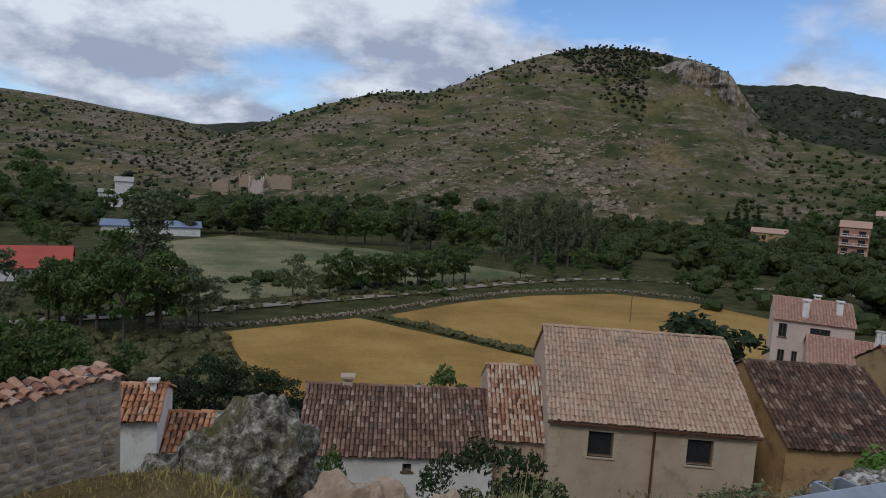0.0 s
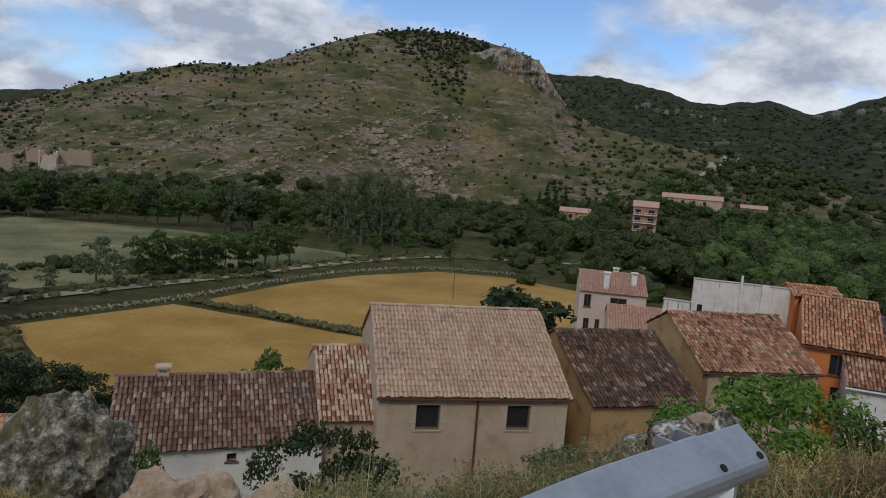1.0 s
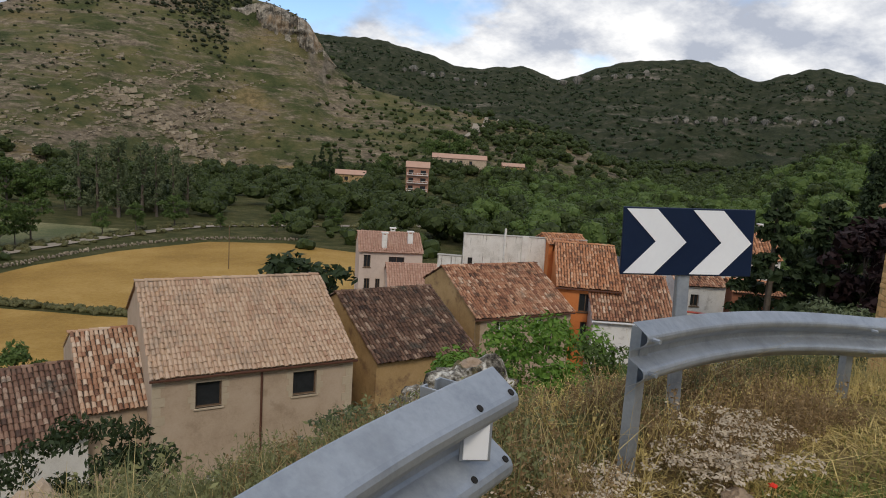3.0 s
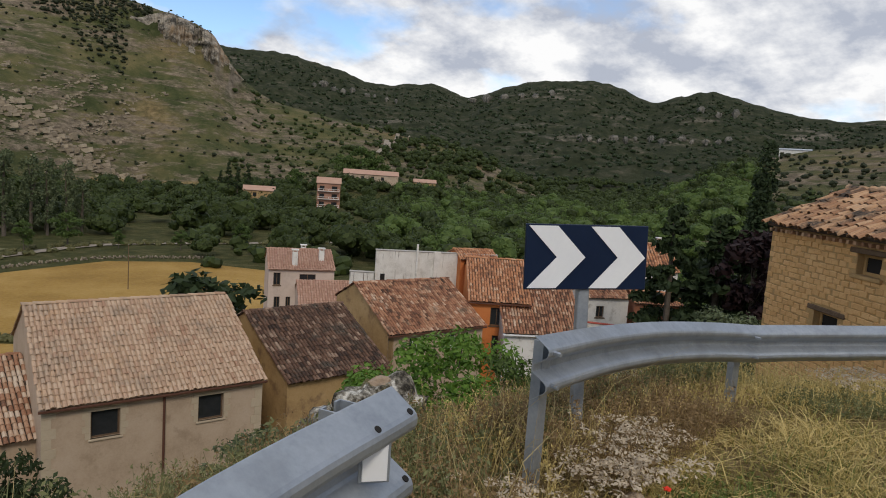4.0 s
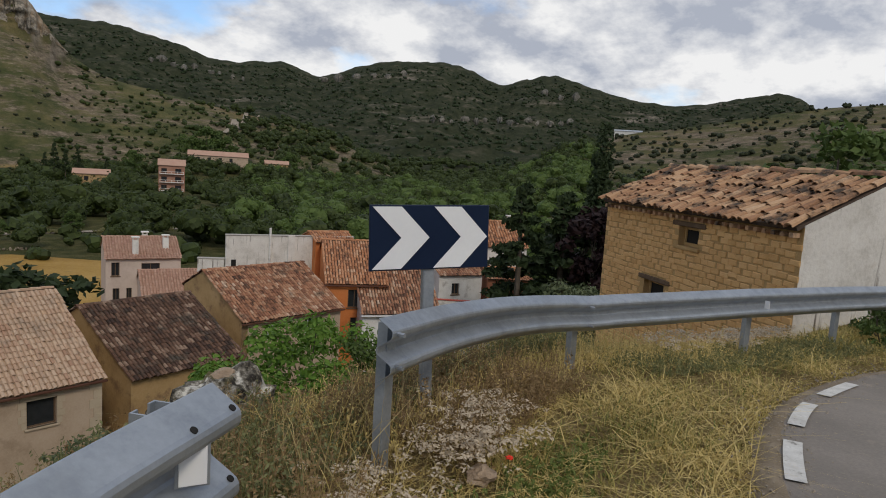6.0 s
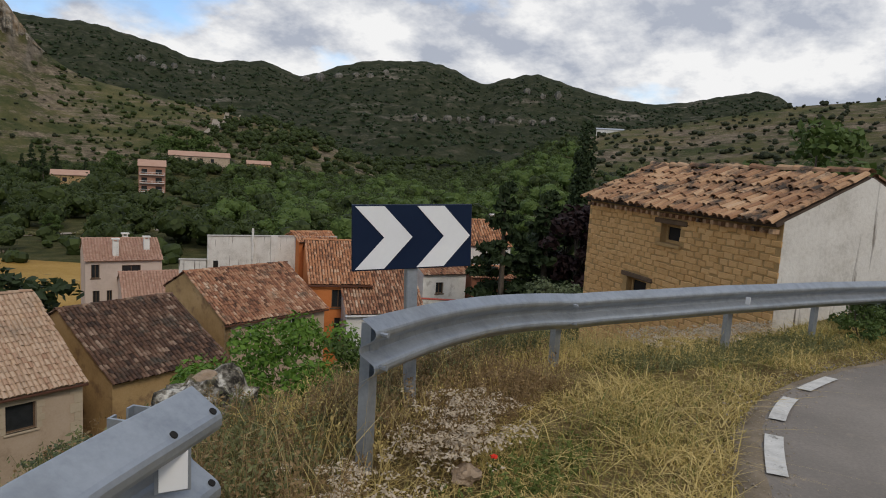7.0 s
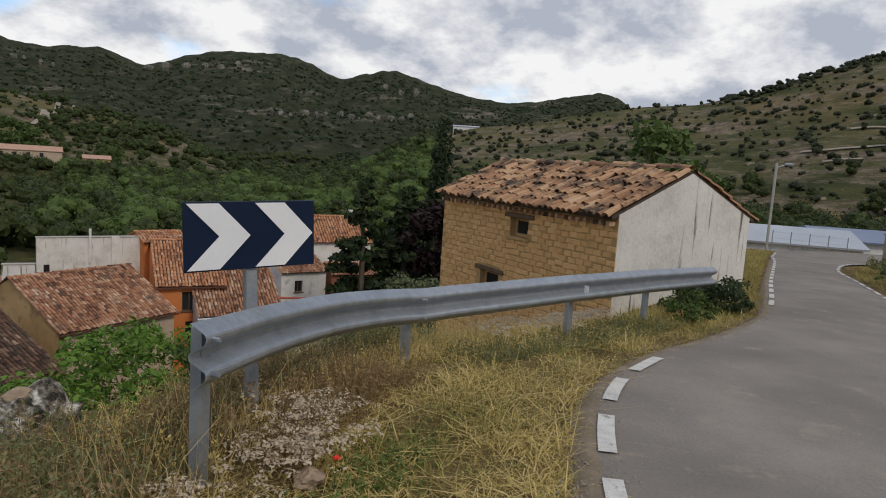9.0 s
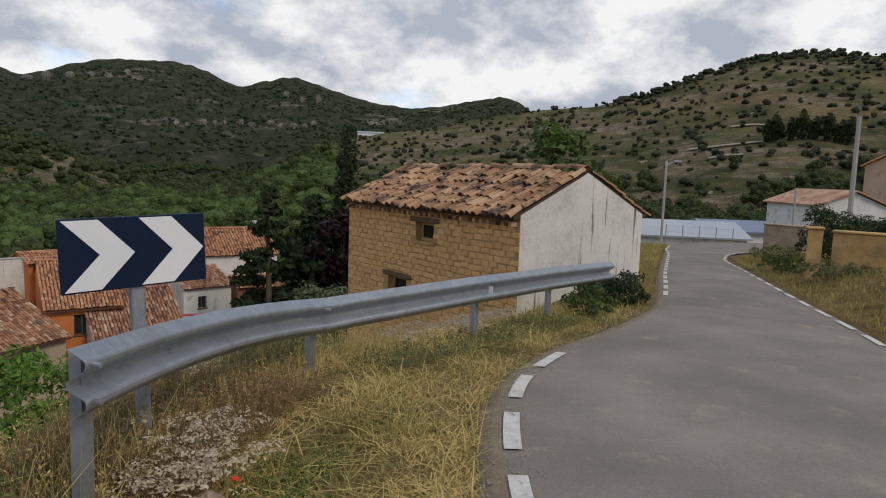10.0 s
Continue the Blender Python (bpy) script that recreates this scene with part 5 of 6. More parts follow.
def scatter(n, b0, b1, r0, r1, keep=lambda x, y, b, r: True, h=(4, 8), w=(0.9, 1.3)):
    out = []
    for _ in range(n * 6):
        if len(out) >= n:
            break
        b, r = rw.uniform(b0, b1), math.sqrt(rw.uniform(r0 * r0, r1 * r1))
        x, y = r * math.sin(radians(b)), r * math.cos(radians(b))
        if keep(x, y, b, r):
            t = rw.uniform(*h)
            out.append((x, y, t, t * rw.uniform(*w)))
    return out


def clear_ground(x, y, b, r):
    """Away from the meadow, the fields, the track and the village."""
    if b < 13 and r < 152 - 0.6 * max(0, b):
        return False
    if b < 26 and r < 128:
        return False
    if b < 44 and r < 106:
        return False
    if b > 26 and r < 92:
        return False
    if b > 70 and r > 150:
        return False
    for b0, b1, r1, gap in ((33.8, 37.2, 232, 60), (36.4, 44, 285, 8), (27.6, 31.8, 240, 45), (-23.0, -19.4, 235, 75)):
        if b0 < b < b1 and r < r1 and r > r1 - gap:
            return False
    return True


woodland("river_woods", "dark green riverside woods across the valley floor", M_WOODS, scatter(420, -30, 30, 132, 262, clear_ground, (4.5, 8)), 340, 3, 0.36)
woodland("valley_woods", "dense green broadleaf woods in the valley", M_WOODS, scatter(560, 26, 86, 92, 330, clear_ground, (3.5, 9)), 380, 4, 0.36)
woodland("bright_woods", "lighter green broadleaf trees among the valley woods", M_LEAF_WOOD, scatter(360, 41, 86, 96, 330, clear_ground, (3.5, 9.5)), 380, 19, 0.35)
woodland("far_woods", "green woods climbing the far valley", M_WOODS, scatter(620, 40, 70, 320, 600, h=(5, 9)), 130, 5, 0.5)
woodland("roadside_woods", "green trees below the scrubby hill", M_WOODS, scatter(260, 78, 114, 78, 180, lambda x, y, b, r: rw.random() < 1.2 - r / 190, h=(3.0, 6.0)), 340, 6, 0.34)


woodland("summit_scrub", "dense dark scrub on the summit slope", M_SCRUB, scatter(560, 12.5, 22.0, 420, 478, lambda x, y, b, r: b + 1.2 * noise.noise((x * 0.06, y * 0.06, 8)) > 17.8 - 4.8 * (r - 420) / 58 and rw.random() < (r - 405) / 60 and (b < 20.3 or r > 466), h=(0.8, 2.3), w=(1.1, 1.7)), 12, 13, 0.5, 2)


def on_slope(x, y, b, r):
    return noise.noise((x * 0.012, y * 0.012, 2)) > -0.35 + rw.uniform(-0.3, 0.3)


woodland("hill_scrub", "scattered dark juniper scrub on the mountain", M_SCRUB, scatter(1500, -20, 48, 245, 490, on_slope, (0.4, 1.9), (1.0, 1.7)), 12, 7, 0.5, 2)
woodland("ridge_scrub", "dark scrub along the mountain crest", M_SCRUB, scatter(330, -14, 20, 450, 480, h=(0.9, 2.4), w=(1.0, 1.5)), 8, 8, 0.5, 2)
woodland("rocky_scrub", "grey scrub on the rocky hills", M_SCRUB, scatter(900, -32, -12, 290, 700, h=(0.7, 2.4), w=(1, 1.7)), 8, 9, 0.6, 2)
woodland("far_scrub", "dark pine and oak cover on the far ridge", M_LEAF_DARK, scatter(5200, 24, 90, 560, 1450, h=(2.2, 6), w=(1, 1.6)), 8, 10, 0.8, 2)
woodland("juniper_scrub", "dark round junipers dotting the dry hill", M_SCRUB, scatter(1250, 70, 118, 125, 352, h=(0.6, 2.3), w=(1, 1.6)), 16, 11, 0.40, 3)
woodland("shoulder_scrub", "dark green oak scrub on the mountain shoulder", M_WOODS, scatter(520, 28, 47, 290, 480, h=(1.0, 3.2), w=(1.1, 1.7)), 14, 21, 0.45, 2)
woodland("crest_scrub", "dark scrub along the crest of the dry hill", M_SCRUB, scatter(300, 92, 116, 335, 352, h=(0.9, 2.6), w=(1.1, 1.6)), 14, 22, 0.4, 3)
woodland("valley_scrub", "low green scrub between gardens", M_WOODS, scatter(500, 24, 84, 92, 240, h=(1.2, 3.0), w=(1.1, 1.8)), 24, 12, 0.35, 3)


woodland("field_bank", "dry weeds on the bank between the fields", M_MEADOW_WEED, [(14.5 - 15.5 * t + rw.uniform(-0.5, 0.5), 58.5 + 14.5 * t + rw.uniform(-0.5, 0.5), rw.uniform(0.25, 0.7), rw.uniform(0.6, 1.1)) for t in [k / 90 for k in range(90)]], 20, 14, 0.3, 3)
woodland("track_weeds", "green weeds along the farm track", M_MEADOW_WEED, [(p.x + rw.choice((-2.2, 1.8, -1.8)) + rw.uniform(-0.5, 0.5), p.y + rw.uniform(-2.0, 2.0) + 0.6, rw.uniform(0.3, 0.8), rw.uniform(0.7, 1.4)) for p in resample(TRACK, 0.45)], 20, 15, 0.3, 3)
woodland("rough_weeds", "rough weeds and brambles below the slope", M_MEADOW_WEED, [(x, y, rw.uniform(0.2, 0.6), rw.uniform(0.7, 1.6)) for x, y in [(rw.uniform(-32, 2), rw.uniform(34, 62)) for k in range(900)] if y < 41 or x < -9 - 0.36 * (y - 46)], 60, 16, 0.24, 3)
woodland("village_weeds", "weeds and shrubs between the houses", M_MEADOW_WEED, [(rw.uniform(-6, 36), rw.uniform(15, 23), rw.uniform(0.3, 0.9), rw.uniform(0.6, 1.4)) for k in range(320)], 40, 18, 0.22, 3)
woodland("meadow_shrubs", "green shrubs at the meadow edge", M_WOODS, [(rw.uniform(-20, 8), rw.uniform(88, 96), rw.uniform(0.6, 1.8), rw.uniform(1.0, 2.2)) for k in range(70)], 60, 17, 0.3, 3)

# ---------- verge grass, stalks and flowers ----------


def blades(name, label, mat, n, where, height, width, seed, lean=0.35, droop=0.3):
    rr = np.random.default_rng(seed)
    base = []
    for x, y, k in where(rr, n):
        base.append((x, y, level(x, y) - 0.02, k))
    base = np.array(base)
    m = len(base)
    h = height[0] + (height[1] - height[0]) * rr.random(m) ** 1.5
    h *= base[:, 3]
    a = rr.random(m) * 6.283
    side = np.stack([np.cos(a), np.sin(a), np.zeros(m)], 1) * (width * (0.6 + 0.8 * rr.random(m)))[:, None]
    la = rr.random(m) * 6.283
    ln = np.stack([np.cos(la), np.sin(la), np.zeros(m)], 1) * (lean * np.abs(rr.normal(size=m)) * h)[:, None]
    p0 = base[:, :3]
    up = np.array([0, 0, 1.0])
    p1 = p0 + ln * 0.35 + up * (h * 0.6)[:, None]
    p2 = p0 + ln + up * (h * (1 - droop * rr.random(m)))[:, None]
    quads = np.stack([p0 - side, p0 + side, p1 + side * 0.7, p1 - side * 0.7], 1)
    tips = np.stack([p1 - side * 0.7, p1 + side * 0.7, p2 + side * 0.15, p2 - side * 0.15], 1)
    me = quad_mesh(name, np.stack([quads, tips], 1).reshape(-1, 4, 3))
    me.materials.append(mat)
    return tagged(new(name, me), label, "grass", kind="stuff")


def lane_edge(x):
    return interp(x, LANE_LEFT)


def verge(x0, x1, lo, hi, clump=0.5, far=0.0):
    """Random spots between the lane's edge and the bank, lo to hi metres beyond the edge, in clumps."""
    def where(rr, n):
        out = []
        while len(out) < n:
            x = x0 + (x1 - x0) * rr.random() ** (1.4 if not far else 1.0)
            d = lo + (hi - lo) * rr.random()
            y = lane_edge(x) + d
            k = noise.noise((x * 1.3, y * 1.3, 5)) + 0.5
            if rr.random() < clump + k * 0.6 and not (10.9 < x < 16 and y > 0.5 and y > 0.9 * (x - 10.9)):
                out.append((x, y, 0.6 + 0.7 * max(0, k)))
        return out
    return where


def patches(where, freq, level_at, seed):
    """Keep only the spots where a broad noise runs high, so that growth comes in swathes."""
    def kept(rr, n):
        out = []
        while len(out) < n:
            out += [q for q in where(rr, n) if noise.noise((q[0] * freq, q[1] * freq * 1.6, seed)) + 0.25 * rr.normal() > level_at]
        return out[:n]
    return kept


def rail_side(x0, x1, lo, hi):
    """Spots along the long rail, lo to hi metres behind it."""
    def where(rr, n):
        x = x0 + (x1 - x0) * rr.random(n)
        return [(a, interp(a, RAIL) + lo + (hi - lo) * rr.random(), 0.7 + 0.5 * rr.random()) for a in x]
    return where


def weeds(name, label, mat, n, where, height, seed, leaf=0.012, per=16, spread=0.16):
    """Branching weeds: thin stems with small leaves and seed heads over their upper part."""
    rr = np.random.default_rng(seed)
    out = []
    for x, y, k in where(rr, n):
        h = k * (height[0] + (height[1] - height[0]) * rr.random() ** 1.4)
        z = level(x, y) - 0.02
        tip = np.array([x, y, z + h]) + rr.normal(size=3) * (0.22 * h, 0.22 * h, 0.0)
        foot = np.array([x, y, z])
        a = rr.random() * 6.283
        side = np.array([math.cos(a), math.sin(a), 0]) * 0.0022
        out.append(np.stack([foot - side, foot + side, tip + side * 0.5, tip - side * 0.5])[None])
        t = 0.25 + 0.75 * rr.random(per)
        p = foot + (tip - foot) * t[:, None] + rr.normal(size=(per, 3)) * (spread * h * (1.15 - t))[:, None] * (1, 1, 0.5)
        u = rr.normal(size=(per, 3))
        u /= np.linalg.norm(u, axis=1)[:, None]
        v = np.cross(u, rr.normal(size=(per, 3)))
        v /= np.linalg.norm(v, axis=1)[:, None]
        sz = leaf * (0.5 + rr.random(per))[:, None]
        out.append(np.stack([p - u * sz, p - v * sz * 0.4, p + u * sz, p + v * sz * 0.4], 1))
    me = quad_mesh(name, np.concatenate(out))
    me.materials.append(mat)
    return tagged(new(name, me), label, "weeds", kind="stuff")


blades("mown_grass", "short yellow-green grass on the verge", M_GRASS, 38000, verge(1.2, 15, 0.05, 2.6, 0.35), (0.02, 0.10), 0.0058, 1, 1.1)
blades("green_turf", "fresh green grass patches on the verge", M_TURF, 4500, patches(verge(1.2, 15, 0.3, 2.6, 0.5), 0.8, 0.12, 31), (0.03, 0.12), 0.004, 11, 0.9)
blades("mown_hay", "mown hay lying in swathes on the verge", M_HAY, 16000, patches(verge(2.0, 11, 0.12, 1.9, 0.5), 0.9, 0.0, 47), (0.04, 0.13), 0.0042, 2, 3.2, 0.95)
blades("tall_grass", "tall dry grass stalks under the rail", M_HAY, 1700, rail_side(2.6, 7.0, 0.05, 1.0), (0.10, 0.36), 0.0024, 3, 0.5)
weeds("dry_weeds", "brown dried weeds with seed heads under the rail", M_DRYWEED, 1500, rail_side(2.9, 4.9, -0.42, 0.9), (0.10, 0.34), 41)
weeds("seeding_weeds", "straw-coloured seeding weeds behind the rail", M_HAY, 800, rail_side(2.6, 7.4, -0.2, 1.2), (0.12, 0.36), 42, 0.009, 14)
weeds("verge_weeds", "green leafy weeds at the foot of the posts", M_TURF, 170, lambda rr, n: [(3.15 + 0.30 * rr.normal(), 1.22 + 0.10 * rr.normal(), 0.7) for k in range(n)], (0.06, 0.20), 43, 0.013, 18, 0.3)
weeds("grey_weeds", "grey-green flowering weeds before the rail", M_WEED, 1000, rail_side(5.9, 9.6, -0.45, 0.25), (0.05, 0.17), 44, 0.011, 18, 0.25)
blades("bindweed", "long pale arching stems round the first post", M_STRAW, 130, rail_side(2.0, 3.3, -0.2, 0.5), (0.35, 0.75), 0.0022, 12, 0.9, 0.5)
blades("bank_grass", "grey-green grass on the bank", M_WEED, 22000, verge(0.4, 8, 2.1, 7.0, far=1), (0.05, 0.24), 0.005, 4, 0.5)
blades("slope_grass", "rough grass on the slope above the village", M_GRASS, 34000, verge(-8, 16, 4.6, 16.0, far=1), (0.04, 0.15), 0.008, 5, 0.5)
blades("bank_stalks", "fine dry stalks on the bank", M_STRAW, 3000, verge(0.3, 6, 2.2, 5.5, 0.1, far=1), (0.08, 0.36), 0.0024, 8, 0.5)
weeds("bank_weeds", "grey-green bushy weeds on the bank", M_WEED, 4200, verge(0.5, 6.5, 2.0, 6.0, 0.05, far=1), (0.08, 0.32), 45, 0.014, 20, 0.22)
weeds("bank_dry_weeds", "brown dried weeds on the bank", M_DRYWEED, 1400, verge(1.3, 5.0, 1.7, 4.2, 0.05, far=1), (0.10, 0.36), 46)
blades("far_verge_grass", "grass along the lane's verges", M_GRASS, 20000, lambda rr, n: [(x, lane_edge(x) + 0.2 + 1.3 * rr.random(), 1.0) if rr.random() < 0.5 else (x, interp(x, LANE_RIGHT) - 0.25 - 2.6 * rr.random(), 1.0) for x in 9 + 30 * rr.random(n)], (0.04, 0.20), 0.010, 6, 0.8)


def flower_heads(name, label, mat, spots, n, size, seed):
    """Flat heads of small dry flowers on thin stalks."""
    rr = np.random.default_rng(seed)
    out = []
    for x, y, w, h in spots:
        k = max(8, int(n * w * w))
        px, py = x + rr.normal(size=k) * w * 0.4, y + rr.normal(size=k) * w * 0.4
        z = np.array([level(a, b) for a, b in zip(px, py)]) + h * (0.5 + 0.5 * rr.random(k))
        c = np.stack([px, py, z], 1)
        out.append(leaves(c, np.full(k, size * 1.6), k * 14, size * 0.42, rr, flat=1.5, squash=0.4))
    me = quad_mesh(name, np.concatenate(out))
    me.materials.append(mat)
    return tagged(new(name, me), label, "flowers", kind="stuff")


flower_heads("dried_flowers", "clumps of dried whitish flower heads", M_FLOWER, [(2.98, 1.58, 0.36, 0.26), (3.12, 1.56, 0.32, 0.26), (2.82, 1.66, 0.30, 0.22), (3.35, 1.85, 0.3, 0.28), (3.7, 1.85, 0.3, 0.2), (2.3, 1.62, 0.4, 0.16), (2.0, 1.55, 0.35, 0.14), (1.75, 1.6, 0.3, 0.14), (8.4, 1.3, 0.5, 0.2), (9.4, 1.0, 0.5, 0.2), (7.3, 1.55, 0.4, 0.2), (7.9, 1.1, 0.35, 0.16), (8.9, 0.8, 0.35, 0.16), (6.8, 1.6, 0.3, 0.2)], 430, 0.028, 7)


def grit():
    """Loose grit and crumbs of soil along the lane's edge."""
    rr = np.random.default_rng(12)
    ball = cube_ball(1)
    out = []
    for k in range(3600):
        x = 1.5 + 13 * rr.random() ** 1.3
        y = lane_edge(x) + rr.normal() * 0.13 - 0.02 - (1.1 * rr.random() ** 2 if k % 3 == 0 else 0.0)
        r = 0.003 + 0.009 * rr.random() ** 3
        m = np.linalg.qr(rr.normal(size=(3, 3)))[0]
        out.append((ball @ m.T) * r * (0.7 + 0.6 * rr.random(3)) + np.array([x, y, road_level(x) + 0.025]))
    me = quad_mesh("grit", np.concatenate(out))
    me.materials.append(M_TRACK)
    tagged(new("grit", me), "loose grit along the edge of the asphalt", "gravel", kind="stuff")


grit()
# flat pale ribbons laid on the slope in place of low terrace walls
for r0, b0, b1 in ((205, 98, 103.4), (192, 99.5, 102), (222, 101, 104)):
    strip("terrace", [(r0 * math.sin(radians(b0 + (b1 - b0) * k / 20)), r0 * math.cos(radians(b0 + (b1 - b0) * k / 20))) for k in range(21)], 1.3, M_TRACK, "pale flat strip drawn for a terrace wall on the dry hill", "track", lift=0.5)

# ---------- crags and outcrops on the mountains ----------


def reach(b, el, r0=150.0, r1=1500.0):
    """The distance along a bearing at which the slope first rises to an angle over the eye."""
    r, t = r0, math.tan(radians(el))
    sx, sy = math.sin(radians(b)), math.cos(radians(b))
    while r < r1:
        if ground_level(r * sx, r * sy)[0] - 1.6 > r * t:
            return r
        r *= 1.004
    return None


def crag(label, b0, b1, foot, top, relief, seed, rows=26, fine=0.05, mat=None):
    """A limestone wall let into the slope between two angles that follow the bearing, with buttresses and cracks."""
    verts, faces, last = [], [], False
    n = int((b1 - b0) / fine)
    for i in range(n + 1):
        b = b0 + (b1 - b0) * i / n
        ends = smooth01(3 * i / n) * smooth01(3 * (n - i) / n)
        wave = 0.35 * noise.fractal((b * 1.3, seed, 0), 0.9, 2.1, 5)
        f, t = interp(b, foot), interp(b, top)
        mid = (f + t) / 2
        f, t = mid + (f - mid) * ends, mid + (t - mid) * (0.15 + 0.85 * ends) * (1 + 0.5 * wave)
        ra = reach(b, f)
        if ra is None:
            last = False
            continue
        rb = reach(b, t, ra, ra * 1.25)
        za = 1.6 + ra * math.tan(radians(f))
        rb = ra * 1.03 if rb is None else rb
        zb = ground_level(rb * math.sin(radians(b)), rb * math.cos(radians(b)))[0]
        for k in range(rows + 1):
            v = k / rows
            r, z = ra + (rb - ra) * (0.35 * v + 0.65 * v**4), za + (zb - za) * v
            px = b * 0.01745 * ra
            push = 0.8 * noise.fractal((px * 0.11, z * 0.03, seed), 0.7, 2.2, 6) - 0.9 * max(0.0, 0.25 - abs(noise.noise((px * 0.13, z * 0.015, seed + 9)))) * 4 + 0.6 * noise.noise((px * 0.05, z * 0.30, seed + 3))
            r -= relief * (0.6 + 0.8 * push) * (1 - v**6) * min(1.0, 5 * v + 0.1) * ends
            verts.append((r * math.sin(radians(b)), r * math.cos(radians(b)), z))
        if last:
            a = len(verts) - 2 * (rows + 1)
            faces += [(a + k, a + rows + 1 + k, a + rows + 2 + k, a + k + 1) for k in range(rows)]
        last = True
    tagged(link("crag", verts, faces, mat or M_CLIFF), label, "cliff", kind="structure")


crag("grey and ochre limestone cliff under the summit", 20.4, 28.7, [(20.4, 8.7), (23.4, 8.1), (26, 6.9), (28.7, 5.5)], [(20.4, 9.9), (22, 10.25), (24.5, 9.9), (26.1, 9.2), (27.4, 7.6), (28.7, 6.2)], 5.0, 11, 30, 0.04)
rk = random.Random(61)


def broken_crags(label, b0, b1, el0, el1, tall, seed):
    """A row of short separate faces along a bed, with wooded gaps between them."""
    b, k = b0, 0
    while b < b1:
        w = rk.uniform(0.25, 0.9)
        e = el0 + (el1 - el0) * (b - b0) / (b1 - b0) + rk.uniform(-0.12, 0.12)
        h = tall * rk.uniform(0.4, 1.0)
        crag(label, b, b + w, [(b, e)], [(b, e + h)], 5.0, seed + k, 8, 0.05, M_FARCLIFF)
        b += w + rk.uniform(0.05, 0.7)
        k += 1


broken_crags("broken grey limestone pillars on the far slope", 56.0, 68.0, 3.0, 3.5, 0.65, 12)
broken_crags("grey limestone crags below the far crest", 46.8, 53.5, 5.6, 6.5, 0.8, 40)
broken_crags("grey limestone crags below the far ridge", 34.0, 41.5, 5.9, 5.0, 0.6, 60)
broken_crags("grey limestone crags below the far ridge", 65.0, 68.5, 5.6, 5.3, 0.7, 80)
PATH_UP = [(39.6, 0.9), (40.2, 1.5), (40.4, 2.0), (41.2, 2.4), (42.2, 2.6)]
way = [(reach(b, e), b) for b, e in PATH_UP]
strip("hill_path", [tuple(p) for p in resample([(r * math.sin(radians(b)), r * math.cos(radians(b))) for r, b in way if r], 4)], 2.6, M_TRACK, "pale dirt path climbing the mountain's shoulder", "path", lift=0.7)


def strata_rocks(name, label, lines, seed):
    """Weathered blocks cropping out along tilted beds: (bearing, share of the slope, beds' length, size) for each bed."""
    rr = np.random.default_rng(seed)
    ball = cube_ball(1)
    out = []
    for b, s, count, size, foot, crest, rise in lines:
        for k in range(count):
            b += size * 0.10 * (0.6 + 0.8 * rr.random())
            s += rise * size * (0.7 + 0.6 * rr.random())
            if not 0.02 < s < 0.97:
                break
            if rr.random() < 0.25:
                continue
            lo = interp(b, BIG_FOOT) if foot is None else foot
            r = lo + s * (crest - lo) + rr.normal() * size
            x, y = r * math.sin(radians(b)), r * math.cos(radians(b))
            w = size * (0.5 + rr.random())
            block = ball * np.array([w, w * 0.55, w * (0.22 + 0.22 * rr.random())]) * (1 + 0.25 * rr.normal(size=(1, 1, 3)))
            block = block + 0.18 * w * np.sin(ball * 7 + rr.random(3) * 6)
            a = -radians(b) + 0.3 * rr.normal()
            tilt = 0.25
            m = np.array([[math.cos(a), -math.sin(a), 0], [math.sin(a), math.cos(a), 0], [0, 0, 1]]) @ np.array([[math.cos(tilt), 0, -math.sin(tilt)], [0, 1, 0], [math.sin(tilt), 0, math.cos(tilt)]])
            out.append(block @ m.T + np.array([x, y, level(x, y) + 0.1 * w]))
    me = quad_mesh(name, np.concatenate(out))
    me.materials.append(M_HILLROCK)
    tagged(new(name, me), label, "rocks", kind="stuff")


rb = random.Random(29)
strata_rocks("outcrops", "tilted beds of pale limestone breaking through the mountain's turf", [(rb.uniform(-14, 20), rb.uniform(0.03, 0.55), rb.randrange(8, 34), rb.uniform(0.6, 1.5), None, 480.0, 0.0035) for k in range(190)], 51)
strata_rocks("outcrops", "grey slabs of a rocky spur above the river", [(10.5 + 0.2 * k + rb.uniform(-0.8, 0.8), max(0.05, 0.42 - 0.0105 * k * 0.8 + rb.uniform(-0.05, 0.05)), 9, rb.uniform(1.3, 2.8), None, 480.0, -0.004) for k in range(52)], 52)
strata_rocks("outcrops", "broken limestone beds on the grey hill", [(rb.uniform(-32, -12), rb.uniform(0.05, 0.9), rb.randrange(5, 20), rb.uniform(1.0, 2.0), 270.0, 720.0, 0.002) for k in range(150)], 53)
strata_rocks("outcrops", "pale rocks in the turf of the dry hill", [(rb.uniform(72, 112), rb.uniform(0.1, 0.8), rb.randrange(4, 10), rb.uniform(0.4, 0.9), 110.0, 350.0, 0.001) for k in range(70)], 54)

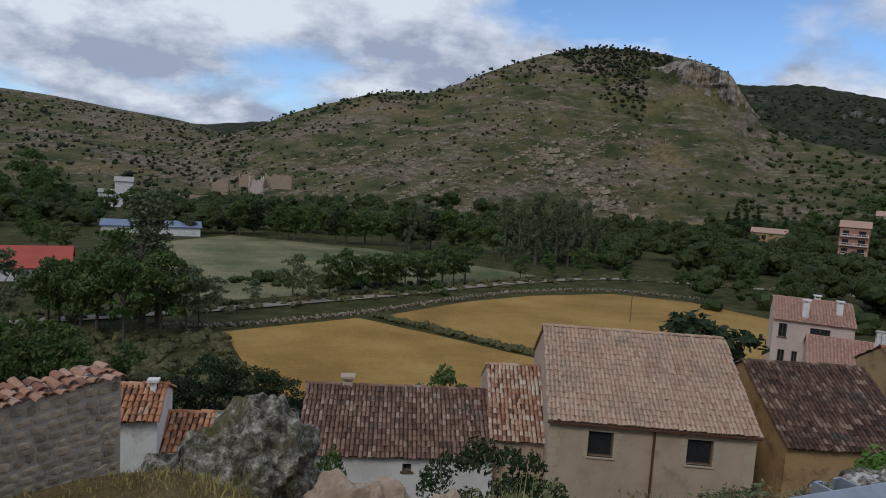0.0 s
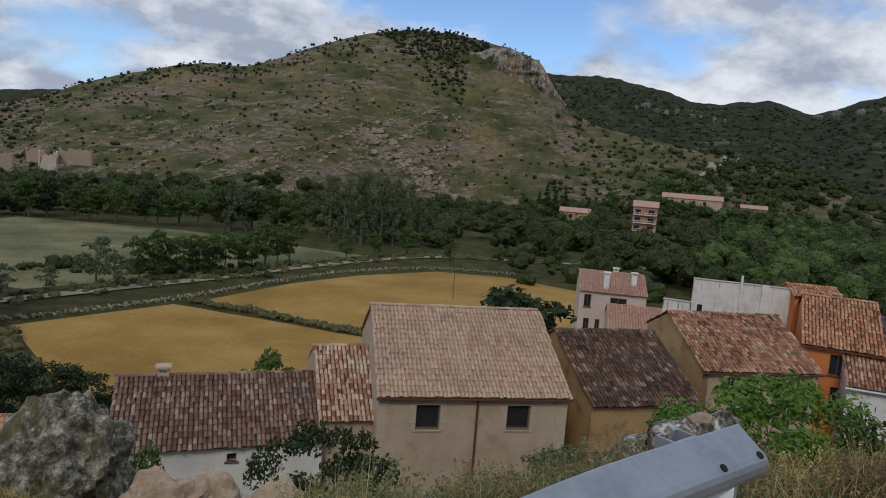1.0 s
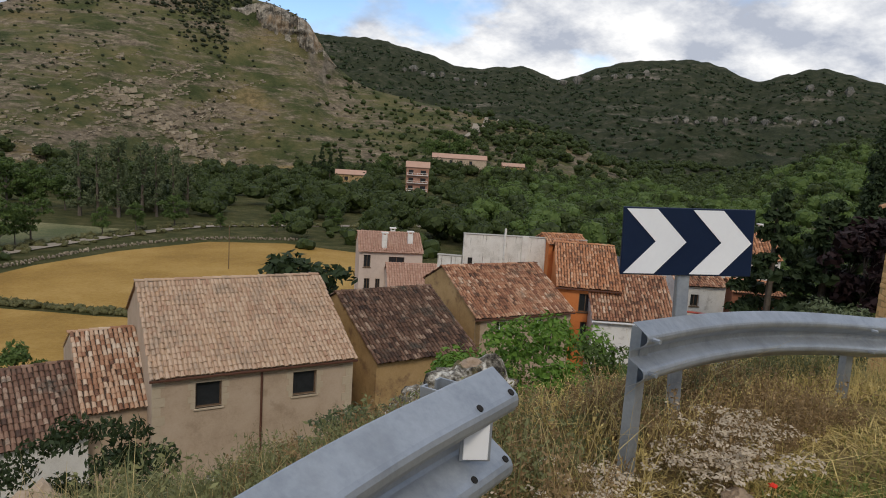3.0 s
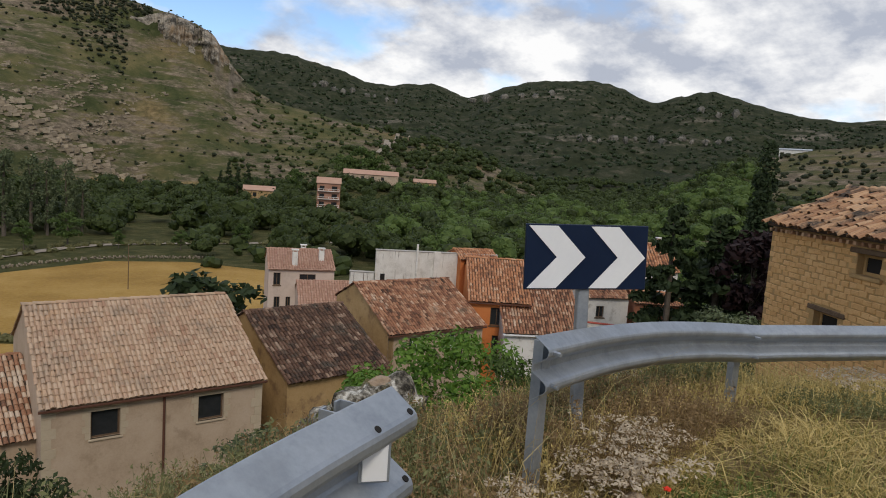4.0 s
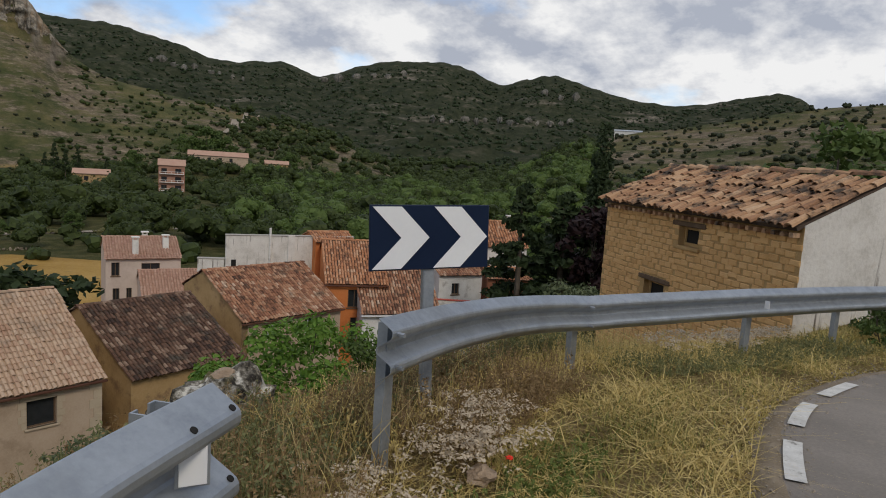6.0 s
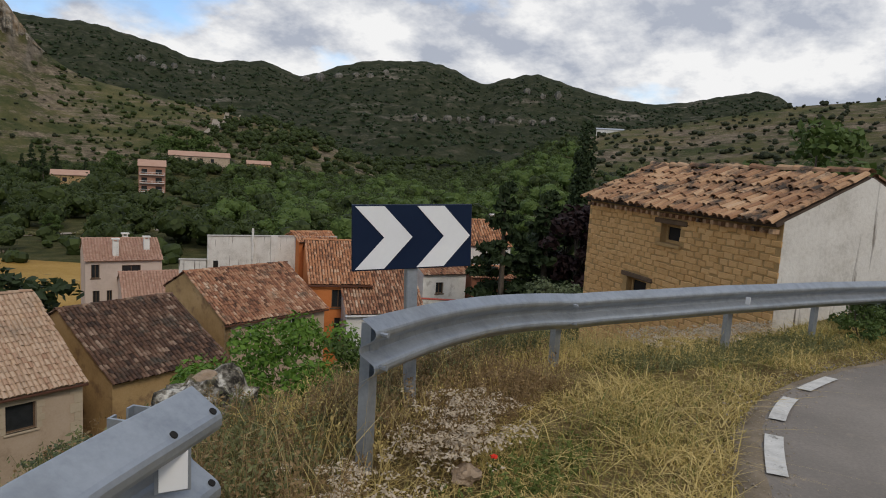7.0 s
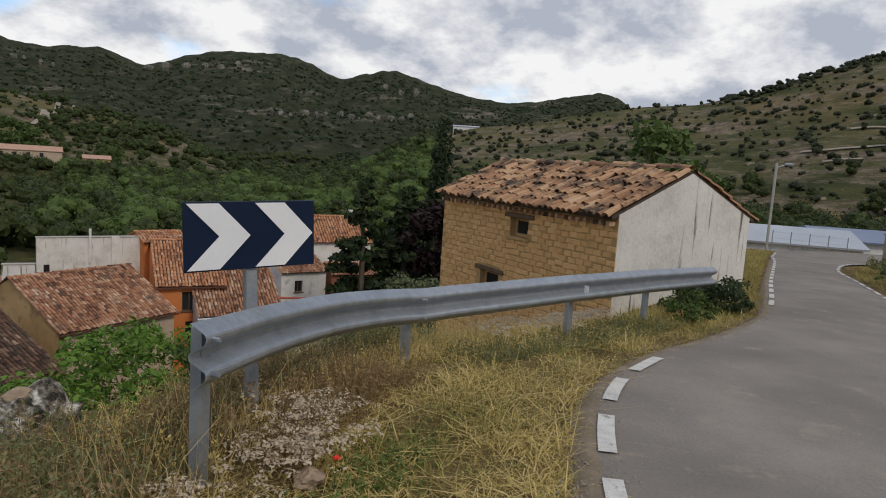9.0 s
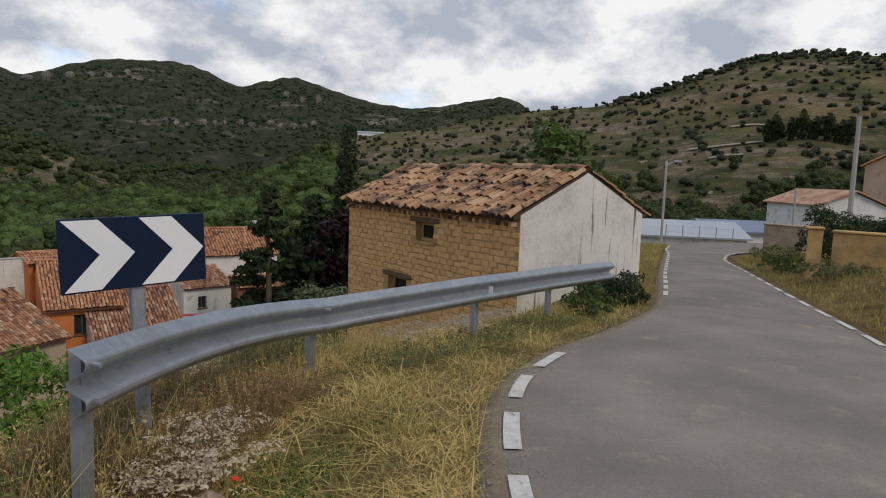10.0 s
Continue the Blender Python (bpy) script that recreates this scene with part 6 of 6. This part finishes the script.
# ---------- rocks and the ruined wall ----------


def rock(name, x, y, z, sx, sy, sz, mat, label, seed, turn=0.0, rough=0.34, detail=4, flat_top=False):
    bm = bmesh.new()
    bmesh.ops.create_icosphere(bm, subdivisions=detail, radius=1)
    for v in bm.verts:
        p = v.co * 1.3 + Vector((seed * 3.1, seed, 0))
        k = 1 + rough * noise.fractal(p, 0.9, 2.1, 6) - 0.22 * abs(noise.noise(p * 2.3)) + 0.05 * noise.noise(p * 9)
        v.co *= k
    o = part(name, bm, mat, smooth=False)
    o.matrix_world = Matrix.Translation((x, y, z)) @ pose(0, 0, 0, 0, 0, turn) @ Matrix.Diagonal((sx, sy, sz, 1))
    return tagged(o, label, "rock", "rocks on the bank")


rock("boulder", -1.85, 9.6, -3.15, 0.98, 1.05, 1.30, M_MOSSROCK, "large lichened grey limestone outcrop above the village", 1, detail=5)
rock("boulder", -2.75, 9.9, -3.3, 0.80, 0.9, 0.85, M_MOSSROCK, "grassy lichened limestone boulder", 2, detail=5)
rock("boulder", -0.42, 6.55, -1.85, 0.40, 0.34, 0.40, M_PALEROCK, "pale tan limestone block on the bank", 3)
rock("boulder", 0.0, 6.6, -1.90, 0.32, 0.30, 0.44, M_PALEROCK, "pale tan limestone block on the bank", 4)
rock("boulder", 0.62, 6.35, -1.85, 0.36, 0.30, 0.34, M_PALEROCK, "flat tan limestone block on the bank", 5)
rock("boulder", 2.98, 3.55, -0.24, 0.36, 0.32, 0.36, M_ROCK, "lichened grey limestone rock behind the rail end", 6)
rock("boulder", 2.72, 3.78, -0.36, 0.24, 0.22, 0.22, M_ROCK, "lichened grey limestone rock behind the rail end", 7)
rock("boulder", 3.02, 3.56, 0.05, 0.10, 0.10, 0.05, M_PALEROCK, "pale stone on the lichened rocks", 15, detail=3)
for k, (x, y, r) in enumerate(((1.42, 5.04, 0.15), (1.66, 4.96, 0.17), (1.90, 4.87, 0.15), (1.02, 5.50, 0.15), (2.30, 4.45, 0.16), (1.25, 5.7, 0.16), (0.75, 5.9, 0.14), (2.45, 4.2, 0.13))):
    rock("boulder", x, y, level(x, y) + 0.06, r, r * 0.9, r * 0.95, M_ROCK, "small lichened rock among weeds", 8 + k * 7, detail=3)
rock("boulder", 2.35, 1.55, 0.06, 0.09, 0.08, 0.06, M_PALEROCK, "pale stone at the foot of the rail post", 12, detail=3)
rock("boulder", 2.9, 1.5, 0.04, 0.08, 0.07, 0.05, M_PALEROCK, "pale stone at the foot of the rail post", 13, detail=3)
rock("boulder", 2.0, 1.7, 0.06, 0.11, 0.09, 0.06, M_PALEROCK, "pale stone in the verge", 14, detail=3)


def ruin_wall():
    m = pose(-3.3, 8.4, 0, 0, 0, -122)
    w = thing("ruined_wall", m, "rubble stone wall capped with broken clay tiles", "stone wall")
    rng = random.Random(8)
    core = part("core", box((0, -0.47, -5.2), (6.0, 0.0, -0.98)), M_MORTAR, w)
    w.location.z = -0.12
    shapes = []
    for k in range(6):
        bm = bmesh.new()
        bmesh.ops.create_icosphere(bm, subdivisions=1, radius=1)
        for v in bm.verts:
            v.co *= 1 + 0.25 * noise.noise(v.co * 1.7 + Vector((k * 3, 0, 0)))
            v.co.x, v.co.z = math.copysign(abs(v.co.x) ** 0.6, v.co.x), math.copysign(abs(v.co.z) ** 0.6, v.co.z)
        me = bpy.data.meshes.new("stone")
        bm.to_mesh(me)
        bm.free()
        me.materials.append(M_RUBBLE)
        shapes.append(me)
    z, n = -1.08, 0
    while z > -3.6 and n < 300:
        u = rng.uniform(0, 0.1)
        hh = rng.uniform(0.034, 0.06)
        while u < 1.75:
            ww = rng.uniform(0.045, 0.115)
            o = new("stone", rng.choice(shapes))
            o.parent = core
            o.matrix_local = pose(u + ww, 0.0, z + rng.gauss(0, 0.012), 0, rng.gauss(0, 9), 0) @ Matrix.Diagonal((ww * 1.02, 0.03, hh * rng.uniform(0.8, 1.15), 1))
            u += 2 * ww + 0.02
            n += 1
        z -= 2 * hh + 0.015
    tv, tf = tile_shape(0.12, 0.20, 5)
    me = bpy.data.meshes.new("clay_tile")
    me.from_pydata(tv, [], tf)
    me.materials.append(M_TILE["broken"])
    for k in range(50):
        for r in range(3):
            o = new("clay_tile", me)
            o.parent = w
            o.matrix_local = pose(0.04 + k * 0.118 + rng.gauss(0, 0.02), 0.08 - r * 0.14 + rng.gauss(0, 0.03), -0.99 + 0.03 * r + rng.uniform(-0.01, 0.035), 12 + rng.gauss(0, 7), rng.gauss(0, 9), 180 + rng.gauss(0, 9))


ruin_wall()

def far_building(name, label, x, y, angle, length, depth, base, eave, rise, wall, roof, windows=(), category="building"):
    b = thing(name, pose(x, y, 0, 0, 0, angle), label, category)
    ops = [w for w in windows]
    bm = bmesh.new()
    wall_panel(bm, Matrix(), length, base, eave, 0.3, ops)
    part("front_wall", bm, wall, b)
    for o in ops:
        part("window", box((o[0], 0.12, o[2]), (o[1], 0.16, o[3])), M_GLASS, b)
    bm = bmesh.new()
    prof = [(0.3, base), (0.3, eave), (depth / 2, eave + rise - 0.08), (depth, eave), (depth, base)]
    rings = [[bm.verts.new((u, v, z)) for v, z in prof] for u in (0.0, length)]
    for r in rings:
        bm.faces.new(r)
    for k in range(5):
        bm.faces.new([rings[0][k], rings[0][(k + 1) % 5], rings[1][(k + 1) % 5], rings[1][k]])
    part("body", bm, wall, b)
    s = math.degrees(math.atan2(rise, depth / 2))
    ln = math.hypot(rise, depth / 2) + 0.35
    part("roof", box((-0.3, -0.35, 0.0), (length + 0.3, ln - 0.35, 0.14), Matrix.Translation((0, 0, eave)) @ pose(0, 0, 0, s)), roof, b)
    part("roof", box((-0.3, -0.35, 0.0), (length + 0.3, ln - 0.35, 0.14), Matrix.Translation((length, depth, eave)) @ pose(0, 0, 0, 0, 0, 180) @ pose(0, 0, 0, s)), roof, b)
    return b



# ---------- more of the village ----------
house("shed", "small white outbuilding with an orange tile roof", (-8.6, 19.6), 8, 2.0, 2.6, -6.0, 0.55, -10.5, M_WHITE, M_TILE["orange"], seed=20, chimneys=[(1.7, 1.0, 0.2)], chim_w=0.18)
house("shed", "low outbuilding with a worn orange tile roof", (-6.7, 20.2), 5, 2.6, 3.2, -7.3, 0.7, -10.5, M_WHITE, M_TILE["orange"], seed=21)
house("brick_house", "white house with a mottled tile roof behind the sign", (39.6, 25.0), -32, 3.4, 5.0, -6.4, 1.0, -11.5, M_WHITE, M_TILE["mixed"], seed=22, openings=[(1.0, 1.6, -7.8, -7.0)])
house("brick_house", "red-brown rendered house with a low tile roof", (42.3, 22.6), -50, 3.2, 4.0, -6.6, 0.5, -11.5, M_BRICKRED, M_TILE["orange"], seed=23)
house("villa", "white house with an orange tile roof and chimney", (44.8, 27.2), -46, 6.0, 6.0, -4.9, 1.7, -11.5, M_WHITE, M_TILE["orange"], seed=24, chimneys=[(5.2, 2.6, 0.6)], tile_w=0.22)
house("slate_house", "white house under a dark slate roof", (42.2, 35.4), -38, 5.0, 5.0, -7.9, 1.2, -12.8, M_WHITE, M_SLATE, seed=25, tile_w=0.35, tile_row=0.5)
house("dormer", "orange upper storey with a red tile roof", (33.0, 30.6), -30, 2.6, 3.0, -4.3, 0.45, -10.5, M_ORANGE, M_TILE["orange"], seed=26)
house("garden_house", "pale pink lean-to with a clay tile roof", (31.0, 46.4), -28, 5.0, 4.4, -10.2, 1.5, -13.5, M_PINK, M_TILE["pink"], seed=27, tile_w=0.22, bed=M_TILE["pink"])


def garden_wall(name, label, a, b, top, base, mat, coping=None, thick=0.25):
    d = Vector(b) - Vector(a)
    w = thing(name, pose(a[0], a[1], 0, 0, 0, math.degrees(math.atan2(d.y, d.x))), label, "wall")
    part("masonry", box((0, 0, base), (d.length, thick, top), None, 0.02), mat, w)
    part("coping", box((-0.03, -0.04, top + 0.003), (d.length + 0.03, thick + 0.04, top + 0.07), None, 0.02), coping or mat, w)
    return w


party = garden_wall("party_wall", "tall white stained party wall of a house", (28.8, 34.4), (35.67, 29.66), -4.05, -12.0, M_STREAKED, M_CONCRETE, 0.35)
part("buttress", box((3.9, -0.16, -12.0), (4.35, -0.004, -3.95)), M_STREAKED, party)
part("pipe", rod((2.75, -0.12, -7.5), (2.75, -0.12, -3.5), 0.07), M_WHITE, party, "white vent pipe")
# no opening in the masonry: a near-black plate paints one in shade
part("vent_window", box((0.35, -0.02, -6.3), (0.65, 0.0 - 0.004, -5.6)), M_HOLE_SHADE, party, "small near-black plate painted as a shaded opening")
garden_wall("party_wall", "low white stained wall of a lean-to", (27.6, 35.6), (28.8, 34.5), -5.6, -12.0, M_STREAKED, M_CONCRETE, 0.35)
garden_wall("garden_wall", "pale rendered garden wall with a red coping", (35.2, 25.0), (38.6, 19.6), -7.4, -11, M_WHITE, M_TILE["red"])
garden_wall("garden_wall", "low concrete garden wall with a red-brown base", (28.6, 21.6), (32.6, 20.4), -9.4, -11, M_BRICKRED, M_CONCRETE)
garden_wall("stone_wall", "low ochre stone wall beside the lane", (18.5, -5.72), (18.42, -6.04), 0.58, -1.2, M_WARMWALL)
garden_wall("stone_wall", "ochre stone wall with a doorway gap", (18.3, -6.22), (16.8, -9.2), 0.53, -1.2, M_WARMWALL)
garden_wall("stone_wall", "ochre rubble wall above the bend", (27.7, -6.95), (26.5, -8.0), 0.16, -1.8, M_PALEROCK)


M_FARROOF = M_TILE["pink"]
far_building("farm_shed", "long white farm shed with a blue-grey roof", -57, 138.5, 17, 18.6, 7, -14.2, -12.2, 0.9, M_WHITE, M_BLUEROOF)
far_building("warehouse", "white building with a red sheet roof", -52, 80.5, 22, 14.0, 11, -14.3, -12.4, 1.9, M_WHITE, M_TILE["red"], [(12.0, 13.0, -13.9, -12.8)])
def ruin(label, x, y, angle, length, depth, base, top, mat, seed):
    """Roofless walls with broken tops round a court."""
    r = thing("ruin", pose(x, y, 0, 0, 0, angle), label, "ruin")
    rng = random.Random(seed)
    for a, b in (((0, 0), (length, 0)), ((length, 0), (length, depth)), ((length, depth), (0, depth)), ((0, depth), (0, 0))):
        d = Vector((b[0] - a[0], b[1] - a[1]))
        n = max(3, int(d.length / 0.9))
        side = Vector((-d.y, d.x)).normalized() * 0.45
        bm = bmesh.new()
        rows = []
        for k in range(n + 1):
            p = Vector(a) + d * k / n
            h = top - abs(rng.gauss(0, 0.12)) * (top - base) - (0.25 * (top - base) if rng.random() < 0.2 else 0)
            rows.append([bm.verts.new((p.x, p.y, base)), bm.verts.new((p.x + side.x, p.y + side.y, base)), bm.verts.new((p.x + side.x, p.y + side.y, h)), bm.verts.new((p.x, p.y, h))])
        for u, v in zip(rows, rows[1:]):
            for k in range(4):
                bm.faces.new([u[k], u[(k + 1) % 4], v[(k + 1) % 4], v[k]])
        bm.faces.new(rows[0]), bm.faces.new(rows[-1][::-1])
        part("wall", bm, mat, r)


far_building("watch_house", "white tower house on the slope", -84, 214, 18, 5, 5, -14, -6.0, 1.2, M_WHITE, M_CONCRETE)
far_building("watch_house", "low white wing of the tower house", -88, 212, 18, 4, 5, -14, -9.5, 0.8, M_WHITE, M_CONCRETE)
ruin("ochre ruined stone house on the slope", -65, 250, 15, 6.5, 5, -12, -4.4, M_PALEROCK, 1)
ruin("pale ruined tower on the slope", -52, 252.5, 12, 5.5, 5, -13, -2.6, M_PINK, 2)
ruin("broken ochre stone walls on the slope", -47, 258, 12, 10, 6, -7, -1.4, M_PALEROCK, 3)
ruin("broken ochre stone walls on the slope", -58, 262, 8, 6, 5, -7, -2.2, M_PALEROCK, 4)
ruin("low ochre stone terrace walls", -72, 236, 12, 26, 3, -16, -9.8, M_PALEROCK, 5)
ruin("low ochre stone terrace walls", -46, 236, 5, 16, 2, -16, -11.6, M_PALEROCK, 6)
M_FARBRICK = material("pale_red_brick", [(0.30, 0.15, 0.10), (0.42, 0.24, 0.17)], scale=0.5, fine=6, bump=0.3)
apartment = far_building("apartment_house", "tall red brick house with balconies among trees", 130.2, 187.2, -36, 7.6, 7, -14.5, -5.6, 1.7, M_FARBRICK, M_FARROOF,
             [(0.8, 2.4, -8.0, -6.6), (4.8, 6.6, -8.0, -6.6), (0.8, 2.4, -10.6, -9.2), (4.8, 6.6, -10.6, -9.2), (0.8, 2.4, -13.2, -11.8), (4.8, 6.6, -13.2, -11.8)])
for z in (-8.35, -10.95, -13.55):
    balcony = part("balcony", box((0.3, -1.0, z), (7.3, -0.004, z + 0.16)), M_WHITE, apartment, "pale concrete balcony")
    part("railing", box((0.3, -1.0, z + 0.75), (7.3, -0.95, z + 0.85)), M_WHITE, balcony)
    for k in range(5):
        part("baluster", box((0.35 + 1.7 * k, -1.0, z + 0.16), (0.47 + 1.7 * k, -0.95, z + 0.75)), M_WHITE, balcony)
for b, r, h in ((36.9, 312, 17), (38.2, 318, 21), (39.4, 322, 18), (33.0, 262, 11), (44.8, 310, 13)):
    plant(BROAD[int(b) % 4], "tall_tree", r * math.sin(radians(b)), r * math.cos(radians(b)), h, "tall broad green tree above the houses", "tree", "tall trees by the houses", 1.0, 40 * b)
for b, r, h in ((27.2, 245, 10), (27.8, 247, 13), (28.5, 244, 11), (29.3, 250, 12), (31.2, 248, 9)):
    plant(M_CONIFER, "conifer", r * math.sin(radians(b)), r * math.cos(radians(b)), h, "dark conifer beside the cottages", "tree", "conifers by the cottages", 0.7, 40 * b)
far_building("long_house", "long pale house with a clay tile roof among trees", 167, 222, -38, 22, 8, -9, -2.6, 1.6, M_PLASTER, M_FARROOF, [(k, k + 1.2, -4.8, -3.4) for k in (3, 7, 11, 15)])
far_building("cottage", "small ochre cottage among trees", 113.5, 205, -32, 10, 6, -14, -9.6, 1.3, M_OCHRE, M_FARROOF, [(3, 4.2, -11.6, -10.4)])
far_building("cottage", "low cottage beside the long house", 190, 205, -40, 9, 6, -9, -4.4, 1.2, M_OCHRE, M_FARROOF)
far_building("hill_building", "white building on the far slope", 329, 112, -72, 13, 6, level(327, 109) - 2.0, level(327, 109) + 3.2, 0.6, M_WHITE, M_GREYSHEET)
far_building("white_barn", "white building under a grey sheet roof by the bend", 53.5, -4.4, -86, 8.0, 9, -5, -2.4, 0.9, M_WHITE, M_GREYSHEET)
far_building("white_barn", "low shed with a light grey sheet roof", 60, -11.0, -80, 6.0, 8, -5, -2.3, 0.7, M_WHITE, M_BLUEROOF)
far_building("white_villa", "white house with a clay tile roof beyond the bend", 63.8, -25.6, 12, 9.0, 6.0, -5, 0.2, 1.2, M_WHITE, M_TILE["mixed"])
far_building("villa", "ochre villa with a clay tile roof", 66, -29.0, -70, 9.0, 7, -5, 3.9, 1.2, M_PLASTER, M_TILE["orange"], [(2.4, 3.4, 1.4, 2.6), (5.4, 6.4, 1.4, 2.6)])


def lamp_post(name, label, x, y, z0, z1, lamp, thick=0.12):
    p = thing(name, Matrix.Translation((x, y, 0)), label, "lamp post" if lamp else "utility pole")
    part("pole", box((-0.09, -0.07, z0), (0.09, 0.07, z1), None, 0.02) if lamp else rod((0, 0, z0), (0, 0, z1), thick, thick * 0.7), M_WOOD if thick < 0.08 else M_CONCRETE, p)
    if not lamp:
        part("cap", rod((0, 0, z1), (0, 0, z1 + 0.05), thick * 0.75), M_GALV, p)
    if lamp:
        part("arm", rod((0, 0, z1 - 0.25), (0.25, -0.5, z1 - 0.05), 0.03), M_GALV, p)
        part("lamp_head", box((0.1, -0.95, z1 - 0.10), (0.35, -0.45, z1 + 0.05), None, 0.04), M_GALV, p)


lamp_post("street_lamp", "tall concrete street lamp post by the bend", 44.9, -5.2, -2.4, 2.97, True)
lamp_post("utility_pole", "weathered concrete utility pole above the hedge", 23.7, -8.45, -1.2, 3.81, False, 0.095)
lamp_post("utility_pole", "thin steel pole beside the white house", 62.5, -17.8, -4, 1.5, False)
lamp_post("field_pole", "thin wooden pole in the cereal field", 28.5, 76.0, -14.3, -9.0, False, 0.06)

for k, b in enumerate((103.6, 104.1, 104.5, 105.2, 105.9, 106.4, 106.8, 107.6, 108.1, 108.5, 109.0)):
    plant(M_CYPRESS, "cypress", 205 * math.sin(radians(b)), 205 * math.cos(radians(b)), 6.4 + 1.4 * math.sin(k * 2.1), "dark cypress in a row on the hillside", "tree", "cypress row", 2.2)

fence = thing("wire_fence", Matrix(), "thin grey fence posts and wires above the sheds", "fence")
fence_posts = [(48.6 + 0.1 * k, -5.9 - 1.1 * k) for k in range(5)]
for x, y in fence_posts:
    part("post", rod((x, y, level(x, y) - 0.2), (x, y, level(x, y) + 1.5), 0.03, n=6), M_GALV, fence)
for h in (0.5, 1.0, 1.4):
    (xa, ya), (xb, yb) = fence_posts[0], fence_posts[-1]
    part("wire", rod((xa, ya, level(xa, ya) + h), (xb, yb, level(xb, yb) + h), 0.006, n=5), M_GALV, fence)

# poppy in the verge
poppy = thing("poppy", Matrix.Translation((2.84, 1.33, level(2.84, 1.33))), "single red poppy in the dry verge", "flower")
part("stem", rod((0, 0, -0.02), (0.01, 0, 0.20), 0.002, n=5), M_LEAF, poppy)
for k in range(4):
    bm = bmesh.new()
    bmesh.ops.create_icosphere(bm, subdivisions=1, radius=0.014, matrix=pose(0.01 + 0.009 * math.cos(k * 1.57), 0.009 * math.sin(k * 1.57), 0.20, 30, 0, k * 90) @ Matrix.Diagonal((1, 1, 0.35, 1)))
    part("petal", bm, M_RED, poppy)

barn_bricks()
